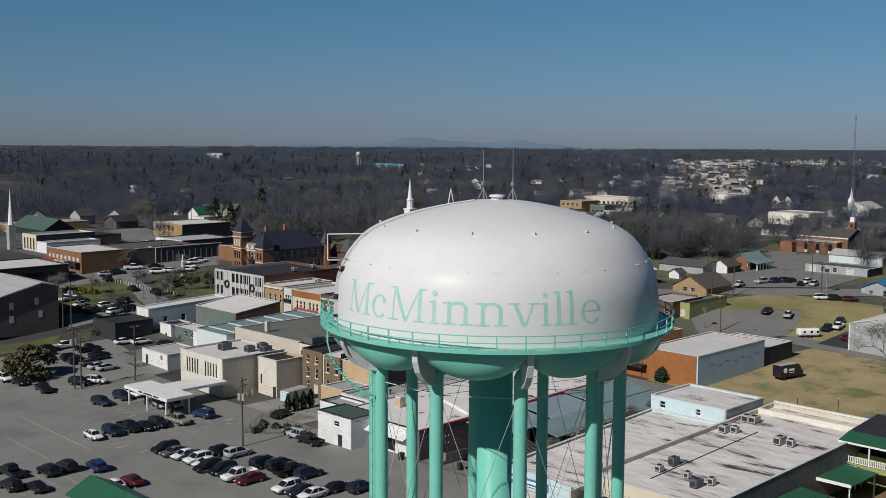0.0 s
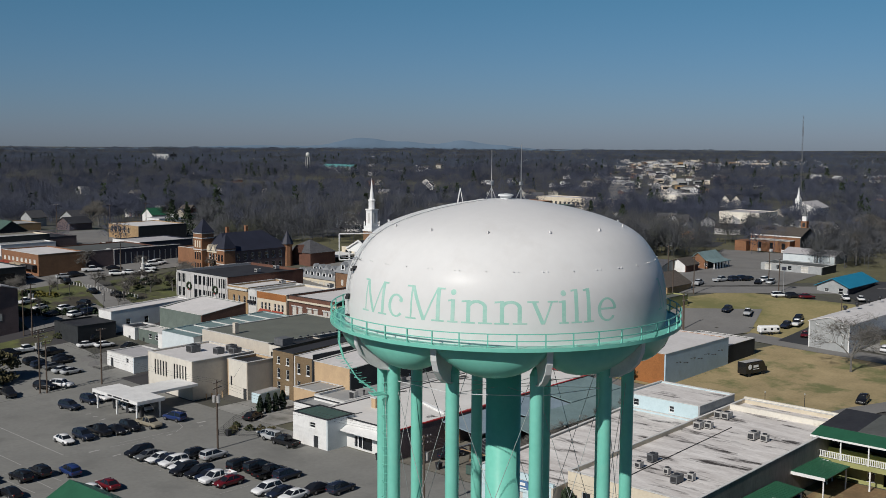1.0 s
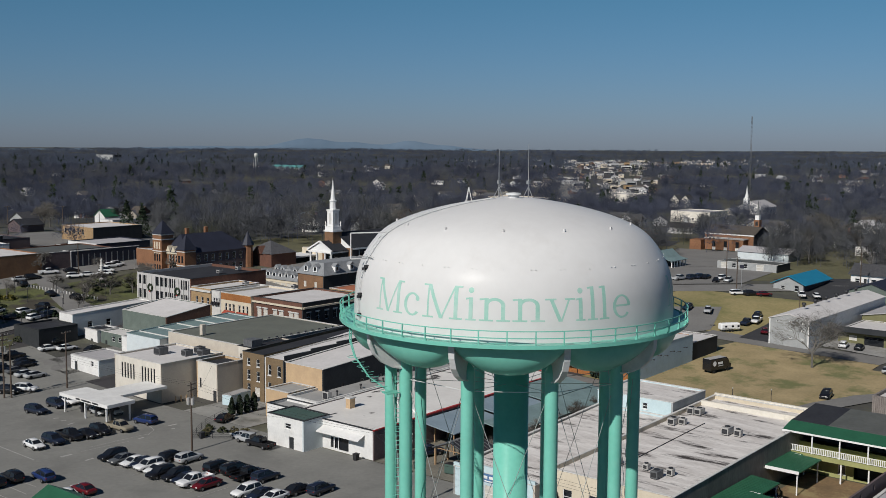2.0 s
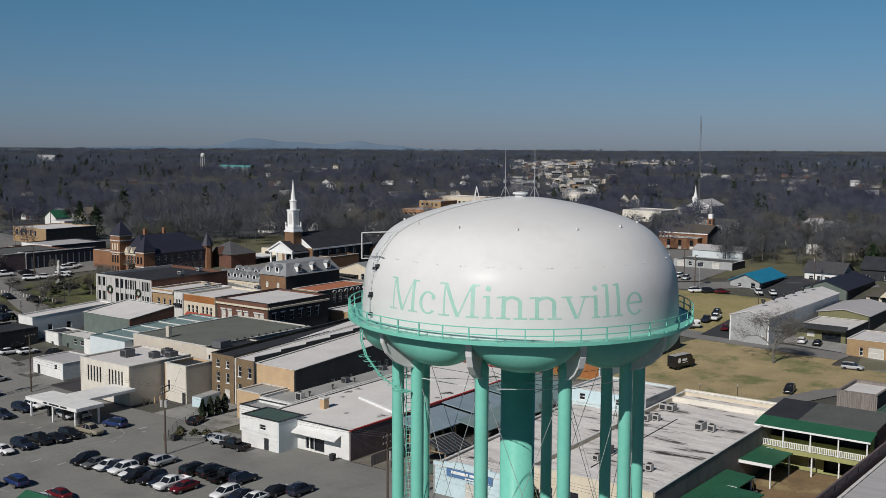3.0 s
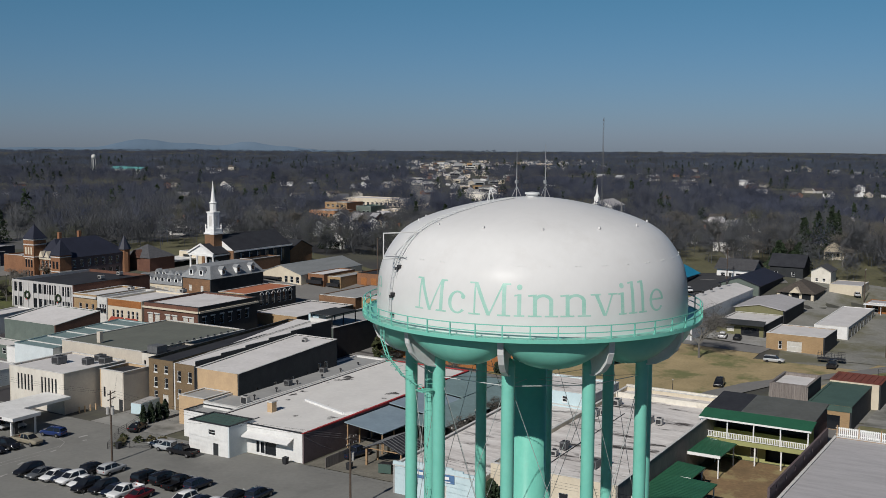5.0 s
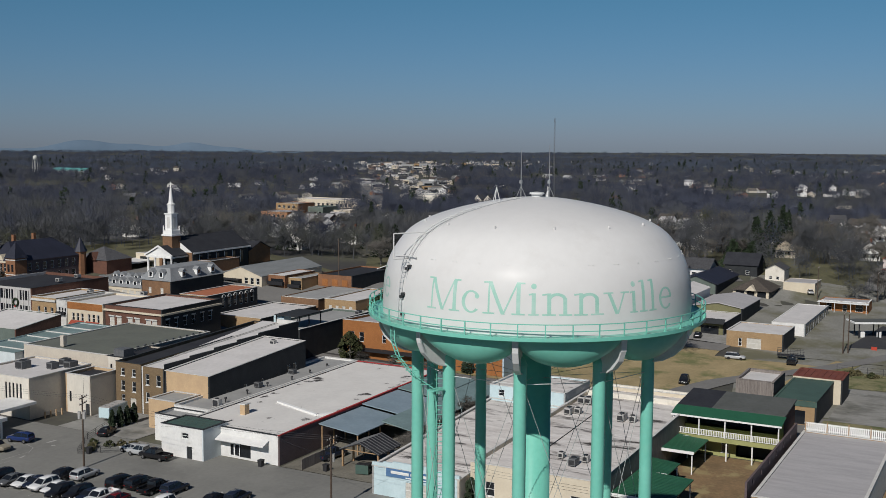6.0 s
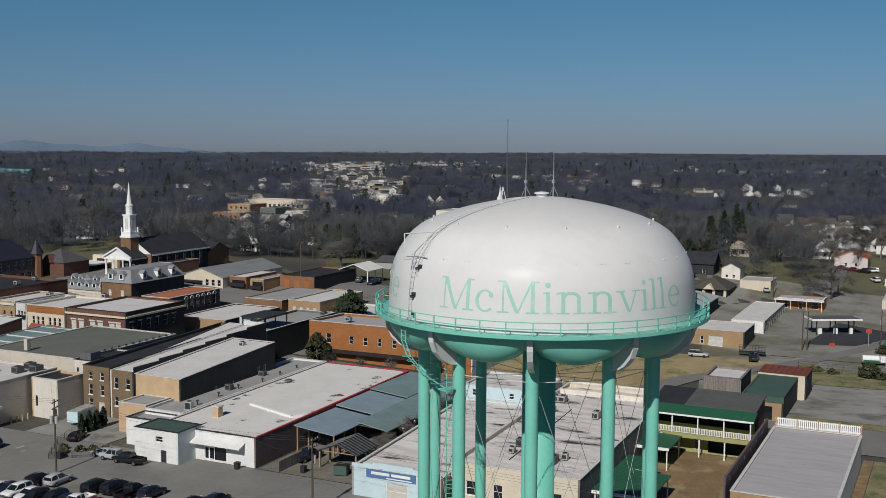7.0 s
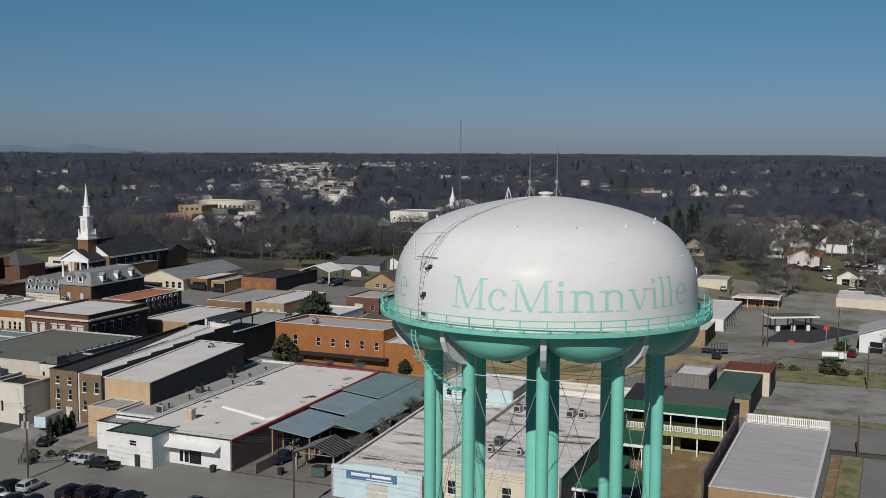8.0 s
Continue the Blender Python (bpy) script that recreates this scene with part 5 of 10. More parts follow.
# Charcoal south walls from here paint shade onto wood, tan and olive shops.
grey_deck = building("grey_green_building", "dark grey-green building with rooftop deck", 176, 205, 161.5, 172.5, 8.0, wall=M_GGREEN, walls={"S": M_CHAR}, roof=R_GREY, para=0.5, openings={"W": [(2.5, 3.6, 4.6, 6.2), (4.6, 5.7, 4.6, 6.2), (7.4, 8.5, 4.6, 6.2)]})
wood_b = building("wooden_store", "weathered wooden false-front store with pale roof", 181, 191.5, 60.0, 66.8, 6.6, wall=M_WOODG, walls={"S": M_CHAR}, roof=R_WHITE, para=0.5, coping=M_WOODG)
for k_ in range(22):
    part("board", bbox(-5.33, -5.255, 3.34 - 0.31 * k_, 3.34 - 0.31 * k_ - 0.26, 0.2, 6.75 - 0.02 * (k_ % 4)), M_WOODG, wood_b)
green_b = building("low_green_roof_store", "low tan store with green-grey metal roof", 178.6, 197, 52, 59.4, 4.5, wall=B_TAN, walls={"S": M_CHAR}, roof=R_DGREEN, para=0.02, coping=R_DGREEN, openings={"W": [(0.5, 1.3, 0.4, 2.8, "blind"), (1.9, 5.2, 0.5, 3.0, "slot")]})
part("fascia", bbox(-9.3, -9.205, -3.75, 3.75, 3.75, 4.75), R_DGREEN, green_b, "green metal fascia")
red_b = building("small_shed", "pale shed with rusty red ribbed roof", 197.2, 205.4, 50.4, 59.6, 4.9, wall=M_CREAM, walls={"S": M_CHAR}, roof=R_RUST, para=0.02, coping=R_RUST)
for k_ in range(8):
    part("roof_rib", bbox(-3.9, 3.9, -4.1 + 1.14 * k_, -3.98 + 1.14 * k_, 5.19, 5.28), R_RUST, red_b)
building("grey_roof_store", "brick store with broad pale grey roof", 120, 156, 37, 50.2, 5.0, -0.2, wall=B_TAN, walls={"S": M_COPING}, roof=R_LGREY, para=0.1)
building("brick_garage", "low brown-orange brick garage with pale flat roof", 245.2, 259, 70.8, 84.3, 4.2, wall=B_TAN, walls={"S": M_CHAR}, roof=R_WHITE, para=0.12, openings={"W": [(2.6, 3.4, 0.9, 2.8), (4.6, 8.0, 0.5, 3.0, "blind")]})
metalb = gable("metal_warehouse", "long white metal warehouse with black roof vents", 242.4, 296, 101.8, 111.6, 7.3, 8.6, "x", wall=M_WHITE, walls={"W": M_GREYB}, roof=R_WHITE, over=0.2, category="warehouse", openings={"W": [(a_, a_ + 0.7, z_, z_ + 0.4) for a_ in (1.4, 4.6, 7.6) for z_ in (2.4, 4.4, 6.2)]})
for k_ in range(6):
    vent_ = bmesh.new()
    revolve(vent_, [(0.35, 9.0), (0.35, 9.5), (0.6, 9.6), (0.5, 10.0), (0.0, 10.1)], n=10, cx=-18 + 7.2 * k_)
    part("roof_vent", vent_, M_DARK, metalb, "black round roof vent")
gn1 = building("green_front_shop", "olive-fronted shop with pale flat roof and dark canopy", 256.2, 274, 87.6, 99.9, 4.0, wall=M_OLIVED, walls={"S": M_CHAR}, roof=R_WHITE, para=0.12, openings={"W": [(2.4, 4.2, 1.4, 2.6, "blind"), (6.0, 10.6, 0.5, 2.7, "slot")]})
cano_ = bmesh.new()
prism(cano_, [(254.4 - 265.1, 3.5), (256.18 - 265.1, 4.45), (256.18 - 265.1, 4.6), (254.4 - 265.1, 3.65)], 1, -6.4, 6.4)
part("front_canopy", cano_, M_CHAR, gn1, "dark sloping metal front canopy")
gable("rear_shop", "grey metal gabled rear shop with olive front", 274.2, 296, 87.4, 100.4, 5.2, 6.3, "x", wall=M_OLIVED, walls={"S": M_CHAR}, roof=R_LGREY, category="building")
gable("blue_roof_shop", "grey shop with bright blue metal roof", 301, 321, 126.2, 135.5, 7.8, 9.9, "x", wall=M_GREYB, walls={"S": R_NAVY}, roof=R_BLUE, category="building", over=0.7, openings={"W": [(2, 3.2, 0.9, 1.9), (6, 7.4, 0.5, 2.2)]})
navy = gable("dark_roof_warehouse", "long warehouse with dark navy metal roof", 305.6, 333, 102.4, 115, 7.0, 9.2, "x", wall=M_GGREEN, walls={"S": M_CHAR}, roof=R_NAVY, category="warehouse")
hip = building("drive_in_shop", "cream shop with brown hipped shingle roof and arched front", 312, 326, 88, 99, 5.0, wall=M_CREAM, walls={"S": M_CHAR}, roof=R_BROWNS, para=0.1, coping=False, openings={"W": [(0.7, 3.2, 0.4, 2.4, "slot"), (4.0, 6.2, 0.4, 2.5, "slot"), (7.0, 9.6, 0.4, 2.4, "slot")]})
hz_ = 5.02 - hip.location.z
rv_ = bmesh.new()
hv_ = [rv_.verts.new(p_) for p_ in ((-7.6, -6.0, hz_), (7.6, -6.0, hz_), (7.6, 6.0, hz_), (-7.6, 6.0, hz_), (-2.2, 0, hz_ + 3.2), (2.6, 0, hz_ + 3.2))]
for q_ in ((0, 1, 5, 4), (1, 2, 5), (2, 3, 4, 5), (3, 0, 4), (3, 2, 1, 0)):
    rv_.faces.new([hv_[i_] for i_ in q_])
part("hip_roof", rv_, R_BROWNS, hip)
rv_ = bmesh.new()
prism(rv_, [(-1.6, hz_ + 0.05), (1.6, hz_ + 0.05), (0, hz_ + 1.7)], 0, -8.1, -5.2)
part("entrance_gable", rv_, M_CREAM, hip, "cream arched entrance gable")

# storefront row and the blocks by the square
mural = building("three_storey_building", "three-storey pale building with black windows and wreaths", 163.5, 188.5, 231.5, 254.6, 13.7, wall=B_RED, walls={"W": M_MURAL, "N": M_MURAL}, roof=R_BLACK, para=0.7, coping=M_CHAR,
                 openings={"W": [(a, a + 1.5, z, z + 2.4, "slot") for z in (6.0, 2.3) for a in (0.5, 2.4, 7.7, 9.5, 11.3, 13.1, 14.9, 18.7, 20.5)]})
sfa = building("storefront", "tan brick two-storey storefront with arched windows", 163.4, 179, 223.2, 231.3, 11.9, wall=B_TAN, roof=R_WHITE, para=0.4, openings={"W": row_of(1.6, 3, 0.9, 1.3, 3.6, 5.6)})
sfb = building("storefront", "pale stone storefront with three dark awnings", 163.4, 179, 219.6, 223.0, 11.6, wall=M_COPING, roof=R_WHITE, para=0.4, openings={"W": row_of(0.3, 3, 0.7, 0.25, 4.6, 6.3)})
sfc = building("storefront", "cream and terracotta two-storey storefront with red awnings", 163.4, 179, 208.0, 219.4, 11.6, wall=M_CREAM, roof=R_WHITE, para=0.4, openings={"W": row_of(1.2, 3, 0.8, 0.65, 4.9, 6.7) + row_of(6.3, 3, 0.8, 0.65, 4.9, 6.7)})
# South walls of both corner blocks: shade painted as charcoal.
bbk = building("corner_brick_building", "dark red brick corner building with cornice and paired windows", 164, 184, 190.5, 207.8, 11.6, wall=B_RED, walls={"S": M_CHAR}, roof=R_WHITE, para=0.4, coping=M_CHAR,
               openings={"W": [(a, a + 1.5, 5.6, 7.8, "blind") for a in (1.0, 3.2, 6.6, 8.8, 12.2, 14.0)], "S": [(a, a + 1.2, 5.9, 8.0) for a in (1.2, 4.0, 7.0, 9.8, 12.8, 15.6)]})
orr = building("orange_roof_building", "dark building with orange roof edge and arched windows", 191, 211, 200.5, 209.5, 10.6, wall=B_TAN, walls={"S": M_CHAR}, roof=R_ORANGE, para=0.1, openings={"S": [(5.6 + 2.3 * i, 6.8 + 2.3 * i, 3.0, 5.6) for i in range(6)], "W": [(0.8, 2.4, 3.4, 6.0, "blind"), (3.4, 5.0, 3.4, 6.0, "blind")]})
for i in range(6):
    ar_ = bmesh.new()
    for j_ in range(8):
        f_, g_ = math.pi * j_ / 8, math.pi * (j_ + 1) / 8
        tube(ar_, (-3.8 + 2.3 * i + 0.66 * math.cos(f_), -4.55, 5.6 + 0.66 * math.sin(f_)), (-3.8 + 2.3 * i + 0.66 * math.cos(g_), -4.55, 5.6 + 0.66 * math.sin(g_)), 0.1, n=4)
    part("window_arch", ar_, M_TRIMW, orr)
# White brick all round, the south wall tinted blue as shaded white.
building("white_building", "white two-storey painted brick building with flat roof", 132, 154.5, 234.9, 240.6, 8.1, 0.8, wall=M_WHITE, walls={"S": M_PBLUE}, roof=R_WHITE, para=0.2, back_top=8.9, openings={"W": [(1.2, 2.0, 3.6, 5.2), (3.4, 4.2, 3.6, 5.2)], "S": [(4.0, 5.2, 3.6, 5.2), (9.0, 10.2, 3.6, 5.2)]})
building("dark_building", "black-walled low building under the square's parking", 121.8, 131.6, 232.2, 243, 6.2, wall=M_CHAR, roof=R_BLACK, para=0.3, coping=M_CHAR, openings={"W": [(2.0, 3.2, 0.6, 2.6, "door")]})
building("small_white_shop", "small white shop with dark flat roof", 133.6, 139.3, 227.3, 232.6, 5.0, 0.5, wall=M_WHITE, roof=R_BLACK, para=0.2, openings={"W": [(2.2, 3.1, 0.4, 2.4, "door")]})
building("small_green_shop", "small grey-green shop with white roof and outside stairs", 134.4, 139.3, 217.6, 227.0, 4.9, 0.4, wall=M_GGREEN, roof=R_WHITE, para=0.15, openings={"W": [(1.4, 2.2, 0.5, 2.5, "door"), (4.0, 5.2, 2.6, 3.8), (6.6, 7.8, 2.6, 3.8)]})
building("pale_blue_shed", "pale blue flat-roofed shed", 133.4, 139.2, 212.8, 217.3, 5.0, 0.3, wall=M_WHITE, walls={"S": M_PBLUE}, roof=R_SEAM, para=0.1, openings={"S": [(1.2, 2.2, 1.2, 2.8), (3.6, 4.4, 1.2, 2.8)]})
teal_roof = building("teal_roof_store", "low store with ribbed grey-teal roof", 129, 157, 196.8, 208.7, 7.4, 0.2, wall=M_PBLUE, roof=R_TEALG, para=0.15, back_top=8.4, coping=R_TEALG)
for k_ in range(5):
    part("roof_rib", bbox(-11 + 5 * k_, -10.8 + 5 * k_, -5.6, 5.6, 6.95 + 0.036 * (3 + 5 * k_) + 0.1, 7.15 + 0.036 * (3 + 5 * k_) + 0.1), M_COPING, teal_roof)
building("white_roof_building", "grey-green building with white roof and dark red brick end", 139.6, 152, 209, 226, 9.4, 0.5, wall=M_GGREEN, walls={"S": B_RED}, roof=R_WHITE, para=0.15, back_top=10.9)


def hip_roof(parent, x0, x1, y0, y1, z0, z1, material, ridge=0.0, name="roof", over=0.3, label=""):
    """A hipped or pyramid roof in the parent's frame; ridge: its length along x."""
    x0, x1, y0, y1 = x0 - over, x1 + over, y0 - over, y1 + over
    cx, cy = (x0 + x1) / 2, (y0 + y1) / 2
    bm = bmesh.new()
    b = [bm.verts.new(p) for p in ((x0, y0, z0), (x1, y0, z0), (x1, y1, z0), (x0, y1, z0))]
    if ridge > 0:
        r0, r1 = bm.verts.new((cx - ridge / 2, cy, z1)), bm.verts.new((cx + ridge / 2, cy, z1))
        for q in ((b[0], b[1], r1, r0), (b[1], b[2], r1), (b[2], b[3], r0, r1), (b[3], b[0], r0)):
            bm.faces.new(q)
    else:
        t = bm.verts.new((cx, cy, z1))
        for i in range(4):
            bm.faces.new((b[i], b[(i + 1) % 4], t))
    bm.faces.new(b[::-1])
    return part(name, bm, material, parent, label)


def off(b, x, y, z=0.0):
    """World place to the frame of a thing that stands unturned."""
    return x - b.location.x, y - b.location.y, z - b.location.z


def lbox(b, x0, x1, y0, y1, z0, z1):
    o = b.location
    return bbox(x0 - o.x, x1 - o.x, y0 - o.y, y1 - o.y, z0 - o.z, z1 - o.z)


# bank drive-through canopy
can = empty("drive_through_canopy", 101, 176, 0, "white flat drive-through canopy on slim posts", "canopy")
part("canopy_roof", lbox(can, 98, 103.6, 168.8, 184, 3.15, 3.75), M_WHITE, can)
part("canopy_link", lbox(can, 103.65, 113.9, 173.6, 180, 3.2, 3.7), M_WHITE, can)
for x, y in ((98.6, 170.0), (98.6, 176.6), (98.6, 183.2), (103.0, 169.6), (103.0, 183.2)):
    part("post", lbox(can, x - 0.13, x + 0.13, y - 0.13, y + 0.13, 0, 3.15), M_TRIMW, can)
for y0, y1 in ((171.6, 173.4), (173.9, 176.8), (177.3, 178.6)):
    part("sign_bar", lbox(can, 97.96, 97.995, y0, y1, 3.33, 3.62), M_DARK, can)
for k in range(3):
    part("drive_through_unit", lbox(can, 100.4, 101.0, 171.5 + 4.5 * k, 172.1 + 4.5 * k, 0.1, 1.9), M_DARK, can)

# awnings, signs and small facade pieces
bm = bmesh.new()
prism(bm, [(112.2 - store.location.x, 3.25), (113.78 - store.location.x, 3.9), (113.78 - store.location.x, 4.05), (112.2 - store.location.x, 3.4)], 1, 122.4 - store.location.y, 131.8 - store.location.y)
part("awning", bm, M_WHITE, store, "white sloping shop awning")
part("sign_board", lbox(moore, 109.50, 109.595, 90.8, 98.6, 3.05, 4.25), M_SIGNB, moore, "blue shop sign with pale bars")
for a, b in ((91.6, 94.6), (94.9, 97.8)):
    part("sign_bar", lbox(moore, 109.46, 109.497, a, b, 3.55, 3.95), M_TRIMW, moore)
part("sign_bar", lbox(moore, 109.46, 109.497, 91.4, 95.4, 3.15, 3.3), M_TRIMW, moore)
for i, (a, b) in enumerate(((87, 89.5), (89.5, 91.2), (91.2, 97.6), (97.6, 99.2), (99.2, 101))):
    part("stepped_parapet", lbox(moore, 109.6, 109.95, a, b, 4.32, 4.5 + (0.35, 0.7, 1.0, 0.7, 0.35)[i] * 0.7), M_LBLUE, moore)
part("shop_awning", lbox(orange, 185.2, 186.98, 129, 151.5, 2.6, 3.1), M_AWN, orange, "long black shop awning")
for y in (162.6, 164.9):
    part("awning", lbox(grey_deck, 175.2, 175.97, y, y + 1.6, 4.6, 5.6), M_AWN, grey_deck)
for y in (209.2, 214.0):
    bm = bmesh.new()
    prism(bm, [(161.9 - sfc.location.x, 6.0 - sfc.location.z), (163.38 - sfc.location.x, 6.0 - sfc.location.z), (163.38 - sfc.location.x, 7.3 - sfc.location.z)], 1, y - sfc.location.y, y + 4.2 - sfc.location.y)
    part("red_awning", bm, M_AWNR, sfc)
part("brick_band", lbox(sfc, 163.33, 163.395, 208.1, 219.3, 9.9, 11.5), B_ORANGE, sfc, "terracotta brick top band")
for k in range(3):
    part("awning", lbox(sfb, 162.8, 163.38, 220.0 + k * 1.0, 220.8 + k * 1.0, 8.2, 8.9), M_AWN, sfb)
part("cornice", lbox(bbk, 163.6, 163.99, 190.3, 208.0, 10.3, 10.7), M_CREAM, bbk)
part("cornice", lbox(bbk, 164.0, 184.2, 190.1, 190.49, 10.3, 10.7), M_CREAM, bbk)
part("cornice", lbox(sfa, 163.1, 163.39, 223.2, 231.3, 11.0, 11.5), M_COPING, sfa)
for y in (248.6, 236.9):
    w = empty("wreath", 163.3, y, 10.0, "round green holiday wreath on the pale facade", "wreath", "wreaths")
    bm = bmesh.new()
    for i in range(16):
        a, c = 2 * math.pi * i / 16, 2 * math.pi * (i + 1) / 16
        tube(bm, (0, 0.88 * math.cos(a), 0.88 * math.sin(a)), (0, 0.88 * math.cos(c), 0.88 * math.sin(c)), 0.23 + 0.04 * (i % 2), n=6)
    part("ring", bm, M_EVER, w)
    part("bow", bbox(-0.3, -0.2, -0.2, 0.2, -1.15, -0.8), M_REDTRIM, w)
for k in range(12):
    y = 232.4 + 1.98 * k
    part("pilaster", lbox(mural, 163.30, 163.495, y, y + 0.28, 5, 13.2), M_COPING, mural)

part("cross_parapet", lbox(bigroof, 156.7, 157.2, 68.55, 86.55, 6.2, 7.15), M_CREAMW, bigroof, "cream parapet across the back of the roof")
part("end_parapet", lbox(bigroof, 162.25, 162.7, 68.2, 86.9, 5.0, 7.35), M_CREAMW, bigroof, "cream back parapet")
part("roof_joint", tubes([((118.2 - bigroof.location.x, 80.5 - bigroof.location.y, 5.45 + 0.111), (147.2 - bigroof.location.x, 81.2 - bigroof.location.y, 5.45 + 0.697))], 0.07, 5), M_DARK, bigroof)
for k in range(7):
    lm_ = bmesh.new()
    tube(lm_, (-9 + 2.9 * k, -6.65, 4.6 - 0.5 * (k % 2)), (-9 + 2.9 * k, -7.6, 4.9 - 0.5 * (k % 2)), 0.06, n=5)
    box(lm_, -9.15 + 2.9 * k, -8.85 + 2.9 * k, -7.75, -7.55, 4.75 - 0.5 * (k % 2), 4.95 - 0.5 * (k % 2))
    part("wall_lamp", lm_, M_DARK, orange2, "small black gooseneck wall lamp")
for k in range(6):
    rp_ = bmesh.new()
    revolve(rp_, [(0.12, 4.9), (0.12, 5.6), (0.24, 5.65), (0.2, 5.9), (0, 5.95)], n=8, cx=-16 + 6.4 * k, cy=-2.0 + 0.4 * (k % 3))
    part("vent_pipe", rp_, M_DARK, strip)
part("flashing", bbox(-22.0, 22.0, -3.55, -3.35, 5.16, 5.19), M_DARK, strip)
for face_, n_ in (("W", 6), ("S", 6)):
    for k in range(n_):
        if face_ == "W":
            y_ = 207.8 - 0.302 - (1.0, 3.2, 6.6, 8.8, 12.2, 14.0)[k]
            part("window_hood", lbox(bbk, 163.86, 163.995, y_ - 1.65, y_ + 0.15, bbk.location.z + 7.82, bbk.location.z + 8.1), M_COPING, bbk)
        else:
            x_ = 164 + (1.2, 4.0, 7.0, 9.8, 12.8, 15.6)[k]
            part("window_hood", lbox(bbk, x_ - 0.15, x_ + 1.35, 190.36, 190.495, bbk.location.z + 8.02, bbk.location.z + 8.3), M_COPING, bbk)

# rooftop deck of the dark building
part("deck_pergola", lbox(grey_deck, 177.5, 187, 163, 169.5, 10.4, 10.6), M_CHAR, grey_deck)
for x in (177.7, 182, 186.6):
    for y in (163.2, 169.1):
        part("pergola_post", lbox(grey_deck, x, x + 0.2, y, y + 0.2, 7.55, 10.4), M_CHAR, grey_deck)
part("stair_head", lbox(grey_deck, 178.4, 181, 167.5, 170.4, 7.55, 10.2), M_LBLUE, grey_deck)

# green porch building
gp = empty("green_porch_building", 161, 61, 0, "two-storey olive building with green-roofed porch and black roof", "building")
part("wall", wall_bm((-8.2, 8.2, 0), (0, -1, 0), (-1, 0, 0), 16.5, 0, 7.3, [(7.0, 8.1, 0.7, 3.0), (9.3, 15.9, 0.2, 2.9), (0.6, 15.9, 4.6, 6.6)]), M_OLIVE, gp)
part("wall", lbox(gp, 153.1, 162, 52.7, 53.0, 0, 7.6), B_RED, gp)
part("wall", lbox(gp, 153.1, 162, 68.9, 69.2, 0, 7.6), M_OLIVE, gp)
part("wall", lbox(gp, 161.7, 162, 53.02, 68.88, 0, 7.6), M_OLIVE, gp)
wfp = ((-8.2, 8.2, 0), (0, -1, 0), (-1, 0, 0))
window(gp, wfp, 7.0, 8.1, 0.7, 3.0)
for a, b, z0, z1 in ((9.3, 15.9, 0.2, 2.9), (0.6, 15.9, 4.6, 6.6)):
    bm = bmesh.new()
    oriented(bm, *wfp, a, b, z0, z1, -1.6, -1.5)
    part("recess_wall", bm, M_CHAR, gp)
for ya, yb, m_ in ((52.5, 63.9, R_GTAR), (63.902, 69.5, R_BLACK)):
    bm = bmesh.new()
    prism(bm, [(152.8 - 161, 7.45), (162.2 - 161, 8.2), (162.2 - 161, 8.45), (152.8 - 161, 7.7)], 1, ya - 61, yb - 61)
    part("roof", bm, m_, gp)
bm = bmesh.new()
prism(bm, [(149.4 - 161, 6.75), (152.78 - 161, 7.5), (152.78 - 161, 7.65), (149.4 - 161, 6.9)], 1, 52.3 - 61, 69.6 - 61)
part("porch_roof", bm, R_GREEN, gp)
part("fascia", lbox(gp, 149.32, 149.39, 52.3, 69.6, 6.65, 6.92), M_TRIMW, gp)
part("porch_floor", lbox(gp, 149.6, 152.78, 52.6, 69.3, 3.55, 3.8), M_OLIVE, gp)
part("porch_skirt", lbox(gp, 149.52, 149.595, 52.6, 69.3, 3.1, 3.8), M_OLIVE, gp)
for k in range(5):
    y = 52.7 + 4.1 * k
    part("porch_post", lbox(gp, 149.6, 149.78, y, y + 0.18, 3.8, 6.7), M_TRIMW, gp)
for y in (56.6, 60.6):
    part("porch_post", lbox(gp, 149.7, 149.9, y, y + 0.2, 0, 3.1), M_TRIMW, gp)
for z in (3.9, 4.75):
    part("rail", lbox(gp, 149.64, 149.70, 52.8, 69.2, z, z + 0.08), M_TRIMW, gp)
for k in range(62):
    part("baluster", lbox(gp, 149.65, 149.69, 52.95 + 0.264 * k, 53.06 + 0.264 * k, 3.98, 4.75), M_TRIMW, gp)
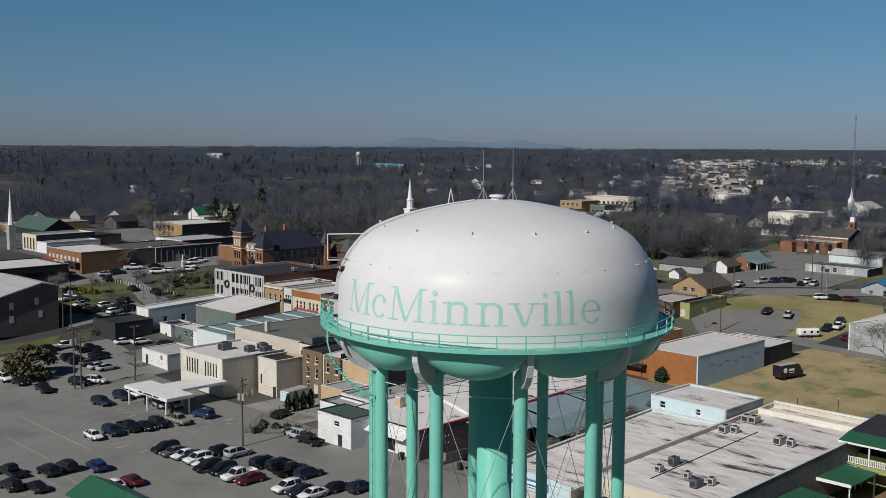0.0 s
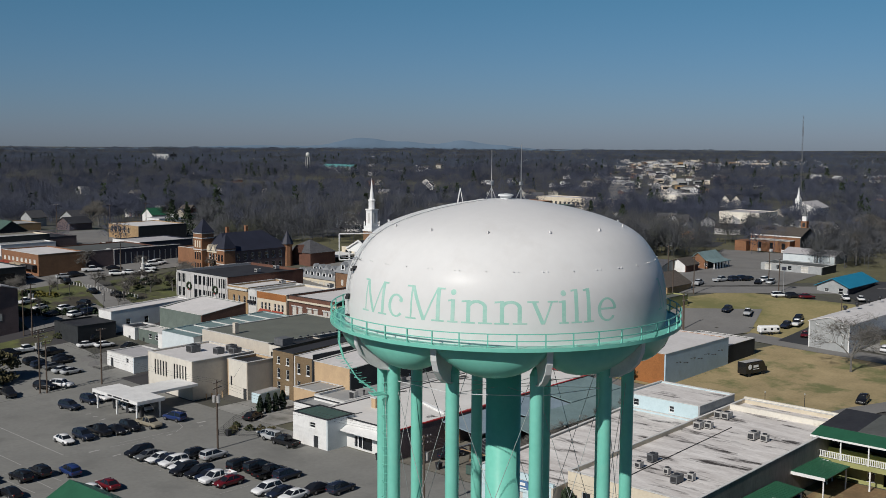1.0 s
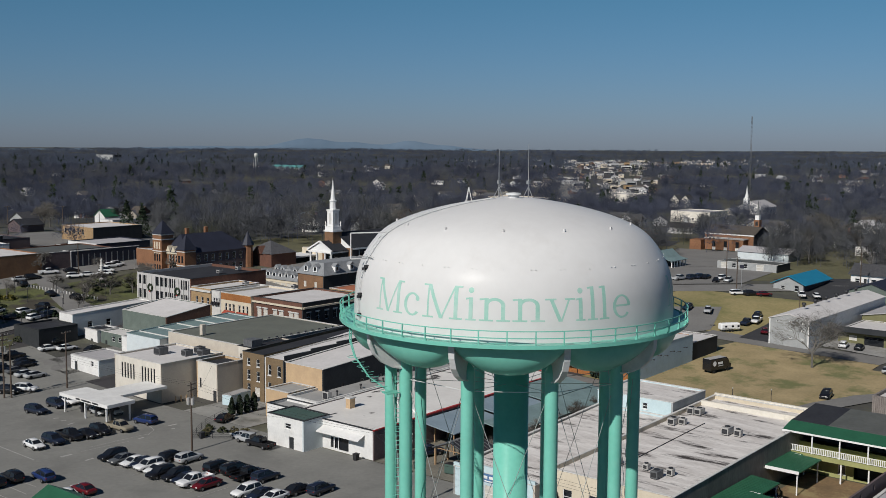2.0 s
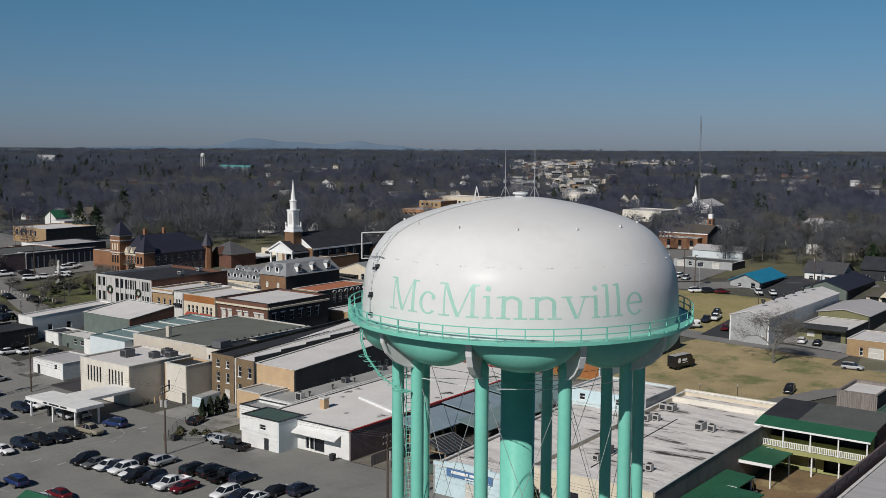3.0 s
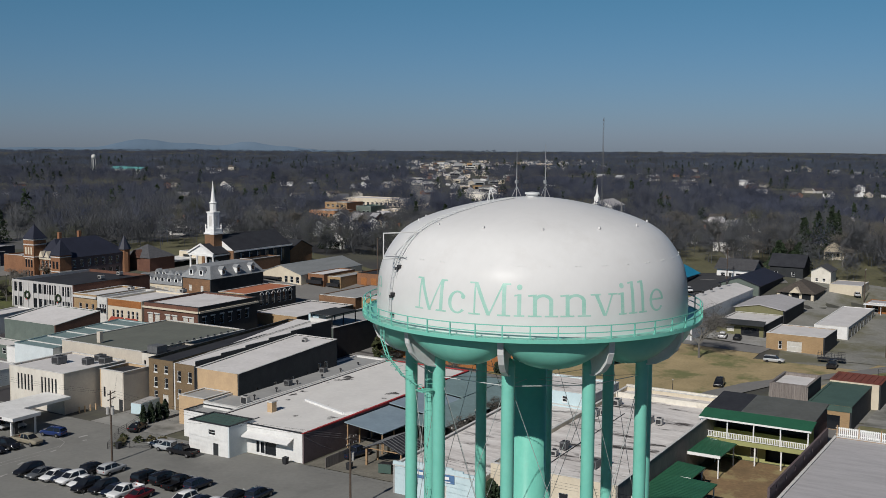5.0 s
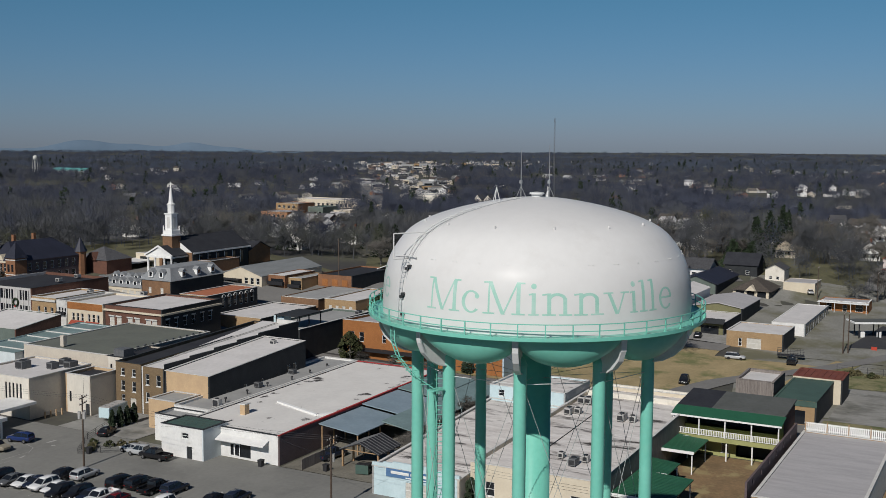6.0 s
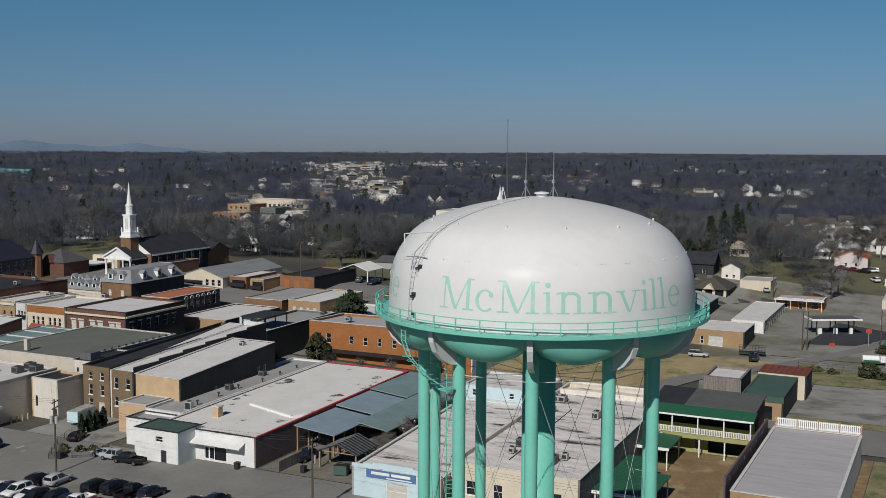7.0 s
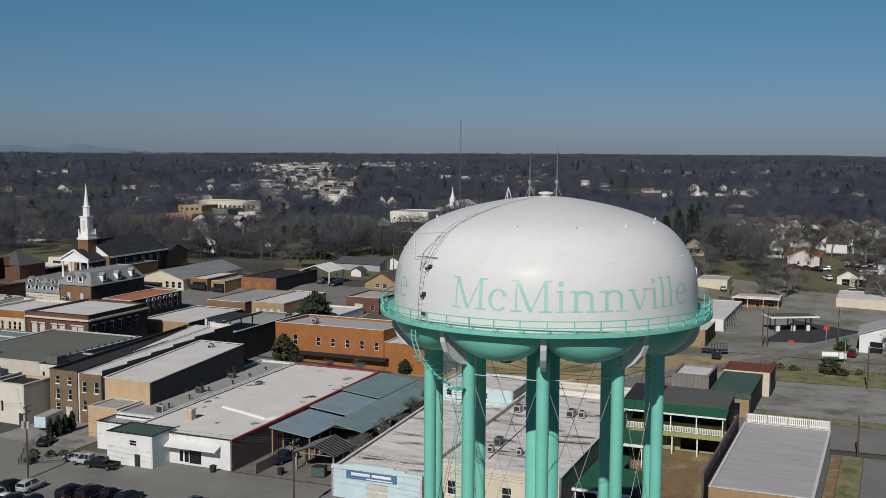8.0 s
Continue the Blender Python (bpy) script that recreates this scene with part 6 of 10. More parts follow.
for spans, z, lab in ((((140.2, 148.7, 63.2, 69.5), (148.72, 151.4, 66.3, 69.5)), 3.6, "green metal-roofed carport on white posts"), (((117, 128.6, 60.0, 68.0), (128.62, 135.2, 63.8, 68.0)), 3.3, "wide green metal-roofed shelter beside the shop")):
    cp = empty("carport", spans[0][0] + 4, spans[0][2] + 3, 0, lab, "carport", "green carports")
    for xa, xb, ya, yb in spans:
        bm = bmesh.new()
        o = cp.location
        prism(bm, [(ya - o.y, z - 0.2 - o.z), (yb - o.y, z + 0.1 - o.z), (yb - o.y, z + 0.25 - o.z), (ya - o.y, z - 0.05 - o.z)], 0, xa - o.x, xb - o.x)
        part("roof", bm, R_GREEN, cp)
        for k in range(int((xb - xa) / 0.6)):
            bm = bmesh.new()
            xr = xa + 0.3 + 0.6 * k
            prism(bm, [(ya - o.y, z - 0.048 - o.z), (yb - o.y, z + 0.252 - o.z), (yb - o.y, z + 0.28 - o.z), (ya - o.y, z - 0.02 - o.z)], 0, xr - o.x, xr + 0.05 - o.x)
            part("roof_seam", bm, R_GREEN, cp)
        part("fascia", lbox(cp, xa - 0.08, xa - 0.005, ya, yb, z - 0.3, z + 0.15), M_TRIMW, cp)
        for x in (xa + 0.3, xb - 0.5):
            for y in (ya + 0.3, yb - 0.5):
                part("post", lbox(cp, x, x + 0.16, y, y + 0.16, 0.0, z - 0.2), M_TRIMW, cp)
# brick boundary wall with openings beside the grey-roofed store
bwall = empty("brick_yard_wall", 138, 51, 0, "tall old brick yard wall with window gaps", "wall")
part("wall", wall_bm((-17, 0, 0), (1, 0, 0), (0, -1, 0), 34, 0, 6.4, [(3 + 5 * k, 3.7 + 5 * k, 5.2, 6.0) for k in range(6)]), B_PURP, bwall)
# fence on the back of the grey roof
rf = empty("roof_fence", 156, 43.5, 5.1, "white and tan slatted fence along the roof end", "fence")
part("rail", bbox(-0.05, 0.05, -6.5, 6.6, 1.2, 1.32), M_TRIMW, rf)
part("rail", bbox(-0.05, 0.05, -6.5, 6.6, 0.25, 0.37), M_TRIMW, rf)
for k in range(5):
    part("post", bbox(-0.09, 0.09, -6.5 + 3.2 * k, -6.32 + 3.2 * k, 0.0, 1.7), M_WOODT, rf)
for k in range(44):
    part("slat", bbox(-0.075, -0.052, -6.45 + 0.295 * k, -6.26 + 0.295 * k, 0.05, 1.45), M_TRIMW, rf)

# teal metal shed and pavilion
shed2 = empty("metal_shed", 145, 115, 0, "long open shed with grey-green metal roof", "shed")
for xa, xb, z, m_ in ((124, 137, 3.9, R_SEAM), (137.05, 149, 4.35, R_SEAM), (149.05, 165, 4.7, R_TEALG)):
    bm = bmesh.new()
    prism(bm, [(112.6 - 115, z - 0.5), (120.2 - 115, z + 0.35), (120.2 - 115, z + 0.5), (112.6 - 115, z - 0.35)], 0, xa - 145, xb - 145)
    part("roof", bm, m_, shed2)
bm = bmesh.new()
prism(bm, [(106.8 - 115, 3.1), (112.58 - 115, 4.05), (112.58 - 115, 4.2), (106.8 - 115, 3.25)], 0, 131 - 145, 165 - 145)
part("lean_to_roof", bm, R_TEALG, shed2)
for x in (124.2, 127.5, 131, 140, 150, 164.4):
    for y in (112.8, 119.6):
        part("post", lbox(shed2, x, x + 0.2, y, y + 0.2, 0, 3.2 if y < 115 else 3.95), M_WOODT, shed2)
part("back_wall", lbox(shed2, 131, 164.8, 119.8, 120.0, 0, 4.0), M_WOODG, shed2)
pav = empty("pavilion", 121.4, 108.6, 0, "open timber pavilion with black metal gable roof", "pavilion")
for sgn in (-1, 1):
    bm = bmesh.new()
    prism(bm, [(0, 4.1), (sgn * 3.6, 2.7), (sgn * 3.6, 2.82), (0, 4.25)], 0, -3.4, 3.4)
    part("roof", bm, R_BLACK, pav)
    for k in range(9):
        bm = bmesh.new()
        prism(bm, [(0, 4.25), (sgn * 3.6, 2.82), (sgn * 3.6, 2.92), (0, 4.35)], 0, -3.35 + 0.82 * k, -3.32 + 0.82 * k)
        part("seam", bm, M_AC, pav)
for x in (-3.0, 0, 3.0):
    for y in (-3.2, 3.2):
        part("post", bbox(x - 0.13, x + 0.13, y - 0.13, y + 0.13, 0, 2.85), M_WOODT, pav)
    part("truss", tubes([((x, -3.3, 2.8), (x, 3.3, 2.8)), ((x, -3.3, 2.8), (x, 0, 4.05)), ((x, 3.3, 2.8), (x, 0, 4.05)), ((x, 0, 2.8), (x, 0, 4.05))], 0.09, 4), M_WOODT, pav)
fen = empty("board_fence", 116, 116, 0, "grey weathered board fence beside the store", "fence")
for k in range(26):
    part("board", bbox(-2.5 + 0.24 * k, -2.29 + 0.24 * k, -0.03, 0.03, 0, 1.75 + 0.06 * (k % 3)), M_WOODG, fen)

# courthouse
ch = empty("courthouse", 196.4, 270.6, 9.0, "orange-red brick courthouse with clock tower and dark roofs", "courthouse")


def cw(face_origin, u, n, length, h, holes, material=B_BROWN):
    part("wall", wall_bm(face_origin, u, n, length, 0, h, holes), material, ch)
    for q in holes:
        window(ch, (face_origin, u, n), *q)


cw((-11.5, 0.0, 0), (0, -1, 0), (-1, 0, 0), 8.5, 7.2, [(0.8 + 1.5 * i, 1.7 + 1.5 * i, z, z + 2.0) for i in range(5) for z in (1.2, 4.4)], B_COURT)
# Long south wall in darker purple brick, its shade painted in.
cw((-11.5, -8.5, 0), (1, 0, 0), (0, -1, 0), 24, 7.2, [(1.6 + 2.6 * i, 2.8 + 2.6 * i, z, z + 2.1) for i in range(8) for z in (1.2, 4.3)], B_PURP)
part("wall", bbox(12.2, 12.5, -8.2, 7, 0, 7.2), B_COURT, ch)
part("wall", bbox(-11.2, 12.2, 6.7, 7.0, 0, 7.2), B_COURT, ch)
hip_roof(ch, -11.5, 12.5, -8.5, 7, 7.2, 12.0, R_NAVY, 15)
part("cornice", bbox(-11.75, -11.5, -8.7, 0.0, 6.7, 7.15), M_CREAM, ch)
tw = part("clock_tower", bbox(-13.2, -9.0, 0.32, 4.6, 0, 12.3), B_COURT, ch, "square red brick tower with stone bands")
for z in (7.2, 10.6, 12.0):
    part("stone_band", bbox(-13.3, -8.9, 0.22, 4.7, z, z + 0.28), M_COPING, tw)
for y in (1.0, 2.15, 3.3):
    part("tower_window", bbox(-13.26, -13.2, y, y + 0.6, 1.4, 3.4), M_GLASS, tw)
    part("tower_window", bbox(-13.26, -13.2, y, y + 0.6, 4.4, 6.6), M_GLASS, tw)
    part("tower_window", bbox(-13.26, -13.2, y, y + 0.6, 8.0, 10.0), M_CREAM, tw)
    part("window_arch", bbox(-13.28, -13.2, y - 0.12, y + 0.72, 6.62, 6.85), M_CREAM, tw)
hip_roof(tw, -13.2, -9.0, 0.32, 4.6, 12.32, 16.4, R_NAVY)
bay = part("corner_bay", bbox(-12.3, -8.4, -9.3, -5.6, -0.5, 8.2), B_COURT, ch, "square brick corner bay with a steep dark roof")
hip_roof(bay, -12.3, -8.4, -9.3, -5.6, 8.22, 12.6, R_NAVY)
for z in (3.6, 7.6):
    part("stone_band", bbox(-12.36, -8.34, -9.36, -5.54, z, z + 0.25), M_COPING, bay)
for y in (-8.6, -7.1):
    for z in (1.2, 4.5):
        part("bay_window", bbox(-12.35, -12.3, y, y + 0.8, z, z + 2.0), M_GLASS, bay)
for z in (3.6, 6.75):
    part("stone_band", bbox(-11.62, -11.502, -5.5, 0.0, z, z + 0.28), M_CREAM, ch)
for y in (-3.0, -0.6):
    gb_ = bmesh.new()
    prism(gb_, [(y - 1.0, 7.2), (y + 1.0, 7.2), (y, 9.0)], 0, -11.7, -9.6)
    part("front_gable", gb_, M_CREAM, ch, "small pale stone gable")
tur_ = bmesh.new()
revolve(tur_, [(1.5, -1.0), (1.5, 7.6), (1.7, 7.7), (1.7, 8.0)], n=8, cx=12.0, cy=-8.0)
tt = part("corner_turret", tur_, B_COURT, ch)
tur_ = bmesh.new()
revolve(tur_, [(2.0, 8.0), (1.1, 9.9), (0.0, 12.2)], n=8, cx=12.0, cy=-8.0)
part("turret_roof", tur_, R_NAVY, tt)
for x in (-3.0, 4.0):
    part("chimney", bbox(x, x + 0.9, 2.0, 2.9, 10.4, 13.4), B_COURT, ch)
building("orange_wing", "plain orange brick wing of the courthouse", 187, 202, 276.2, 289, 15.8, 9.5, wall=B_COURT, roof=R_LGREY, para=0.4)
hb = building("brick_annex", "red brick annex with hipped grey roof", 212, 222, 256, 268, 14.2, 8.8, wall=B_RED, roof=R_GREYS, para=0.1)
hip_roof(hb, -5, 5, -6, 6, 5.45, 9.0, R_GREYS)
hg_ = bmesh.new()
prism(hg_, [(-2.2, 5.4), (2.2, 5.4), (0, 7.6)], 0, -5.6, -2.5)
part("front_gable", hg_, B_RED, hb)
cv = empty("flat_canopy", 231, 261, 9.6, "low white flat canopy roof on posts", "canopy")
part("canopy_roof", bbox(-9, 14, -4.5, 4.5, 2.6, 3.0), M_WHITE, cv)
for x in (-8.5, -1, 6, 13.5):
    for y in (-4.2, 4.0):
        part("post", bbox(x, x + 0.25, y, y + 0.25, 0, 2.6), M_GREYB, cv)

# church with the white steeple
cu = empty("church", 245, 245, 10.3, "brick church with white portico, tall white steeple and black roof", "church")
# Nave's south wall is charcoal for its shade; the others stay brick.
for d, m_ in (((-16, 10, -6.6, -6.3, -0.5, 5.7), M_CHAR), ((-16, 10, 6.3, 6.6, -0.5, 5.7), B_BROWN), ((-16, -15.7, -6.28, 6.28, -0.5, 5.7), B_BROWN), ((9.7, 10, -6.28, 6.28, -0.5, 5.7), B_BROWN)):
    part("wall", bbox(*d), m_, cu)
for sgn in (-1, 1):
    bm = bmesh.new()
    prism(bm, [(0, 9.9), (sgn * 7.1, 5.5), (sgn * 7.1, 5.75), (0, 10.2)], 0, -16.4, 10.5)
    part("roof", bm, R_BLACK, cu)
    part("eave_trim", bbox(-16.4, 10.5, sgn * 7.15 - 0.05, sgn * 7.15 + 0.05, 5.3, 5.78), M_TRIMW, cu)
for x0 in (-16, 9.7):
    bm = bmesh.new()
    prism(bm, [(-6.5, 5.71), (6.5, 5.71), (0, 9.8)], 0, x0, x0 + 0.3)
    part("gable_end", bm, B_BROWN if x0 > 0 else M_TRIMW, cu)
for k in range(6):
    part("nave_window", bbox(-13 + 3.8 * k, -11.8 + 3.8 * k, -6.66, -6.605, 1.0, 4.6), M_GLASS, cu)
    part("window_trim", bbox(-13.2 + 3.8 * k, -13.02 + 3.8 * k, -6.7, -6.605, 0.8, 4.9), M_TRIMW, cu)
po = part("portico_pediment", bbox(-23.4, -16.05, -4.9, 4.9, 4.5, 5.0), M_TRIMW, cu, "white portico with pediment and columns")
for sgn in (-1, 1):
    bm = bmesh.new()
    prism(bm, [(0, 7.7), (sgn * 5.2, 5.0), (sgn * 5.2, 5.2), (0, 8.0)], 0, -23.2, -16.45)
    part("portico_roof", bm, R_BLACK, po)
    bm = bmesh.new()
    prism(bm, [(0, 7.75), (sgn * 5.3, 4.95), (sgn * 5.3, 5.4), (0, 8.2)], 0, -23.7, -23.22)
    part("raking_cornice", bm, M_TRIMW, po)
bm = bmesh.new()
prism(bm, [(-4.9, 5.02), (4.9, 5.02), (0, 7.7)], 0, -23.2, -22.8)
part("tympanum", bm, M_TRIMW, po)
for y in (-4.5, -1.8, 1.8, 4.5):
    bm = bmesh.new()
    revolve(bm, [(0.42, -0.6), (0.42, 0.2), (0.32, 0.3), (0.27, 4.1), (0.4, 4.3), (0.4, 4.5)], n=14, cx=-22.9, cy=y)
    part("portico_column", bm, M_TRIMW, po, smooth=True)
# Dark wall behind the columns: the portico's shade as charcoal colour.
part("porch_wall", bbox(-16.4, -16.05, -4.6, 4.6, -0.5, 4.5), M_CHAR, cu)
for y in (-2.6, 0.0, 2.6):
    part("church_door", bbox(-16.48, -16.405, y - 0.55, y + 0.55, -0.4, 2.6), M_TRIMW, cu)
sp = part("steeple_base", bbox(-1.85, 1.85, -1.85, 1.85, 7.0, 10.6), B_BROWN, cu, "brick steeple base")
sp.matrix_basis = pose(-17.6, 0.1, 0)
for h0, z0, z1 in ((2.05, 10.61, 11.1), (1.75, 11.11, 12.2), (1.25, 12.21, 17.0), (1.45, 17.01, 17.35)):
    part("steeple_tier", bbox(-h0, h0, -h0, h0, z0, z1), M_TRIMW, sp)
for face_ in (0, 1):
    for z0, z1 in ((13.0, 16.2),):
        part("louvre", bbox(*((-1.29, -1.255, -0.5, 0.5) if face_ == 0 else (-0.5, 0.5, -1.29, -1.255)), z0, z1), M_COPING, sp)
for dx in (-1.6, 1.6):
    for dy in (-1.6, 1.6):
        bm = bmesh.new()
        revolve(bm, [(0.26, 12.2), (0.16, 12.8), (0.24, 13.1), (0, 13.8)], n=8, cx=dx, cy=dy)
        part("finial", bm, M_TRIMW, sp)
bm = bmesh.new()
revolve(bm, [(1.0, 17.35), (1.0, 19.8), (1.2, 19.9), (1.15, 20.15), (0.75, 20.3), (0.36, 23.6), (0.03, 26.6), (0, 26.7)], n=8)
part("spire", bm, M_TRIMW, sp, "slim white octagonal spire")
building("church_annex", "low flat-roofed brown brick church annex", 231, 244, 233.2, 238.2, 13.6, 9, wall=B_BROWN, roof=R_BLACK, para=0.3, openings={"W": [(0.8, 1.8, 1.8, 3.6), (3.0, 4.0, 1.8, 3.6)]})
building("church_wing", "cream stucco church side wing", 232, 244, 253.2, 264, 14.4, 10, wall=M_CREAM, roof=R_LGREY, para=0.2, openings={"W": [(1.4, 4.4, 0.6, 3.4, "slot")]})
gable("church_hall", "brick gabled hall at the end of the church", 256, 267, 239, 250, 14.2, 16.6, "y", 9.8, wall=B_BROWN, roof=R_BLACK, category="building")

# mansard building
# Only the west wall is brick; charcoal paints the shaded sides.
mn = building("mansard_building", "brick building with grey mansard roof and white dormers", 197.8, 219, 218.6, 229, 12.2, 5.2, wall=M_CHAR, walls={"W": B_BROWN}, roof=R_SLATE, para=0.1, openings={"W": [(2.2, 3.2, 3.6, 5.2, "blind"), (6.4, 7.4, 3.6, 5.2, "blind")]})
bm = bmesh.new()
lo = [(-10.9, -5.5), (10.9, -5.5), (10.9, 5.5), (-10.9, 5.5)]
hi = [(-8.6, -3.2), (8.6, -3.2), (8.6, 3.2), (-8.6, 3.2)]
vl = [bm.verts.new((x, y, 7.12)) for x, y in lo]
vh = [bm.verts.new((x, y, 10.3)) for x, y in hi]
for i in range(4):
    bm.faces.new((vl[i], vl[(i + 1) % 4], vh[(i + 1) % 4], vh[i]))
bm.faces.new(vh)
bm.faces.new(vl[::-1])
part("mansard_roof", bm, R_SLATE, mn)


def dormer(parent, x, y, z, face):
    d = part("dormer", bbox(-0.75, 0.75, -0.75, 0.75, 0, 1.5), M_TRIMW, parent)
    bm = bmesh.new()
    prism(bm, [(-0.9, 1.5), (0.9, 1.5), (0, 2.3)], 0 if face == "W" else 1, -0.9, 0.8)
    part("dormer_roof", bm, R_SLATE, d)
    part("pane", bbox(*((-0.79, -0.755, -0.42, 0.42) if face == "W" else (-0.42, 0.42, -0.79, -0.755)), 0.3, 1.35), M_GLASS, d)
    d.matrix_basis = pose(x, y, z)


for y in (-1.8, 1.8):
    dormer(mn, -9.9, y, 7.9, "W")
for x in (-5.6, 0.2, 6.0):
    dormer(mn, x, -4.6, 7.9, "S")
mw = building("garage_row", "long low row with white doors under a dormered slate roof", 199.6, 216, 229.2, 249, 9.3, 5.0, wall=M_CREAM, roof=R_SLATE, para=0.1, openings={"W": [(0.8 + 2.5 * i, 2.7 + 2.5 * i, 1.2, 3.6, "blind") for i in range(7)]})
hip_roof(mw, -8.2, 8.2, -9.9, 9.9, 4.42, 7.2, R_SLATE, 8)
for k in range(7):
    dormer(mw, -6.6, -7.8 + 2.6 * k, 4.6, "W")
for k in range(5):
    dormer(mw, -3.4, -5.2 + 2.6 * k, 5.6, "W")

# further blocks
ye = gable("cream_gable_building", "long cream building with grey metal roof and arched windows", 228.2, 258, 212.4, 227.5, 10.6, 13.0, "x", wall=M_CREAM, roof=R_SEAMG, category="building", over=0.15, openings={"W": [(8.6 + 2.1 * i, 9.8 + 2.1 * i, 0.9, 2.7) for i in range(3)]})
part("black_canopy", lbox(ye, 226.4, 228.1, 219.5, 227.5, 9.2, 9.6), M_AWN, ye)
bs1 = building("brown_shop", "brown brick shop with black awning", 231, 246, 206.4, 212.2, 11.0, wall=B_COURT, roof=R_WHITE, para=0.2, openings={"W": [(0.6, 5.0, 1.0, 3.0, "slot")]})
part("awning", lbox(bs1, 229.9, 230.98, 206.5, 212, 8.3, 9.2), M_AWN, bs1)
bs2 = building("tan_shop", "tan brick shop with dark awning", 232.5, 246, 201.6, 206.2, 10.4, wall=B_TAN, roof=R_GREY, para=0.2, openings={"W": [(0.5, 4.0, 1.0, 3.0, "slot")]})
part("awning", lbox(bs2, 231.6, 232.48, 201.8, 206, 7.7, 8.5), M_AWN, bs2)
# South side in charcoal, a painted stand-in for shaded brick.
bs3 = building("brick_store", "large orange-brown brick store with black roof", 240, 263, 189.4, 201.2, 11.0, wall=B_COURT, walls={"S": M_CHAR}, roof=R_BLACK, para=0.4, coping=M_CHAR)
for k in range(3):
    part("bricked_window", lbox(bs3, 239.93, 239.995, 191.0 + 3.4 * k, 192.9 + 3.4 * k, bs3.location.z + 1.6, bs3.location.z + 3.6), B_ORANGE, bs3)
building("brick_store", "long tan brick store with pale roof", 214, 236, 171.4, 181, 8.6, wall=B_TAN, roof=R_WHITE, para=0.25, openings={"W": row_of(1.0, 4, 0.9, 1.2, 2.4, 4.2, "blind")})
building("brick_garage", "brick garage with white roller door", 236, 250, 155.4, 165.2, 8.0, wall=B_RED, roof=R_LGREY, para=0.3, openings={"W": [(2.2, 4.6, 0.5, 3.2, "blind"), (7.0, 8.2, 1.6, 2.8)]})
building("low_store", "low pale-roofed store behind the dark building", 207, 234, 159, 170.8, 5.6, wall=M_WHITE, roof=R_WHITE, para=0.2)
building("low_store", "low store with dark roof and white edge", 190, 213, 183, 197, 6.6, wall=M_CHAR, walls={"W": B_TAN}, roof=R_WHITE, para=0.2)
building("low_store", "navy metal store with pale roof", 214, 238, 183, 195, 8.2, wall=B_BROWN, roof=R_GREY, para=0.2)
cpv = empty("picnic_shelter", 266, 189, ground_z(266, 189), "white-roofed open shelter with parked cars beneath", "shelter")
for sgn in (-1, 1):
    bm = bmesh.new()
    prism(bm, [(0, 5.4), (sgn * 5.2, 3.6), (sgn * 5.2, 3.8), (0, 5.65)], 0, -5, 5)
    part("roof", bm, M_WHITE, cpv)
for x in (-4.6, 0, 4.6):
    for y in (-4.7, 4.7):
        part("post", bbox(x - 0.15, x + 0.15, y - 0.15, y + 0.15, -0.5, 3.75), M_TRIMW, cpv)
gable("white_garage", "small white garage with grey roof", 284.8, 288.4, 185.6, 189.2, 8.3, 9.4, "x", wall=M_WHITE, roof=R_GREYS, category="garage")
gable("ranch_building", "long low building with grey shingle roof", 299, 310, 186, 202.4, 8.9, 10.3, "y", wall=M_GREYB, roof=R_GREYS, category="building")
gable("brick_house", "brick gabled house with dark shingle roof", 262.5, 275.5, 162, 173, 8.2, 11.2, "x", wall=B_TAN, roof=R_BROWNS, openings={"W": [(3, 4.4, 1.4, 2.6), (5.5, 6.9, 1.4, 2.6)]})
building("olive_store", "low olive store with painted side wall", 239.5, 257.5, 152.6, 157.2, 7.7, wall=M_OLIVE, roof=R_GGREY, para=0.3, coping=M_CHAR, openings={"W": [(0.8, 3.0, 1.0, 3.0, "blind")]})
# Brick house whose shaded south wall is coloured charcoal.
pb = gable("pillared_house", "brick house with teal roof and white pillars", 319.5, 330.5, 181.8, 187.6, 9.6, 11.8, "x", wall=B_COURT, walls={"S": M_CHAR}, roof=R_TEALG, category="house", over=0.5, openings={"W": [(2, 3, 1.2, 2.6), (5, 6, 1.2, 2.6)]})
for k in range(6):
    part("pillar", lbox(pb, 320 + 1.95 * k, 320.3 + 1.95 * k, 178.9, 179.2, 5.6, 8.75), M_TRIMW, pb)
bm = bmesh.new()
prism(bm, [(178.6 - pb.location.y, 8.75 - pb.location.z), (181.7 - pb.location.y, 9.5 - pb.location.z), (181.7 - pb.location.y, 9.7 - pb.location.z), (178.6 - pb.location.y, 8.95 - pb.location.z)], 0, -5.6, 5.6)
part("porch_roof", bm, R_TEALG, pb)
gable("small_house", "small brick house with white gable", 306.4, 314, 181.6, 187.6, 8.9, 10.8, "x", wall=B_RED, walls={"W": M_WHITE}, roof=R_BROWNS)
# South gable coloured charcoal, shade painted over the brick.
cbr = gable("brick_church", "large brown-orange brick church with brown shingle roof", 388.6, 402, 180.6, 201, 12.8, 15.4, "y", 6.0, wall=B_COURT, walls={"S": M_CHAR}, roof=R_BROWNS, category="church", over=0.3)
part("aisle_wall", lbox(cbr, 384.2, 388.55, 183, 198.8, 6.0, 11.0), B_COURT, cbr)
part("aisle_roof", lbox(cbr, 384.0, 388.55, 182.8, 199, 11.01, 11.3), M_COPING, cbr)
part("entrance_wing", lbox(cbr, 381.5, 388.5, 199.2, 204.0, 6.0, 10.4), B_COURT, cbr)
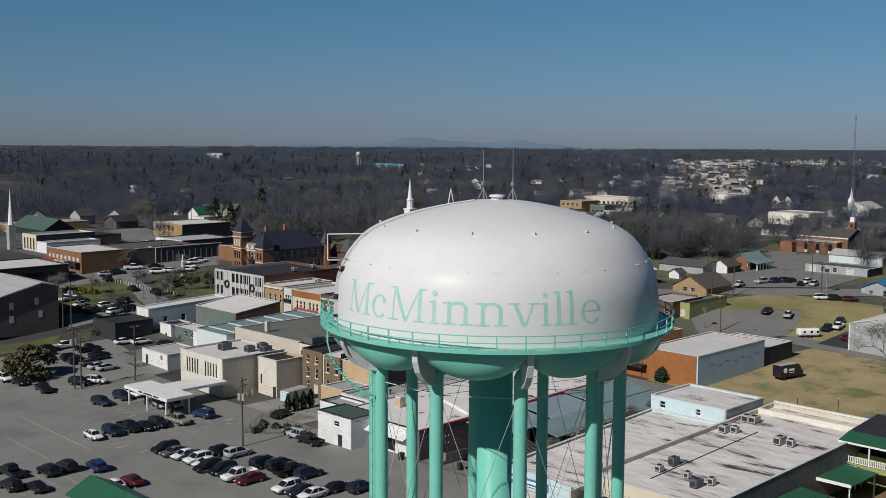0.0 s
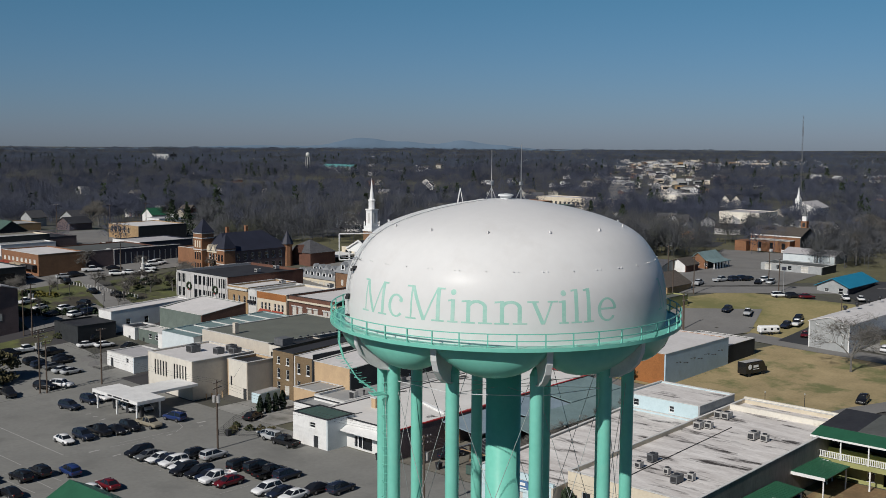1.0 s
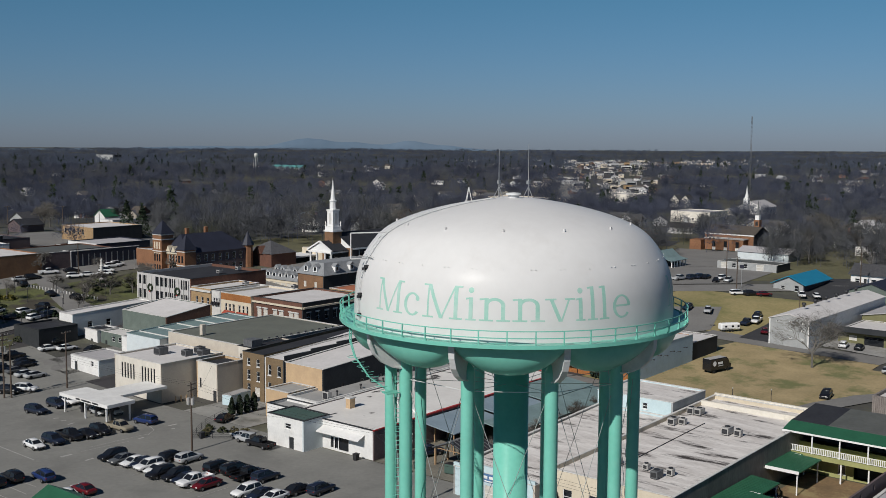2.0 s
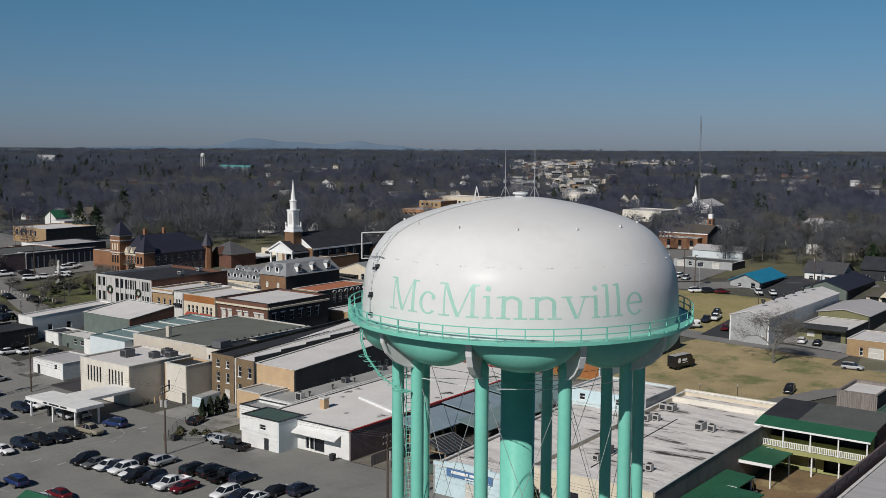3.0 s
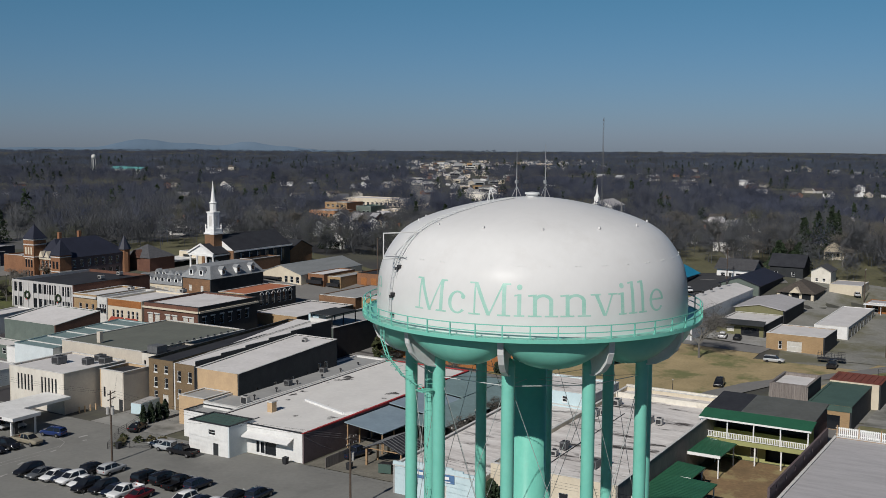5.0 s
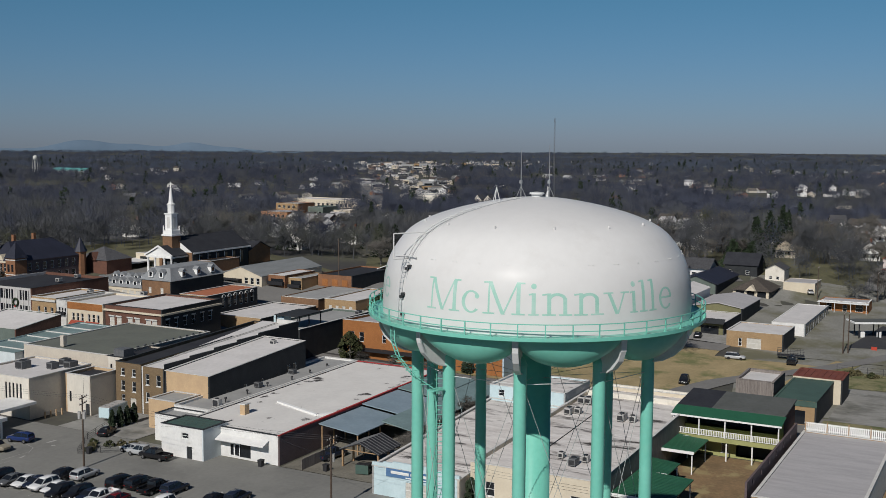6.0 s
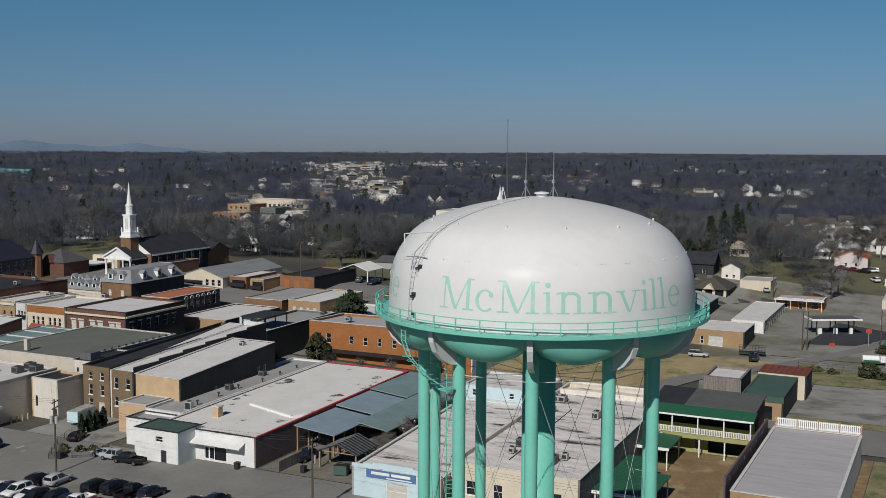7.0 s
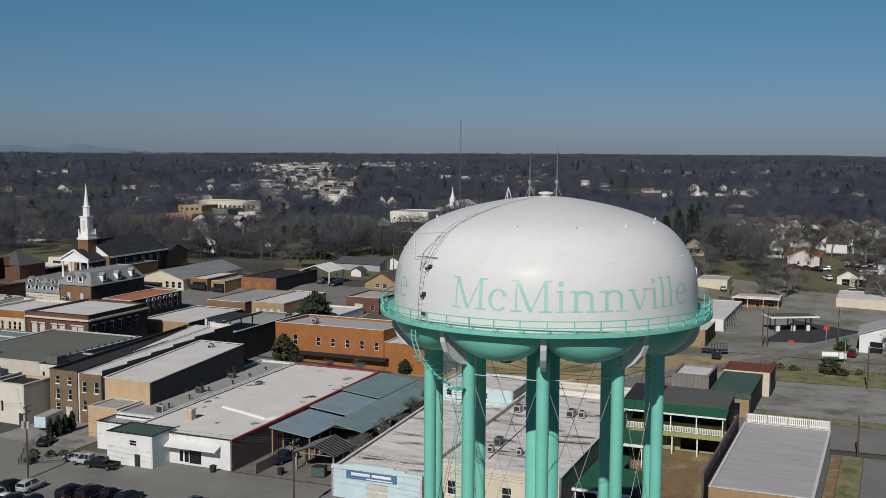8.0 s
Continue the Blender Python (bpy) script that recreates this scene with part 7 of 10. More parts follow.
part("eave_trim", lbox(cbr, 388.3, 388.58, 180.6, 201, 12.3, 12.75), M_TRIMW, cbr)
for k in range(3):
    y = 184.8 + 4.8 * k
    part("arched_window", lbox(cbr, 384.1, 384.195, y, y + 1.3, 8.0, 10.2), M_GLASS, cbr)
    part("white_panel", lbox(cbr, 384.1, 384.195, y, y + 1.3, 6.0, 7.8), M_TRIMW, cbr)
part("hedge", lbox(cbr, 383.0, 384.0, 183, 198, 5.6, 6.7), M_EVER, cbr)
gable("white_hall", "long white hall with grey roof behind the parking lot", 362, 372, 156, 175, 9.4, 10.8, "y", wall=M_PBLUE, walls={"S": M_GREYB}, roof=R_LGREY, category="hall")
patch("parking_lot", ((372, 236), (384, 214), (408, 222), (396, 244)), M_NEWASPH, "dark fresh asphalt lot before the low brick store", "parking lot", lift=0.2)
st2 = empty("brick_steeple", 400, 184.4, 6.3, "brick church tower with slim pale spire", "steeple")
part("tower", bbox(-1.1, 1.1, -1.1, 1.1, 0, 11.6), B_COURT, st2)
part("belfry_opening", bbox(-1.14, -1.102, -0.5, 0.5, 9.4, 11.0), M_CHAR, st2)
part("lantern", bbox(-0.85, 0.85, -0.85, 0.85, 11.6, 13.4), M_TRIMW, st2)
bm = bmesh.new()
revolve(bm, [(0.8, 13.4), (0.35, 16.0), (0.0, 20)], n=8)
part("spire", bm, M_AC, st2)
building("long_brick_store", "long low orange brick store with flat roof", 414, 424, 240, 256, ground_z(418, 248) + 3.6, wall=B_ORANGE, roof=R_GREY, para=0.2)
# Grey store; the south wall's shade is painted charcoal.
building("long_low_store", "white low store with dark roof along the church lot", 331.5, 342, 147.2, 168.2, 9.0, wall=M_GREYB, walls={"S": M_CHAR}, roof=R_GTAR, para=0.15, openings={"W": [(1.0, 3.4, 0.6, 2.6, "blind"), (5.0, 6.4, 1.0, 2.4), (9.0, 10.4, 1.0, 2.4), (13.5, 16.0, 0.6, 2.6, "blind")]})
building("pale_hall", "pale pink brick hall with flat roof", 548, 570, 277, 301, ground_z(556, 290) + 7.0, wall=M_CREAMW, roof=R_LGREY, para=0.3, openings={"W": row_of(2, 5, 1.2, 2.4, 3, 4.4)})
building("white_hall", "white low hall beside the woods", 748, 772, 438, 474, ground_z(760, 455) + 7.5, wall=M_CREAMW, roof=R_WHITE, para=0.3, openings={"W": row_of(2.0, 6, 2.4, 3.0, 2.0, 4.0)})
gable("white_church", "white church with pale roof among the trees", 690, 712, 308, 326, ground_z(700, 317) + 5, ground_z(700, 317) + 9, "x", wall=M_WHITE, roof=R_LGREY, category="church")
for y_, m_ in ((384, M_CREAMW), (393, M_CREAMW)):
    gable("gabled_house", "tall pale yellow gabled house among bare trees", 733, 741, y_, y_ + 7, ground_z(737, y_) + 5.5, ground_z(737, y_) + 9, "x", wall=m_, roof=R_GREYS)
sp3 = empty("white_steeple", 688, 319, -3, "slim white church steeple among the trees", "steeple")
part("tower", bbox(-1.6, 1.6, -1.6, 1.6, 0, 12), M_TRIMW, sp3)
bm = bmesh.new()
revolve(bm, [(1.5, 12), (0.7, 15), (0.0, 20.5)], n=8)
part("spire", bm, M_TRIMW, sp3)

# filling station and the right-hand blocks
building("filling_station_shop", "white filling station shop with wide flat roof", 266.5, 302, 69.6, 78, 3.7, 0, wall=M_WHITE, walls={"S": M_GREYB}, roof=R_WHITE, para=0.12, openings={"S": [(1.2 + 3.8 * i, 4.6 + 3.8 * i, 0.7, 3.0, "slot") for i in range(9)]})
pc = empty("pump_canopy", 275.6, 53.8, 0.2, "slim flat white fuel pump canopy on dark posts", "canopy", rz=28.6)
part("canopy_roof", bevelled(-3.0, 3.0, -6.6, 6.6, 4.0, 4.45, 0.05), M_TRIMW, pc)
part("roof_deck", bbox(-2.7, 2.7, -6.3, 6.3, 4.454, 4.5), R_GTAR, pc)
for x in (-1.6, 1.6):
    for y in (-4.9, 0, 4.9):
        part("post", bbox(x - 0.12, x + 0.12, y - 0.12, y + 0.12, 0, 4.0), M_DARK, pc)
for y in (-5.0, -0.8, 3.4):
    part("fuel_pump", bevelled(-0.4, 0.4, y - 0.5, y + 0.5, 0, 1.6, 0.06), M_TRIMW, pc)
patch("parking_lot", ((258, 58.5), (261, 47), (283, 36), (292, 54)), M_NEWASPH, "dark wet-looking asphalt under the pump canopy", "parking lot", lift=0.22)
orsh = building("orange_shop", "small orange shop with white flat roof", 308.3, 316, 59.8, 73, 4.3, wall=B_ORANGE, roof=R_LGREY, para=0.15, coping=M_TRIMW, openings={"W": [(1.5, 3, 0.8, 2.8), (6, 7.2, 0.4, 2.6), (9.5, 11.5, 0.8, 2.8)]})
part("porch_roof", bbox(-6.6, -3.9, -6.9, 6.9, 3.3, 3.5), M_TRIMW, orsh, "thin white porch roof along the shop front")
for y in (-6.4, -2.2, 2.2, 6.4):
    part("porch_post", bbox(-6.4, -6.26, y - 0.07, y + 0.07, -0.2, 3.3), M_TRIMW, orsh)
building("yellow_shed", "pale yellow metal shed by the road", 326.8, 338, 77.6, 87, 6.5, wall=M_CREAM, roof=R_LGREY, para=0.1)
building("pale_warehouse", "long low pale warehouse with white roof", 321, 340, 12, 44.8, 3.7, wall=M_CREAM, roof=R_WHITE, para=0.15)
gable("orange_roof_house", "pale pink house with bright orange metal roof", 386, 398, 54, 65, 9.2, 11.4, "x", wall=M_PINK, roof=R_ORANGE, openings={"W": [(3.0, 4.0, 1.2, 2.4), (6.4, 7.4, 1.2, 2.4)]})
gable("tan_garage", "cream garage with brown shingle roof", 362, 371, 40, 46.8, 5.4, 7.5, "x", wall=M_CREAMW, roof=R_BROWNS, category="garage", openings={"W": [(1.2, 3.8, 0.4, 2.9), (5.4, 8.0, 0.4, 2.9)]})
gable("white_garage_shop", "white garage with grey roof beside the road", 253, 266, 22, 36, 4.6, 7.0, "x", wall=M_WHITE, roof=R_LGREY, category="garage", openings={"W": [(2, 5, 0.4, 3.2), (7, 10, 0.4, 3.2)]})
gable("dark_house", "house with dark shingle roof under bare trees", 240, 249, 8, 20, 3.4, 5.6, "x", wall=M_GREYB, roof=R_BROWNS)

# left edge blocks
FRINGE = []
ml = empty("brick_mill", 103, 262, 2.6, "tall purple-brown brick mill with pale metal roof", "mill")
bm = bmesh.new()
prism(bm, [(-18, 0), (14, 0), (14, 11.0), (10, 11.9), (-18, 5.0)], 1, -11, -10.7)
part("end_wall", bm, B_PURP, ml)
part("side_wall", bbox(13.7, 14, -10.69, 12, 0, 11.0), B_PURP, ml)
part("side_wall", bbox(-18, -17.7, -10.69, 12, 0, 5.0), B_PURP, ml)
bm = bmesh.new()
prism(bm, [(-18.5, 5.0), (10, 12.0), (10, 12.3), (-18.5, 5.25)], 1, -11.4, 12.3)
part("roof", bm, R_LGREY, ml)
bm = bmesh.new()
prism(bm, [(10.02, 12.0), (14.4, 11.0), (14.4, 11.2), (10.02, 12.3)], 1, -11.4, 12.3)
part("roof", bm, R_LGREY, ml)
for x, z in ((2.5, 3.2), (9.5, 3.8), (2.5, 6.4), (8.6, 7.0)):
    part("window", bbox(x - 0.5, x + 0.5, -11.05, -11.005, z, z + 1.7), M_BLIND, ml)
building("glass_office", "low dark office with white flat roof", 98, 139, 291, 312, 13.6, 6.6, wall=M_CHAR, roof=R_WHITE, para=0.3, openings={"S": [(2, 38, 3.4, 5.4, "slot")]})
# South wall takes another brick, shade being put into its colour.
la2 = building("red_brick_row", "orange-red brick shop row with striped awnings", 145.5, 160, 296.4, 319, 15.8, 9.6, wall=B_COURT, walls={"S": B_BROWN}, roof=R_WHITE, para=0.3, openings={"W": row_of(1.0, 8, 1.4, 1.2, 3.4, 4.6, "blind")})
for k, m_ in enumerate((M_AWN, M_AWN, M_AWNT, M_AWNT, M_AWNR, M_AWNR)):
    part("awning", lbox(la2, 144, 145.48, 297.2 + 3.6 * k, 300.4 + 3.6 * k, 11.6, 12.7), m_, la2)
# Purple brick on the south wall paints the red brick's shade.
building("brick_block", "dark brick block with tar roof behind the shop row", 160.2, 186, 298.4, 318, 15.4, 9.8, wall=B_RED, walls={"S": B_PURP}, roof=R_GTAR, para=0.3)
# Cream front, with shade put into the charcoal south wall.
building("pilaster_building", "pale old bank front with tall pilasters", 155.5, 176, 348, 359, 16.5, 10.4, wall=M_CREAM, walls={"S": M_CHAR}, roof=R_GREY, para=0.5, openings={"W": row_of(1.0, 4, 1.0, 1.3, 1.2, 5, "slot")})
building("white_store", "small white store front", 155.3, 174, 340.2, 347.6, 14.6, 10.4, wall=M_WHITE, roof=R_GREY, para=0.3)
building("navy_store", "navy store with vertical white strips", 170.5, 194, 297.8, 303, 15.3, 10, wall=R_NAVY, walls={"W": M_GREYB}, roof=R_GGREY, para=0.3, openings={"S": [(1.5 + 2.0 * i, 1.9 + 2.0 * i, 0.9, 4.2, "blind") for i in range(11)]})
building("navy_store", "navy brick store with stepped white parapet", 186.3, 206, 309, 326, 15.6, 10, wall=R_NAVY, walls={"W": M_WHITE}, roof=R_LGREY, para=0.3)
# Tan brick, with the south wall's shade painted charcoal.
building("long_pale_building", "long pale brick two-storey building with white roof among trees", 213.4, 234, 353.5, 374.5, 16.4, 10.5, wall=B_TAN, walls={"S": M_CHAR}, roof=R_WHITE, para=0.3, openings={"W": row_of(1.5, 5, 1.3, 1.6, 3, 5)})
building("low_store", "low dark-roofed store by the wide street", 190, 209, 326.5, 340, 13.2, 10.3, wall=B_RED, roof=R_GGREY, para=0.3)
building("dark_roof_hall", "broad dark brick hall with black flat roof", 166, 189, 354, 380, 14.6, 10.0, wall=B_PURP, roof=R_BLACK, para=0.3, coping=M_CHAR, openings={"W": row_of(2.0, 5, 1.6, 2.6, 1.6, 3.4)})
for x_, y_, k_, rz_ in ((238, 446, 4, 20), (226, 458, 4, 10), (210, 468, 4, 60)):
    FRINGE.append((k_, x_, y_, rz_))
gable("green_roof_hall", "hall with wide green metal roof", 180, 192, 396, 424, 13.4, 17.2, "y", 9.5, wall=M_CHAR, roof=R_DGREEN, category="hall")
sp4 = empty("white_steeple", 152.6, 361, 10.8, "slim white church steeple beside a green-roofed hall", "steeple")
part("tower", bbox(-1.1, 1.1, -1.1, 1.1, 0, 8.5), M_GREYB, sp4)
bm = bmesh.new()
revolve(bm, [(1.0, 8.5), (0.6, 13), (0.0, 20.6)], n=8)
part("spire", bm, M_TRIMW, sp4)
gable("green_roof_house", "white house with green metal roof", 264.6, 272, 425, 433, 14.0, 16.7, "x", 9.0, wall=M_WHITE, roof=R_GREEN)
gable("dark_house", "dark gabled house with white door", 219, 229, 414, 424, 13.4, 15.6, "x", 9.8, wall=B_PURP, roof=R_BLACK)
building("low_store", "pale store with flat roof on the hill street", 180, 214, 428, 444, 13.4, 9.4, wall=B_TAN, roof=R_GREY, para=0.2)
building("white_store", "white box store beside parked cars", 252, 264, 400, 410, 14.4, 9.6, wall=M_WHITE, roof=R_LGREY, para=0.2)

SZ = ground_z(520, 420)
building("orange_school", "orange brick school wing on a grass rise", 506, 524, 409, 428.5, SZ + 4.4, wall=B_SCHOOL, roof=R_LGREY, para=0.3, openings={"W": row_of(1.5, 5, 1.8, 1.6, 1.6, 3.2)})
building("tan_school", "two-storey tan and orange school block", 560, 578, 440, 458, ground_z(570, 455) + 7.5, wall=B_SCHOOL, walls={"W": B_TAN}, roof=R_GREY, para=0.4, openings={"W": row_of(1.4, 4, 2.0, 1.8, 1.8, 3.6) + row_of(1.4, 4, 2.0, 1.8, 5.0, 6.6)})
building("green_school", "green-grey school hall with flat roof", 548, 566, 412.5, 424, ground_z(560, 410) + 6.0, wall=M_GGREEN, roof=R_DGREEN, para=0.3, openings={"W": row_of(1.0, 3, 2.0, 1.4, 1.6, 3.6)})
building("white_school", "long white low school wing", 664, 684, 462, 520, ground_z(675, 490) + 6.2, wall=M_CREAM, roof=R_WHITE, para=0.3, openings={"W": row_of(1.5, 13, 2.2, 1.9, 1.6, 3.8)})
patch("street", ((189, 344), (208, 342), (230, 410), (211, 412)), M_ROAD, "pale street climbing behind the shop row", "street", lift=0.16)
patch("school_lawn", ((430, 360), (470, 345), (548, 392), (500, 440)), M_GRASS, "sunlit green and tan school lawn", "lawn", lift=0.25)

# rooftop units
def rooftop_unit(x, y, z, w=1.6, d=1.6, h=1.2, pale=False, label=""):
    u = empty("rooftop_unit", x, y, z, label or ("pale" if pale else "grey") + " boxy air conditioner on the flat roof", "air conditioner", "rooftop units")
    m_ = M_ACL if pale else M_AC
    part("casing", bevelled(-w / 2, w / 2, -d / 2, d / 2, 0.08, h), m_, u)
    part("curb", bbox(-w / 2 + 0.1, w / 2 - 0.1, -d / 2 + 0.1, d / 2 - 0.1, -0.03, 0.08), M_DARK, u)
    bm = bmesh.new()
    revolve(bm, [(min(w, d) * 0.36, h), (min(w, d) * 0.36, h + 0.1), (0, h + 0.1)], n=14)
    part("fan_guard", bm, M_DARK, u)
    part("louvre", bbox(-w / 2 - 0.02, -w / 2 - 0.002, -d / 2 + 0.15, d / 2 - 0.15, 0.25, h - 0.2), M_DARK, u)
    return u


for x, y, w, d, h in ((120.5, 184.5, 2.2, 1.9, 1.5), (123.0, 179.5, 1.8, 1.5, 1.2), (125.4, 177.4, 2.0, 1.7, 1.2), (126.6, 180.2, 1.8, 1.5, 1.2)):
    rooftop_unit(x, y, 7.26, w, d, h)
for x, y, w, d, h, pale in ((143.9, 84.8, 2.6, 1.3, 1.2, 1), (144.6, 83.6, 1.2, 1.2, 1.1, 1), (150.8, 85.3, 1.4, 1.3, 1.3, 1), (151.4, 84.2, 2.2, 1.3, 1.2, 1), (144.0, 75.9, 2.6, 1.3, 1.3, 1), (143.9, 74.1, 1.2, 1.2, 1.2, 1), (125.1, 81.5, 1.9, 1.1, 1.3, 0), (121.5, 81.4, 1.3, 1.0, 1.0, 1), (121.7, 77.1, 1.1, 0.9, 1.0, 1), (119.6, 74.4, 2.2, 1.2, 1.2, 0), (121.6, 73.4, 1.1, 1.0, 1.1, 1)):
    rooftop_unit(x, y, 5.43 + (x - 112.7) / 49.5, w * 0.8, d * 0.9, h * 0.9, bool(pale))
for x, y in ((150, 144.4), (138, 143.3)):
    rooftop_unit(x, y, 4.85, 1.2, 1.2, 1.0)
rooftop_unit(152, 150.5, 9.75, 1.0, 1.0, 0.9, True)
rooftop_unit(123.5, 140.8, 4.6, 1.0, 1.4, 1.5, True)
for x, y in ((196, 180.5), (203, 163.5), (222, 165), (192, 150), (176, 225), (182, 213), (186, 240), (178, 238)):
    top = {196: 6.4, 203: 7.5, 222: 5.4, 192: 8.8, 200: 8.8, 206: 8.8, 176: 11.5, 182: 11.2, 186: 13.3, 190: 13.3, 195: 13.3, 178: 13.3}[x]
    if x != 196:
        rooftop_unit(x, y, top, 1.4, 1.2, 0.9, x % 2 == 0)

# green-roofed building at the near edge of the lot
gable("green_roof_store", "low store with bright green metal gable roof at the lot edge", 61.0, 67.2, 108, 129.4, 4.9, 6.4, "y", wall=M_OLIVE, roof=R_GREEN, over=0.4, category="building")


# ---- vehicles ----
# body stations (x, half width, sill, deck), cabin stations (x, half width at foot, foot, half width at head, head), wheel base / 2
CAR_SHAPES = {
    "sedan": ([(-2.36, 0.66, 0.42, 0.78), (-2.26, 0.82, 0.34, 0.92), (-1.6, 0.90, 0.28, 0.97), (-0.4, 0.91, 0.25, 0.95), (0.9, 0.91, 0.26, 0.93), (1.7, 0.89, 0.28, 0.84), (2.18, 0.80, 0.32, 0.71), (2.36, 0.60, 0.42, 0.58)],
              [(-1.86, 0.74, 0.95, 0.70, 0.97), (-1.05, 0.80, 0.93, 0.58, 1.38), (-0.35, 0.81, 0.93, 0.59, 1.44), (0.28, 0.81, 0.92, 0.58, 1.40), (1.14, 0.78, 0.91, 0.72, 0.93)], 1.40),
    "suv": ([(-2.30, 0.76, 0.48, 0.96), (-2.22, 0.88, 0.38, 1.06), (-1.4, 0.94, 0.33, 1.06), (-0.2, 0.95, 0.30, 1.05), (1.0, 0.95, 0.31, 1.04), (1.75, 0.92, 0.33, 0.98), (2.16, 0.84, 0.38, 0.86), (2.32, 0.66, 0.46, 0.70)],
            [(-2.24, 0.80, 1.04, 0.76, 1.08), (-1.96, 0.84, 1.04, 0.64, 1.58), (-1.0, 0.85, 1.04, 0.66, 1.68), (0.25, 0.85, 1.03, 0.65, 1.64), (1.12, 0.82, 1.02, 0.76, 1.05)], 1.38),
    "pickup": ([(-0.80, 0.96, 0.42, 1.10), (-0.2, 0.98, 0.36, 1.10), (1.2, 0.98, 0.36, 1.10), (2.2, 0.95, 0.38, 1.06), (2.66, 0.88, 0.42, 0.98), (2.84, 0.76, 0.50, 0.80)],
               [(-0.78, 0.86, 1.09, 0.72, 1.12), (-0.64, 0.86, 1.09, 0.68, 1.74), (0.0, 0.87, 1.09, 0.69, 1.80), (0.72, 0.87, 1.08, 0.68, 1.76), (1.50, 0.84, 1.07, 0.78, 1.10)], 1.75),
    "van": ([(-2.55, 0.84, 0.44, 1.02), (-2.48, 0.94, 0.36, 1.12), (-1.2, 0.98, 0.30, 1.10), (0.6, 0.98, 0.30, 1.08), (1.6, 0.95, 0.32, 1.02), (2.3, 0.86, 0.38, 0.86), (2.52, 0.66, 0.48, 0.70)],
            [(-2.50, 0.86, 1.10, 0.80, 1.14), (-2.30, 0.90, 1.10, 0.72, 1.68), (-1.0, 0.91, 1.08, 0.73, 1.78), (0.55, 0.90, 1.06, 0.71, 1.72), (1.70, 0.86, 1.03, 0.80, 1.06)], 1.55),
}
CAR_SEEN = {}


def tapered(bm, x0, x1, hw0, z0, X0, X1, hw1, z1):
    v = [bm.verts.new(p) for p in ((x0, -hw0, z0), (x1, -hw0, z0), (x1, hw0, z0), (x0, hw0, z0), (X0, -hw1, z1), (X1, -hw1, z1), (X1, hw1, z1), (X0, hw1, z1))]
    for q in ((3, 2, 1, 0), (4, 5, 6, 7), (0, 1, 5, 4), (1, 2, 6, 5), (2, 3, 7, 6), (3, 0, 4, 7)):
        bm.faces.new([v[i] for i in q])


def loft(bm, rings):
    vs = [[bm.verts.new(p) for p in r] for r in rings]
    n = len(rings[0])
    fs = [bm.faces.new((a[i], a[(i + 1) % n], b[(i + 1) % n], b[i])) for a, b in zip(vs, vs[1:]) for i in range(n)]
    fs += [bm.faces.new(vs[0]), bm.faces.new(vs[-1][::-1])]
    bmesh.ops.recalc_face_normals(bm, faces=fs)


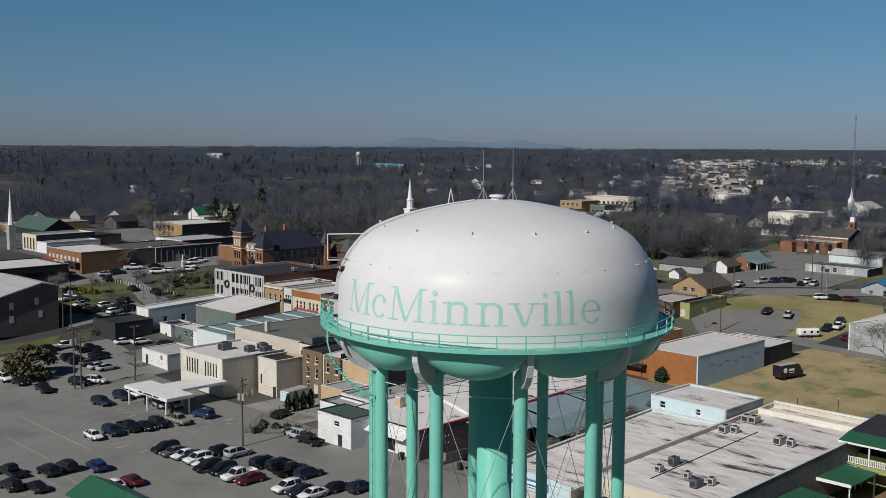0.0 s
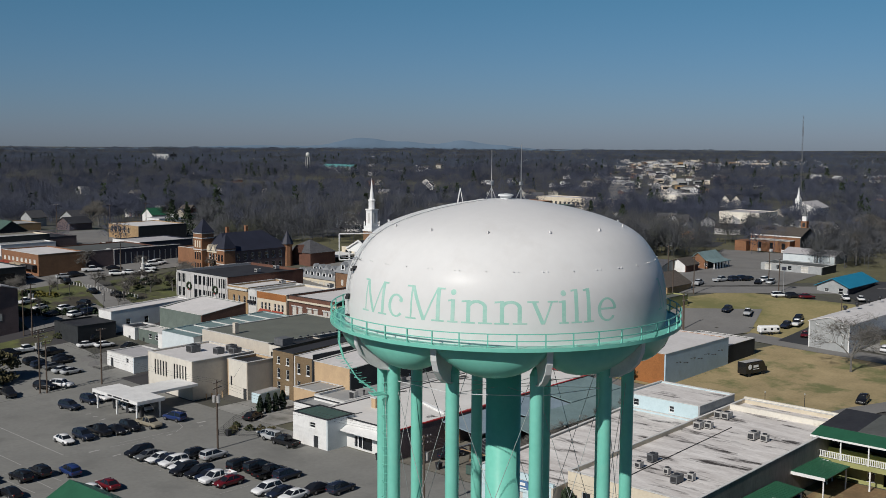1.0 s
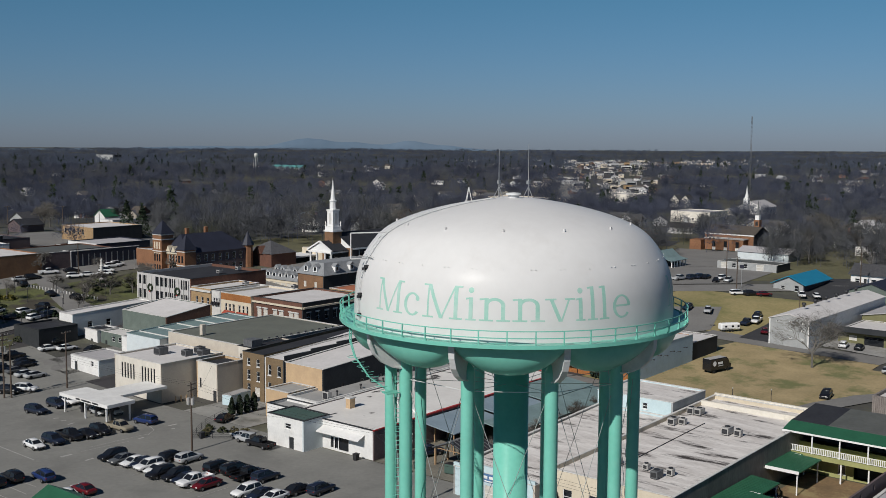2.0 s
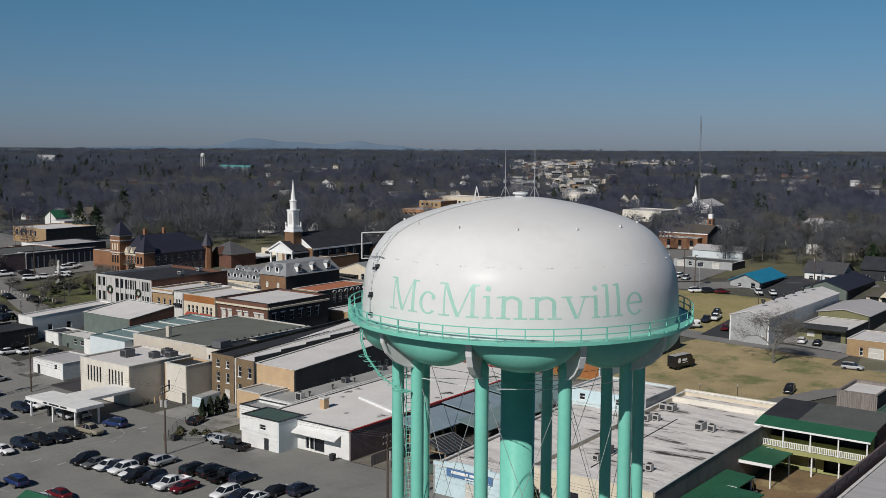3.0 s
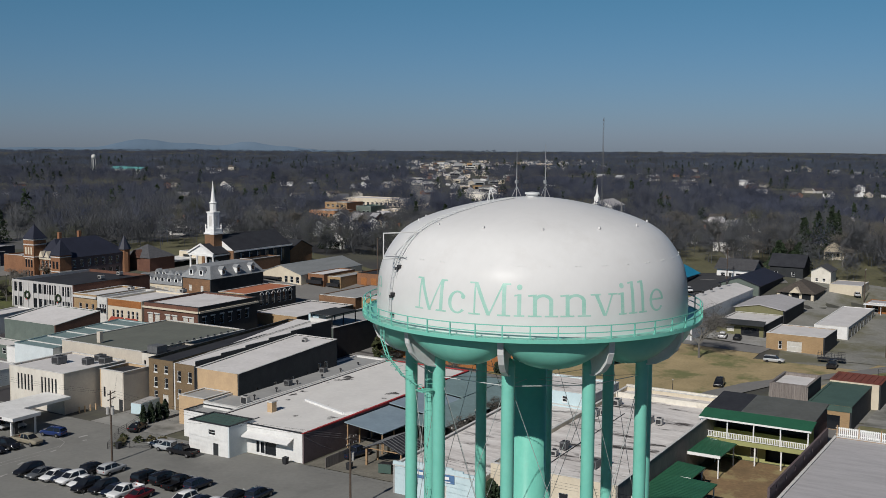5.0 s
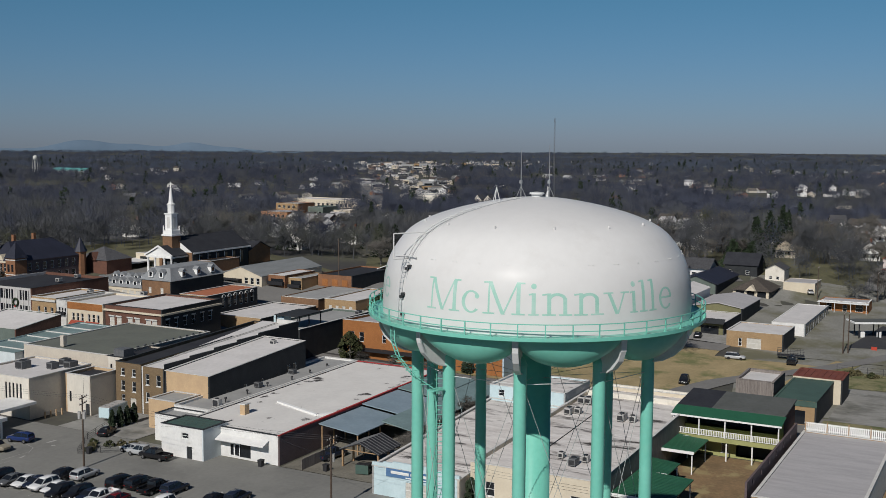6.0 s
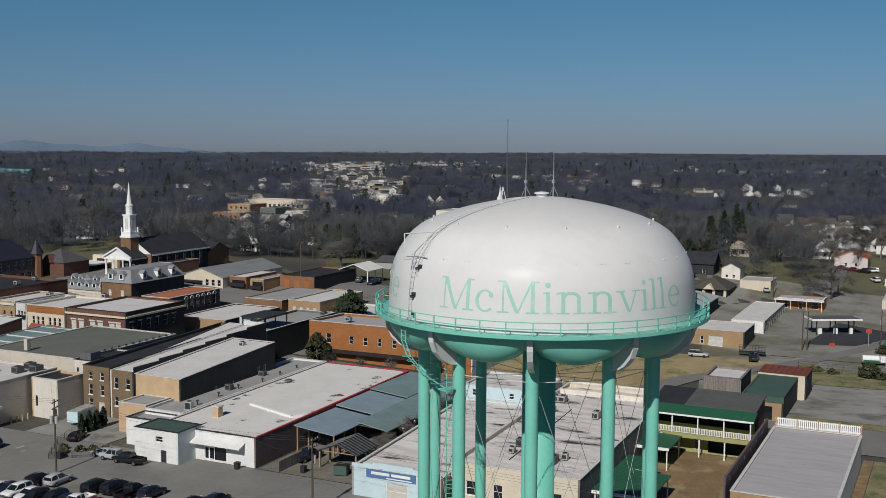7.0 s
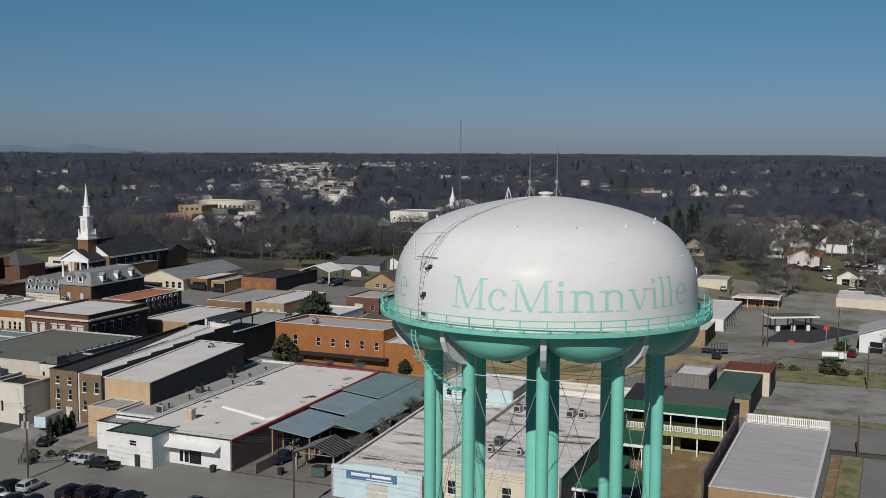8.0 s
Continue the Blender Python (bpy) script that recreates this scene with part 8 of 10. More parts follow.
def make_car(kind, colour, x, y, rz, far=False):
    stations, cabin, wx = CAR_SHAPES[kind]
    hw = max(q[1] for q in stations)
    names = {"sedan": "sedan", "suv": "sport utility vehicle", "pickup": "pickup truck", "van": "minivan"}
    c = empty({"sedan": "car", "suv": "suv", "pickup": "pickup_truck", "van": "minivan"}[kind], x, y, ground_z(x, y) + 0.13, "parked " + colour + " " + names[kind] + " with dark windows on asphalt", "car" if kind != "pickup" else "pickup truck", "parked " + colour + " " + kind + " vehicles", rz=rz)
    paint = CARPAINT[colour]
    bm = bmesh.new()
    loft(bm, [[(x_, y_, z_) for y_, z_ in ((-w_ * 0.9, lo_), (-w_, lo_ + 0.18), (-w_, hi_ - 0.16), (-w_ * 0.93, hi_ - 0.04), (-w_ * 0.6, hi_), (w_ * 0.6, hi_), (w_ * 0.93, hi_ - 0.04), (w_, hi_ - 0.16), (w_, lo_ + 0.18), (w_ * 0.9, lo_))] for x_, w_, lo_, hi_ in stations])
    if kind == "pickup":
        box(bm, -2.82, -0.802, -hw + 0.02, hw - 0.02, 0.45, 0.72)
        box(bm, -2.82, -0.802, -hw + 0.01, -hw + 0.13, 0.724, 1.08)
        box(bm, -2.82, -0.802, hw - 0.13, hw - 0.01, 0.724, 1.08)
        box(bm, -2.82, -2.74, -hw + 0.132, hw - 0.132, 0.724, 1.06)
    part("body", bm, paint, c, smooth=kind != "pickup")
    bm = bmesh.new()
    loft(bm, [[(x_, -f_, fz_), (x_, -f_ * 0.35 - h_ * 0.65, fz_ * 0.35 + hz_ * 0.65), (x_, -h_, hz_ - 0.02), (x_, h_, hz_ - 0.02), (x_, f_ * 0.35 + h_ * 0.65, fz_ * 0.35 + hz_ * 0.65), (x_, f_, fz_)] for x_, f_, fz_, h_, hz_ in cabin])
    part("cabin_glass", bm, M_GLASS, c)
    bm = bmesh.new()
    top_ = [(cabin[1][0] - 0.10, cabin[1][3] - 0.08, cabin[1][4] - 0.06)] + [(q[0], q[3], q[4]) for q in cabin[1:-1]] + [(cabin[-2][0] + 0.12, cabin[-2][3] - 0.08, cabin[-2][4] - 0.06)]
    loft(bm, [[(x_, -w_ - 0.03, z_ - 0.09), (x_, -w_ + 0.06, z_ + 0.01), (x_, 0, z_ + 0.035), (x_, w_ - 0.06, z_ + 0.01), (x_, w_ + 0.03, z_ - 0.09)] for x_, w_, z_ in top_])
    part("roof_panel", bm, paint, c, smooth=True)
    if not far:
        bm = bmesh.new()
        for s in (-1, 1):
            for i_, j_ in ((0, 1), (-1, -2)):
                tube(bm, (cabin[i_][0], s * (cabin[i_][1] + 0.005), cabin[i_][2]), (cabin[j_][0], s * (cabin[j_][3] + 0.02), cabin[j_][4] - 0.05), 0.05, n=4)
            xm_ = (cabin[1][0] + cabin[-2][0]) / 2
            tube(bm, (xm_, s * (cabin[2][1] + 0.005), cabin[2][2]), (xm_, s * (cabin[2][3] + 0.02), cabin[2][4] - 0.05), 0.05, n=4)
        part("roof_frame", bm, paint, c)
    wheel_me = rim_me = None
    for sx in (-wx, wx):
        for sy in (-1, 1):
            if wheel_me is None:
                bm = bmesh.new()
                tube(bm, (0, -0.12, 0), (0, 0.12, 0), 0.35, n=14)
                w = part("wheel", bm, M_TYRE, c)
                wheel_me = w.data
                if not far:
                    bm = bmesh.new()
                    tube(bm, (0, -0.13, 0), (0, 0.13, 0), 0.20, n=10)
                    rim_me = part("rim", bm, M_RIM, w).data
            else:
                w = new("wheel", wheel_me)
                w.parent = c
                if not far:
                    new("rim", rim_me).parent = w
            w.matrix_basis = pose(sx, sy * (hw - 0.09), 0.35)
    xb, xf = -2.82 if kind == "pickup" else stations[0][0], stations[-1][0]
    if far:
        return c
    for s in (-1, 1):
        part("headlight", bevelled(xf - 0.22, xf - 0.05, s * (hw - 0.34) - 0.17, s * (hw - 0.34) + 0.17, 0.60, 0.73, 0.03), M_LAMP, c)
        part("tail_light", bevelled(xb - 0.015, xb + 0.12, s * (hw - 0.30) - 0.12, s * (hw - 0.30) + 0.12, 0.70, 0.88, 0.03), M_TAIL, c)
    part("bumper", bevelled(xf - 0.16, xf + 0.03, -hw + 0.26, hw - 0.26, 0.38, 0.52, 0.05), M_DARK, c)
    return c


def car(kind, colour, x, y, rz):
    k = (kind, colour, math.hypot(x, y) > 235)
    if k not in CAR_SEEN:
        CAR_SEEN[k] = make_car(kind, colour, x, y, rz, k[2])
    else:
        copy_thing(CAR_SEEN[k], pose(x, y, ground_z(x, y) + 0.13, 0, 0, rz))


for row in """
sedan white 82.9 166.4 268|suv navy 86.3 166.4 271|pickup black 89.6 167.0 270|sedan black 92.0 165.6 269|suv black 94.6 165.7 270|pickup gold 98.0 165.2 272
suv black 87.6 151.6 180|sedan grey 87.6 148.9 180|sedan white 88.0 146.4 181|sedan navy 88.6 144.9 180|suv white 88.2 143.0 179|sedan white 88.2 140.6 180|suv black 87.2 138.6 181
suv black 88.0 136.0 180|sedan navy 88.2 133.9 180|pickup white 88.3 131.9 180|sedan red 88.4 129.4 180|suv black 93.4 144.0 0|suv silver 94.6 141.6 2|van black 94.6 134.2 0|van black 95.6 131.6 0
pickup black 95.2 128.4 1|suv navy 96.2 125.6 0|suv white 90.0 122.6 180|sedan navy 90.6 120.2 180|sedan white 91.0 117.9 180|sedan black 95.6 117.8 0|suv navy 97.6 115.4 3
suv black 69.0 153.2 92|suv black 72.0 153.4 88|suv blue 75.2 150.4 85|sedan black 64.5 147.4 92|sedan red 75.8 140.8 88|sedan white 73.0 140.8 90|suv black 62.2 150.4 92|pickup black 64.8 156.4 91
suv navy 94.6 186.2 280|suv navy 99.5 187.6 272|suv white 102.3 188.0 270|sedan navy 105.2 187.4 268|sedan silver 101.6 177.2 262|sedan silver 103.6 175.4 262|suv blue 103.4 165.6 100
pickup black 91.2 203.4 262|sedan black 90.0 211.4 272|suv white 89.0 216.2 268|suv white 101.6 202.0 300|suv black 98.6 203.0 300|sedan silver 107.5 212.6 0|sedan silver 108.2 210.3 0|sedan grey 107.6 216.6 0
suv navy 106.4 219.6 2|sedan black 111.4 219.8 0|suv black 106.6 223.4 0|sedan black 112.6 222.4 1|pickup black 113.0 228.0 0|pickup white 110.2 234.2 0|suv black 106.4 233.6 0|sedan black 104.4 231.0 0
sedan white 122.3 229.0 350|sedan white 125.2 226.4 352|sedan black 128.6 221.4 20|suv black 127.0 233.0 10|pickup black 107.0 139.4 90|sedan silver 108.0 145.2 88|pickup silver 107.4 142.4 92|sedan black 113.6 156.4 20
pickup white 130.2 273.5 200|sedan white 129.6 265.6 195|suv white 134.0 260.0 10|suv white 132.7 252.8 15|van navy 136.4 252.6 10|sedan black 129.0 257.0 12|sedan black 137.2 257.6 10|suv black 140.0 262.0 95
suv black 147.8 285.5 80|suv black 150.8 264.2 82|sedan black 148.1 271.9 82|pickup white 159.8 292.5 340|suv white 162.8 283.8 330|sedan white 166.4 282.6 330|sedan white 170.6 280.8 330|suv white 172.8 283.2 330
suv white 178.7 289.3 350|suv white 181.4 290.6 350|suv white 142.8 309.4 90|sedan silver 142.6 303.2 90|sedan white 142.7 297.5 90|suv black 153.6 290.4 350|sedan silver 150.2 291.0 350|sedan black 166.0 290.6 350
suv navy 259.0 141.6 190|pickup silver 260.6 136.4 200|pickup navy 258.0 124.2 185|pickup white 261.6 123.2 190|suv navy 265.6 124.8 190|sedan red 251.6 116.6 200|suv white 284.4 139.0 320|suv black 286.4 136.0 320
sedan red 288.6 133.0 320|pickup silver 283.3 164.0 10|pickup silver 294.6 162.8 350|suv navy 298.6 160.6 350|suv navy 301.8 159.4 350|sedan black 297.9 152.4 200|suv white 303.6 153.4 180|suv silver 300.4 149.6 190
sedan black 302.6 158.0 180|suv white 294.8 124.4 210|sedan white 297.0 121.0 210|suv silver 230.5 78.6 275|suv black 200.8 82.0 190|suv white 250.4 96.4 10|sedan black 250.6 92.8 10|pickup black 232.0 66.2 5
pickup red 247.4 37.2 355|suv black 138.0 66.0 20|sedan black 134.0 64.0 15|pickup navy 121.0 115.6 350|suv white 381.0 52.0 90|sedan red 380.0 62.4 80|sedan red 379.0 58.4 80|suv black 378.4 54.6 80
suv white 366.0 50.0 30|suv black 372.0 64.0 10|suv grey 262.0 187.6 20|sedan navy 264.6 183.0 200|suv navy 260.0 182.0 190|suv white 348.0 42.0 95|suv black 347.0 39.0 95|sedan silver 327.0 79.0 20
suv white 222.0 262.0 10|sedan navy 176.0 262.0 100|suv grey 171.0 215.0 270|suv white 186.2 300.6 5|sedan white 196.0 300.4 5|suv silver 239.0 410.0 40|sedan white 243.0 406.0 40|suv black 248.0 404.0 40
""".strip().replace("\n", "|").split("|"):
    kind_, colour_, cx_, cy_, rz_ = row.split()
    car(kind_, colour_, float(cx_), float(cy_), float(rz_))
for k in range(18):
    car(("sedan", "suv", "pickup")[k % 3], ("white", "silver", "navy", "white", "red", "black")[k % 6], 372 + 4.2 * (k % 9), 40 - 6.0 * (k // 9) + 0.6 * (k % 9), 80 + 3 * (k % 4))

# black delivery van, camper trailer, flat trailer, tanker truck
dv = empty("delivery_van", 208.6, 108.6, ground_z(208.6, 108.6) + 0.15, "black step van with white emblem on dry grass", "van", rz=-12)
part("cargo_body", bevelled(-3.6, 2.0, -1.15, 1.15, 0.55, 3.0, 0.1), CARPAINT["black"], dv)
bm = bmesh.new()
prism(bm, [(2.0, 0.55), (3.4, 0.55), (3.4, 1.5), (2.9, 1.65), (2.3, 2.7), (2.0, 2.8)], 1, -1.05, 1.05)
part("cab", bm, CARPAINT["black"], dv)
part("windscreen", tubes([((2.95, -0.85, 1.75), (2.95, 0.85, 1.75)), ((2.62, -0.85, 2.25), (2.62, 0.85, 2.25))], 0.12, 4), M_GLASS, dv)
bm = bmesh.new()
tube(bm, (-2.3, -1.17, 2.0), (-2.3, -1.155, 2.0), 0.55, n=18)
part("emblem", bm, M_TRIMW, dv, "plain round white emblem")
part("sign_bar", bbox(-1.2, 0.4, -1.172, -1.155, 1.75, 2.25), M_TRIMW, dv)
part("sign_bar", bbox(-1.2, 0.6, -1.172, -1.155, 1.35, 1.48), M_TRIMW, dv)
part("roof_strip", bbox(-3.4, 1.8, -0.9, 0.9, 3.004, 3.05), M_ACL, dv)
for sx in (-2.4, 2.3):
    for sy in (-1.0, 1.0):
        bm = bmesh.new()
        tube(bm, (sx, sy - 0.14, 0.4), (sx, sy + 0.14, 0.4), 0.42, n=14)
        part("wheel", bm, M_TYRE, dv)
rv = empty("camper_trailer", 247.6, 124.2, ground_z(247.6, 124.2) + 0.16, "white camper trailer parked on gravel", "camper", rz=-35)
part("body", bevelled(-3.2, 3.2, -1.1, 1.1, 0.5, 2.5, 0.35), M_TRIMW, rv)
rv.scale = (0.85, 0.85, 0.85)
for x in (-2.2, 0.2, 2.3):
    part("window", bbox(x * 0.9, x * 0.9 + 0.7, -1.12, -1.102, 1.35, 1.9), M_GLASS, rv)
part("stripe", bbox(-2.8, 2.8, -1.112, -1.103, 1.0, 1.1), M_AC, rv)
for sx in (-0.5, 0.5):
    for sy in (-1.05, 1.05):
        bm = bmesh.new()
        tube(bm, (sx, sy - 0.1, 0.34), (sx, sy + 0.1, 0.34), 0.34, n=12)
        part("wheel", bm, M_TYRE, rv)
tr = empty("stake_trailer", 237.6, 70.6 - 3, 0.2, "black stake-sided flat trailer", "trailer", rz=-80)
part("deck", bbox(-3, 3, -1.1, 1.1, 0.7, 0.85), M_DARK, tr)
for k in range(9):
    for y in (-1.08, 1.08):
        part("stake", bbox(-2.95 + 0.72 * k, -2.88 + 0.72 * k, y - 0.03, y + 0.03, 0.85, 2.2), M_DARK, tr)
for z in (1.4, 2.15):
    for y in (-1.13, 1.13):
        part("side_rail", bbox(-3, 3, y - 0.02, y + 0.02, z, z + 0.08), M_DARK, tr)
for sx in (-0.6, 0.6):
    for sy in (-0.95, 0.95):
        bm = bmesh.new()
        tube(bm, (sx, sy - 0.1, 0.34), (sx, sy + 0.1, 0.34), 0.34, n=12)
        part("wheel", bm, M_TYRE, tr)
tk = empty("tank_truck", 239.6, 41.0, 0.18, "white and green tank truck parked by the road", "truck", rz=-75)
tk.scale = (0.74, 0.74, 0.74)
bm = bmesh.new()
tube(bm, (-3.6, 0, 1.75), (1.2, 0, 1.75), 1.05, n=18)
part("tank", bm, M_TRIMW, tk)
part("chassis", bbox(-3.7, 3.6, -0.9, 0.9, 0.5, 0.8), R_GREEN, tk)
part("side_skirt", bbox(-3.4, 1.0, -1.06, -1.0, 0.75, 1.5), R_GREEN, tk)
part("cab", bevelled(1.5, 3.7, -1.05, 1.05, 0.8, 2.6, 0.15), M_TRIMW, tk)
part("windscreen", bbox(3.68, 3.73, -0.85, 0.85, 1.7, 2.4), M_GLASS, tk)
for sx in (-2.6, -1.5, 2.7):
    for sy in (-0.95, 0.95):
        bm = bmesh.new()
        tube(bm, (sx, sy - 0.14, 0.42), (sx, sy + 0.14, 0.42), 0.45, n=12)
        part("wheel", bm, M_TYRE, tk)

# box trailer beside the annex
bt = empty("box_trailer", 122.0, 163.4, 0.15, "grey and blue box trailer parked in the yard", "trailer", rz=10)
part("body", bevelled(-2.8, 2.8, -1.1, 1.1, 0.6, 2.5, 0.06), M_LBLUE, bt)
part("roof", bbox(-2.75, 2.75, -1.05, 1.05, 2.504, 2.56), M_ACL, bt)
for sx in (-0.5, 0.5):
    for sy in (-0.95, 0.95):
        bm = bmesh.new()
        tube(bm, (sx, sy - 0.1, 0.32), (sx, sy + 0.1, 0.32), 0.34, n=12)
        part("wheel", bm, M_TYRE, bt)


# ---- poles, wires, lamps, fences, bins ----
def utility_pole(x, y, h, turn=0.0, transformers=0, lamp=False, cross=2):
    p = empty("utility_pole", x, y, ground_z(x, y), "tall brown wooden utility pole" + (" with grey transformers" if transformers else " with crossarms"), "utility pole", "utility poles", rz=turn)
    bm = bmesh.new()
    tube(bm, (0, 0, -0.3), (0, 0, h), 0.17, 0.11, n=8)
    part("shaft", bm, M_POLE, p)
    for k in range(cross):
        z = h - 0.4 - 0.9 * k
        part("crossarm", bbox(-1.2, 1.2, -0.22, -0.12, z, z + 0.12), M_POLE, p)
        for xx in (-1.1, -0.5, 0.5, 1.1):
            bm = bmesh.new()
            tube(bm, (xx, -0.17, z + 0.121), (xx, -0.17, z + 0.32), 0.05, n=6)
            part("insulator", bm, M_ACL, p)
    for k in range(transformers):
        bm = bmesh.new()
        a = 2.1 * k
        tube(bm, (0.45 * math.cos(a), 0.45 * math.sin(a), h - 3.6), (0.45 * math.cos(a), 0.45 * math.sin(a), h - 2.5), 0.27, n=10)
        part("transformer", bm, M_ACL, p)
    if lamp:
        part("lamp_arm", tubes([((0, 0, h - 2), (1.6, 0, h - 1.6))], 0.04, 5), M_METAL, p)
        part("lamp_head", bbox(1.5, 2.1, -0.12, 0.12, h - 1.7, h - 1.55), M_ACL, p)
    return p


def wire(p, q, sag=0.8, r=0.011):
    p, q = Vector(p), Vector(q)
    bm = bmesh.new()
    pts = [p.lerp(q, i / 10) - Vector((0, 0, sag * 4 * (i / 10) * (1 - i / 10))) for i in range(11)]
    rings = [[bm.verts.new(c + Vector((0, 0, r)).lerp(Vector((0, 0, -r)), f_) + Vector((r * g_, -r * g_, 0))) for f_, g_ in ((0, 0), (1, 1), (1, -1))] for c in pts]
    for a, b in zip(rings, rings[1:]):
        for i in range(3):
            bm.faces.new((a[i], a[(i + 1) % 3], b[(i + 1) % 3], b[i]))
    return tagged(link_bm("overhead_wire", bm, M_DARK), "thin black sagging overhead wire between poles", "wire", "overhead wires")


POLES = ((98.2, 145.6, 11.4, 20, 3, False), (100.2, 101.6, 10.6, 0, 1, False), (96.4, 200.8, 12.5, 10, 2, True), (97.4, 200.0, 10.5, 10, 0, False), (108.2, 198.4, 11.5, 15, 0, False), (118.0, 246.5, 12.5, 0, 2, False), (116.4, 247.5, 11.0, 0, 0, False),
         (227, 136, 10, 0, 0, True), (237, 142, 9, 0, 0, False), (262, 160, 11, 0, 0, False), (270, 158, 11, 0, 0, False), (276, 170, 12, 0, 0, True), (290, 142, 10, 0, 1, True), (300, 150, 10, 0, 0, False), (318, 116, 11, 20, 1, False), (262, 112, 9, 0, 0, False),
         (250, 58, 10, 0, 0, False), (251, 57, 10, 0, 0, False), (258, 41, 10, 10, 1, False), (330, 60, 9, 0, 0, False), (322, 76, 10, 0, 0, False), (212, 33, 9, 0, 0, False), (160, 33, 7, 0, 0, False), (243, 196, 14, 0, 0, False), (166, 287, 9, 0, 0, False), (228, 398, 11, 0, 0, False), (247, 402, 11, 0, 0, False), (205, 398, 12, 0, 0, True))
for x, y, h, tn, tf, lp_ in POLES:
    utility_pole(x, y, h, tn, tf, lp_, 2 if tf else 1)
for k in (-1.0, 0.0, 1.0):
    wire((98.2 + k, 145.6, 11.2), (100.2 + k, 101.6, 10.4), 1.0)
    wire((98.2 + k, 145.6, 11.2), (97 + k, 200.6, 12.3), 1.2)
    wire((97 + k, 200.6, 12.3), (118 + k, 246.5, 15.0), 1.0)
    wire((100.2 + k, 101.6, 10.4), (101 + k, 20, 10.4), 1.5)
wire((98.2, 145.6, 8.6), (121.5, 170, 6.8), 0.5)
wire((98.2, 145.6, 8.6), (109.6, 136, 5.0), 0.4)
wire((100.2, 101.6, 8.0), (113.8, 121, 4.6), 0.4)
wire((100.2, 101.6, 7.6), (109.6, 96, 4.4), 0.3)


def lamp_post(x, y, h=4.0):
    p = empty("lamp_post", x, y, ground_z(x, y), "black park lamp post with pale globe", "lamp post", "park lamp posts")
    bm = bmesh.new()
    revolve(bm, [(0.16, -0.2), (0.16, 0.4), (0.07, 0.6), (0.05, h)], n=8)
    part("shaft", bm, M_DARK, p)
    bm = bmesh.new()
    bmesh.ops.create_icosphere(bm, subdivisions=2, radius=0.14, matrix=Matrix.Translation((0, 0, h + 0.12)))
    part("globe", bm, M_BLIND, p, smooth=True)


for x, y in ((180.5, 92), (184, 86), (141, 254), (146, 262), (140.5, 270), (150, 272), (152, 262), (143, 281), (156, 258), (127, 249), (133, 247.5), (166, 270), (172, 268), (181, 256), (131, 104), (136, 104.5), (143, 106.5)):
    lamp_post(x, y)

# chain-link fence and its bins by the yard corner
def fence_run(name, pts, h, label, step=2.4, mesh_wires=3):
    f_ = empty(name, pts[0][0], pts[0][1], ground_z(*pts[0]), label, "fence")
    o = f_.location
    for (xa, ya), (xb, yb) in zip(pts, pts[1:]):
        n = max(1, int(math.hypot(xb - xa, yb - ya) / step))
        for i in range(n + 1):
            x, y = xa + (xb - xa) * i / n, ya + (yb - ya) * i / n
            bm = bmesh.new()
            tube(bm, (x - o.x, y - o.y, -0.2), (x - o.x, y - o.y, h), 0.05, n=6)
            part("post", bm, M_DARK, f_)
        for k in range(mesh_wires + 1):
            z = h * (k + 0.3) / (mesh_wires + 0.3)
            part("rail", tubes([((xa - o.x, ya - o.y, z), (xb - o.x, yb - o.y, z))], 0.025, 4), M_DARK, f_)
    return f_


fence_run("metal_fence", [(103, 152), (107.4, 146.6), (108.4, 145.8)], 1.1, "low dark metal fence along the planted strip")
fence_run("metal_fence", [(103, 152), (110, 157.2), (118.4, 160.6)], 1.1, "low dark metal fence round the yard edge")
fence_run("square_railing", [(141, 250), (149, 288)], 1.0, "low pale railing along the square street", 1.8, 1)
fence_run("square_railing", [(150.2, 254), (158, 279)], 1.0, "low pale railing beside the park lawn", 1.8, 1)
fence_run("wire_fence", [(228.2, 56), (227, 12)], 1.7, "wire fence overgrown along the weedy lot", 3.0, 3)


def bin_(x, y, m_, label):
    b = empty("waste_bin", x, y, ground_z(x, y) + 0.1, label, "bin", "waste bins")
    bm = bmesh.new()
    tapered(bm, -0.33, 0.33, 0.3, 0.0, -0.42, 0.42, 0.38, 1.0)
    part("tub", bm, m_, b)
    part("lid", bevelled(-0.45, 0.45, -0.42, 0.42, 1.0, 1.08, 0.03), m_, b)


for x, y, m_ in ((108.9, 145.0, M_AC), (104, 150.6, M_DARK), (112.0, 122.6, M_DARK), (115, 112.6, M_DARK)):
    bin_(x, y, m_, "dark plastic waste bin on wheels by the fence" if m_ is M_DARK else "grey plastic waste bin by the fence")
for k in range(4):
    b = empty("bollard", 116.2 + 1.1 * k, 174.2 - 0.2 * k, 0, "yellow concrete-filled steel bollard", "bollard", "bank bollards")
    part("post", bbox(-0.1, 0.1, -0.1, 0.1, -0.1, 1.2), M_TAN, b)
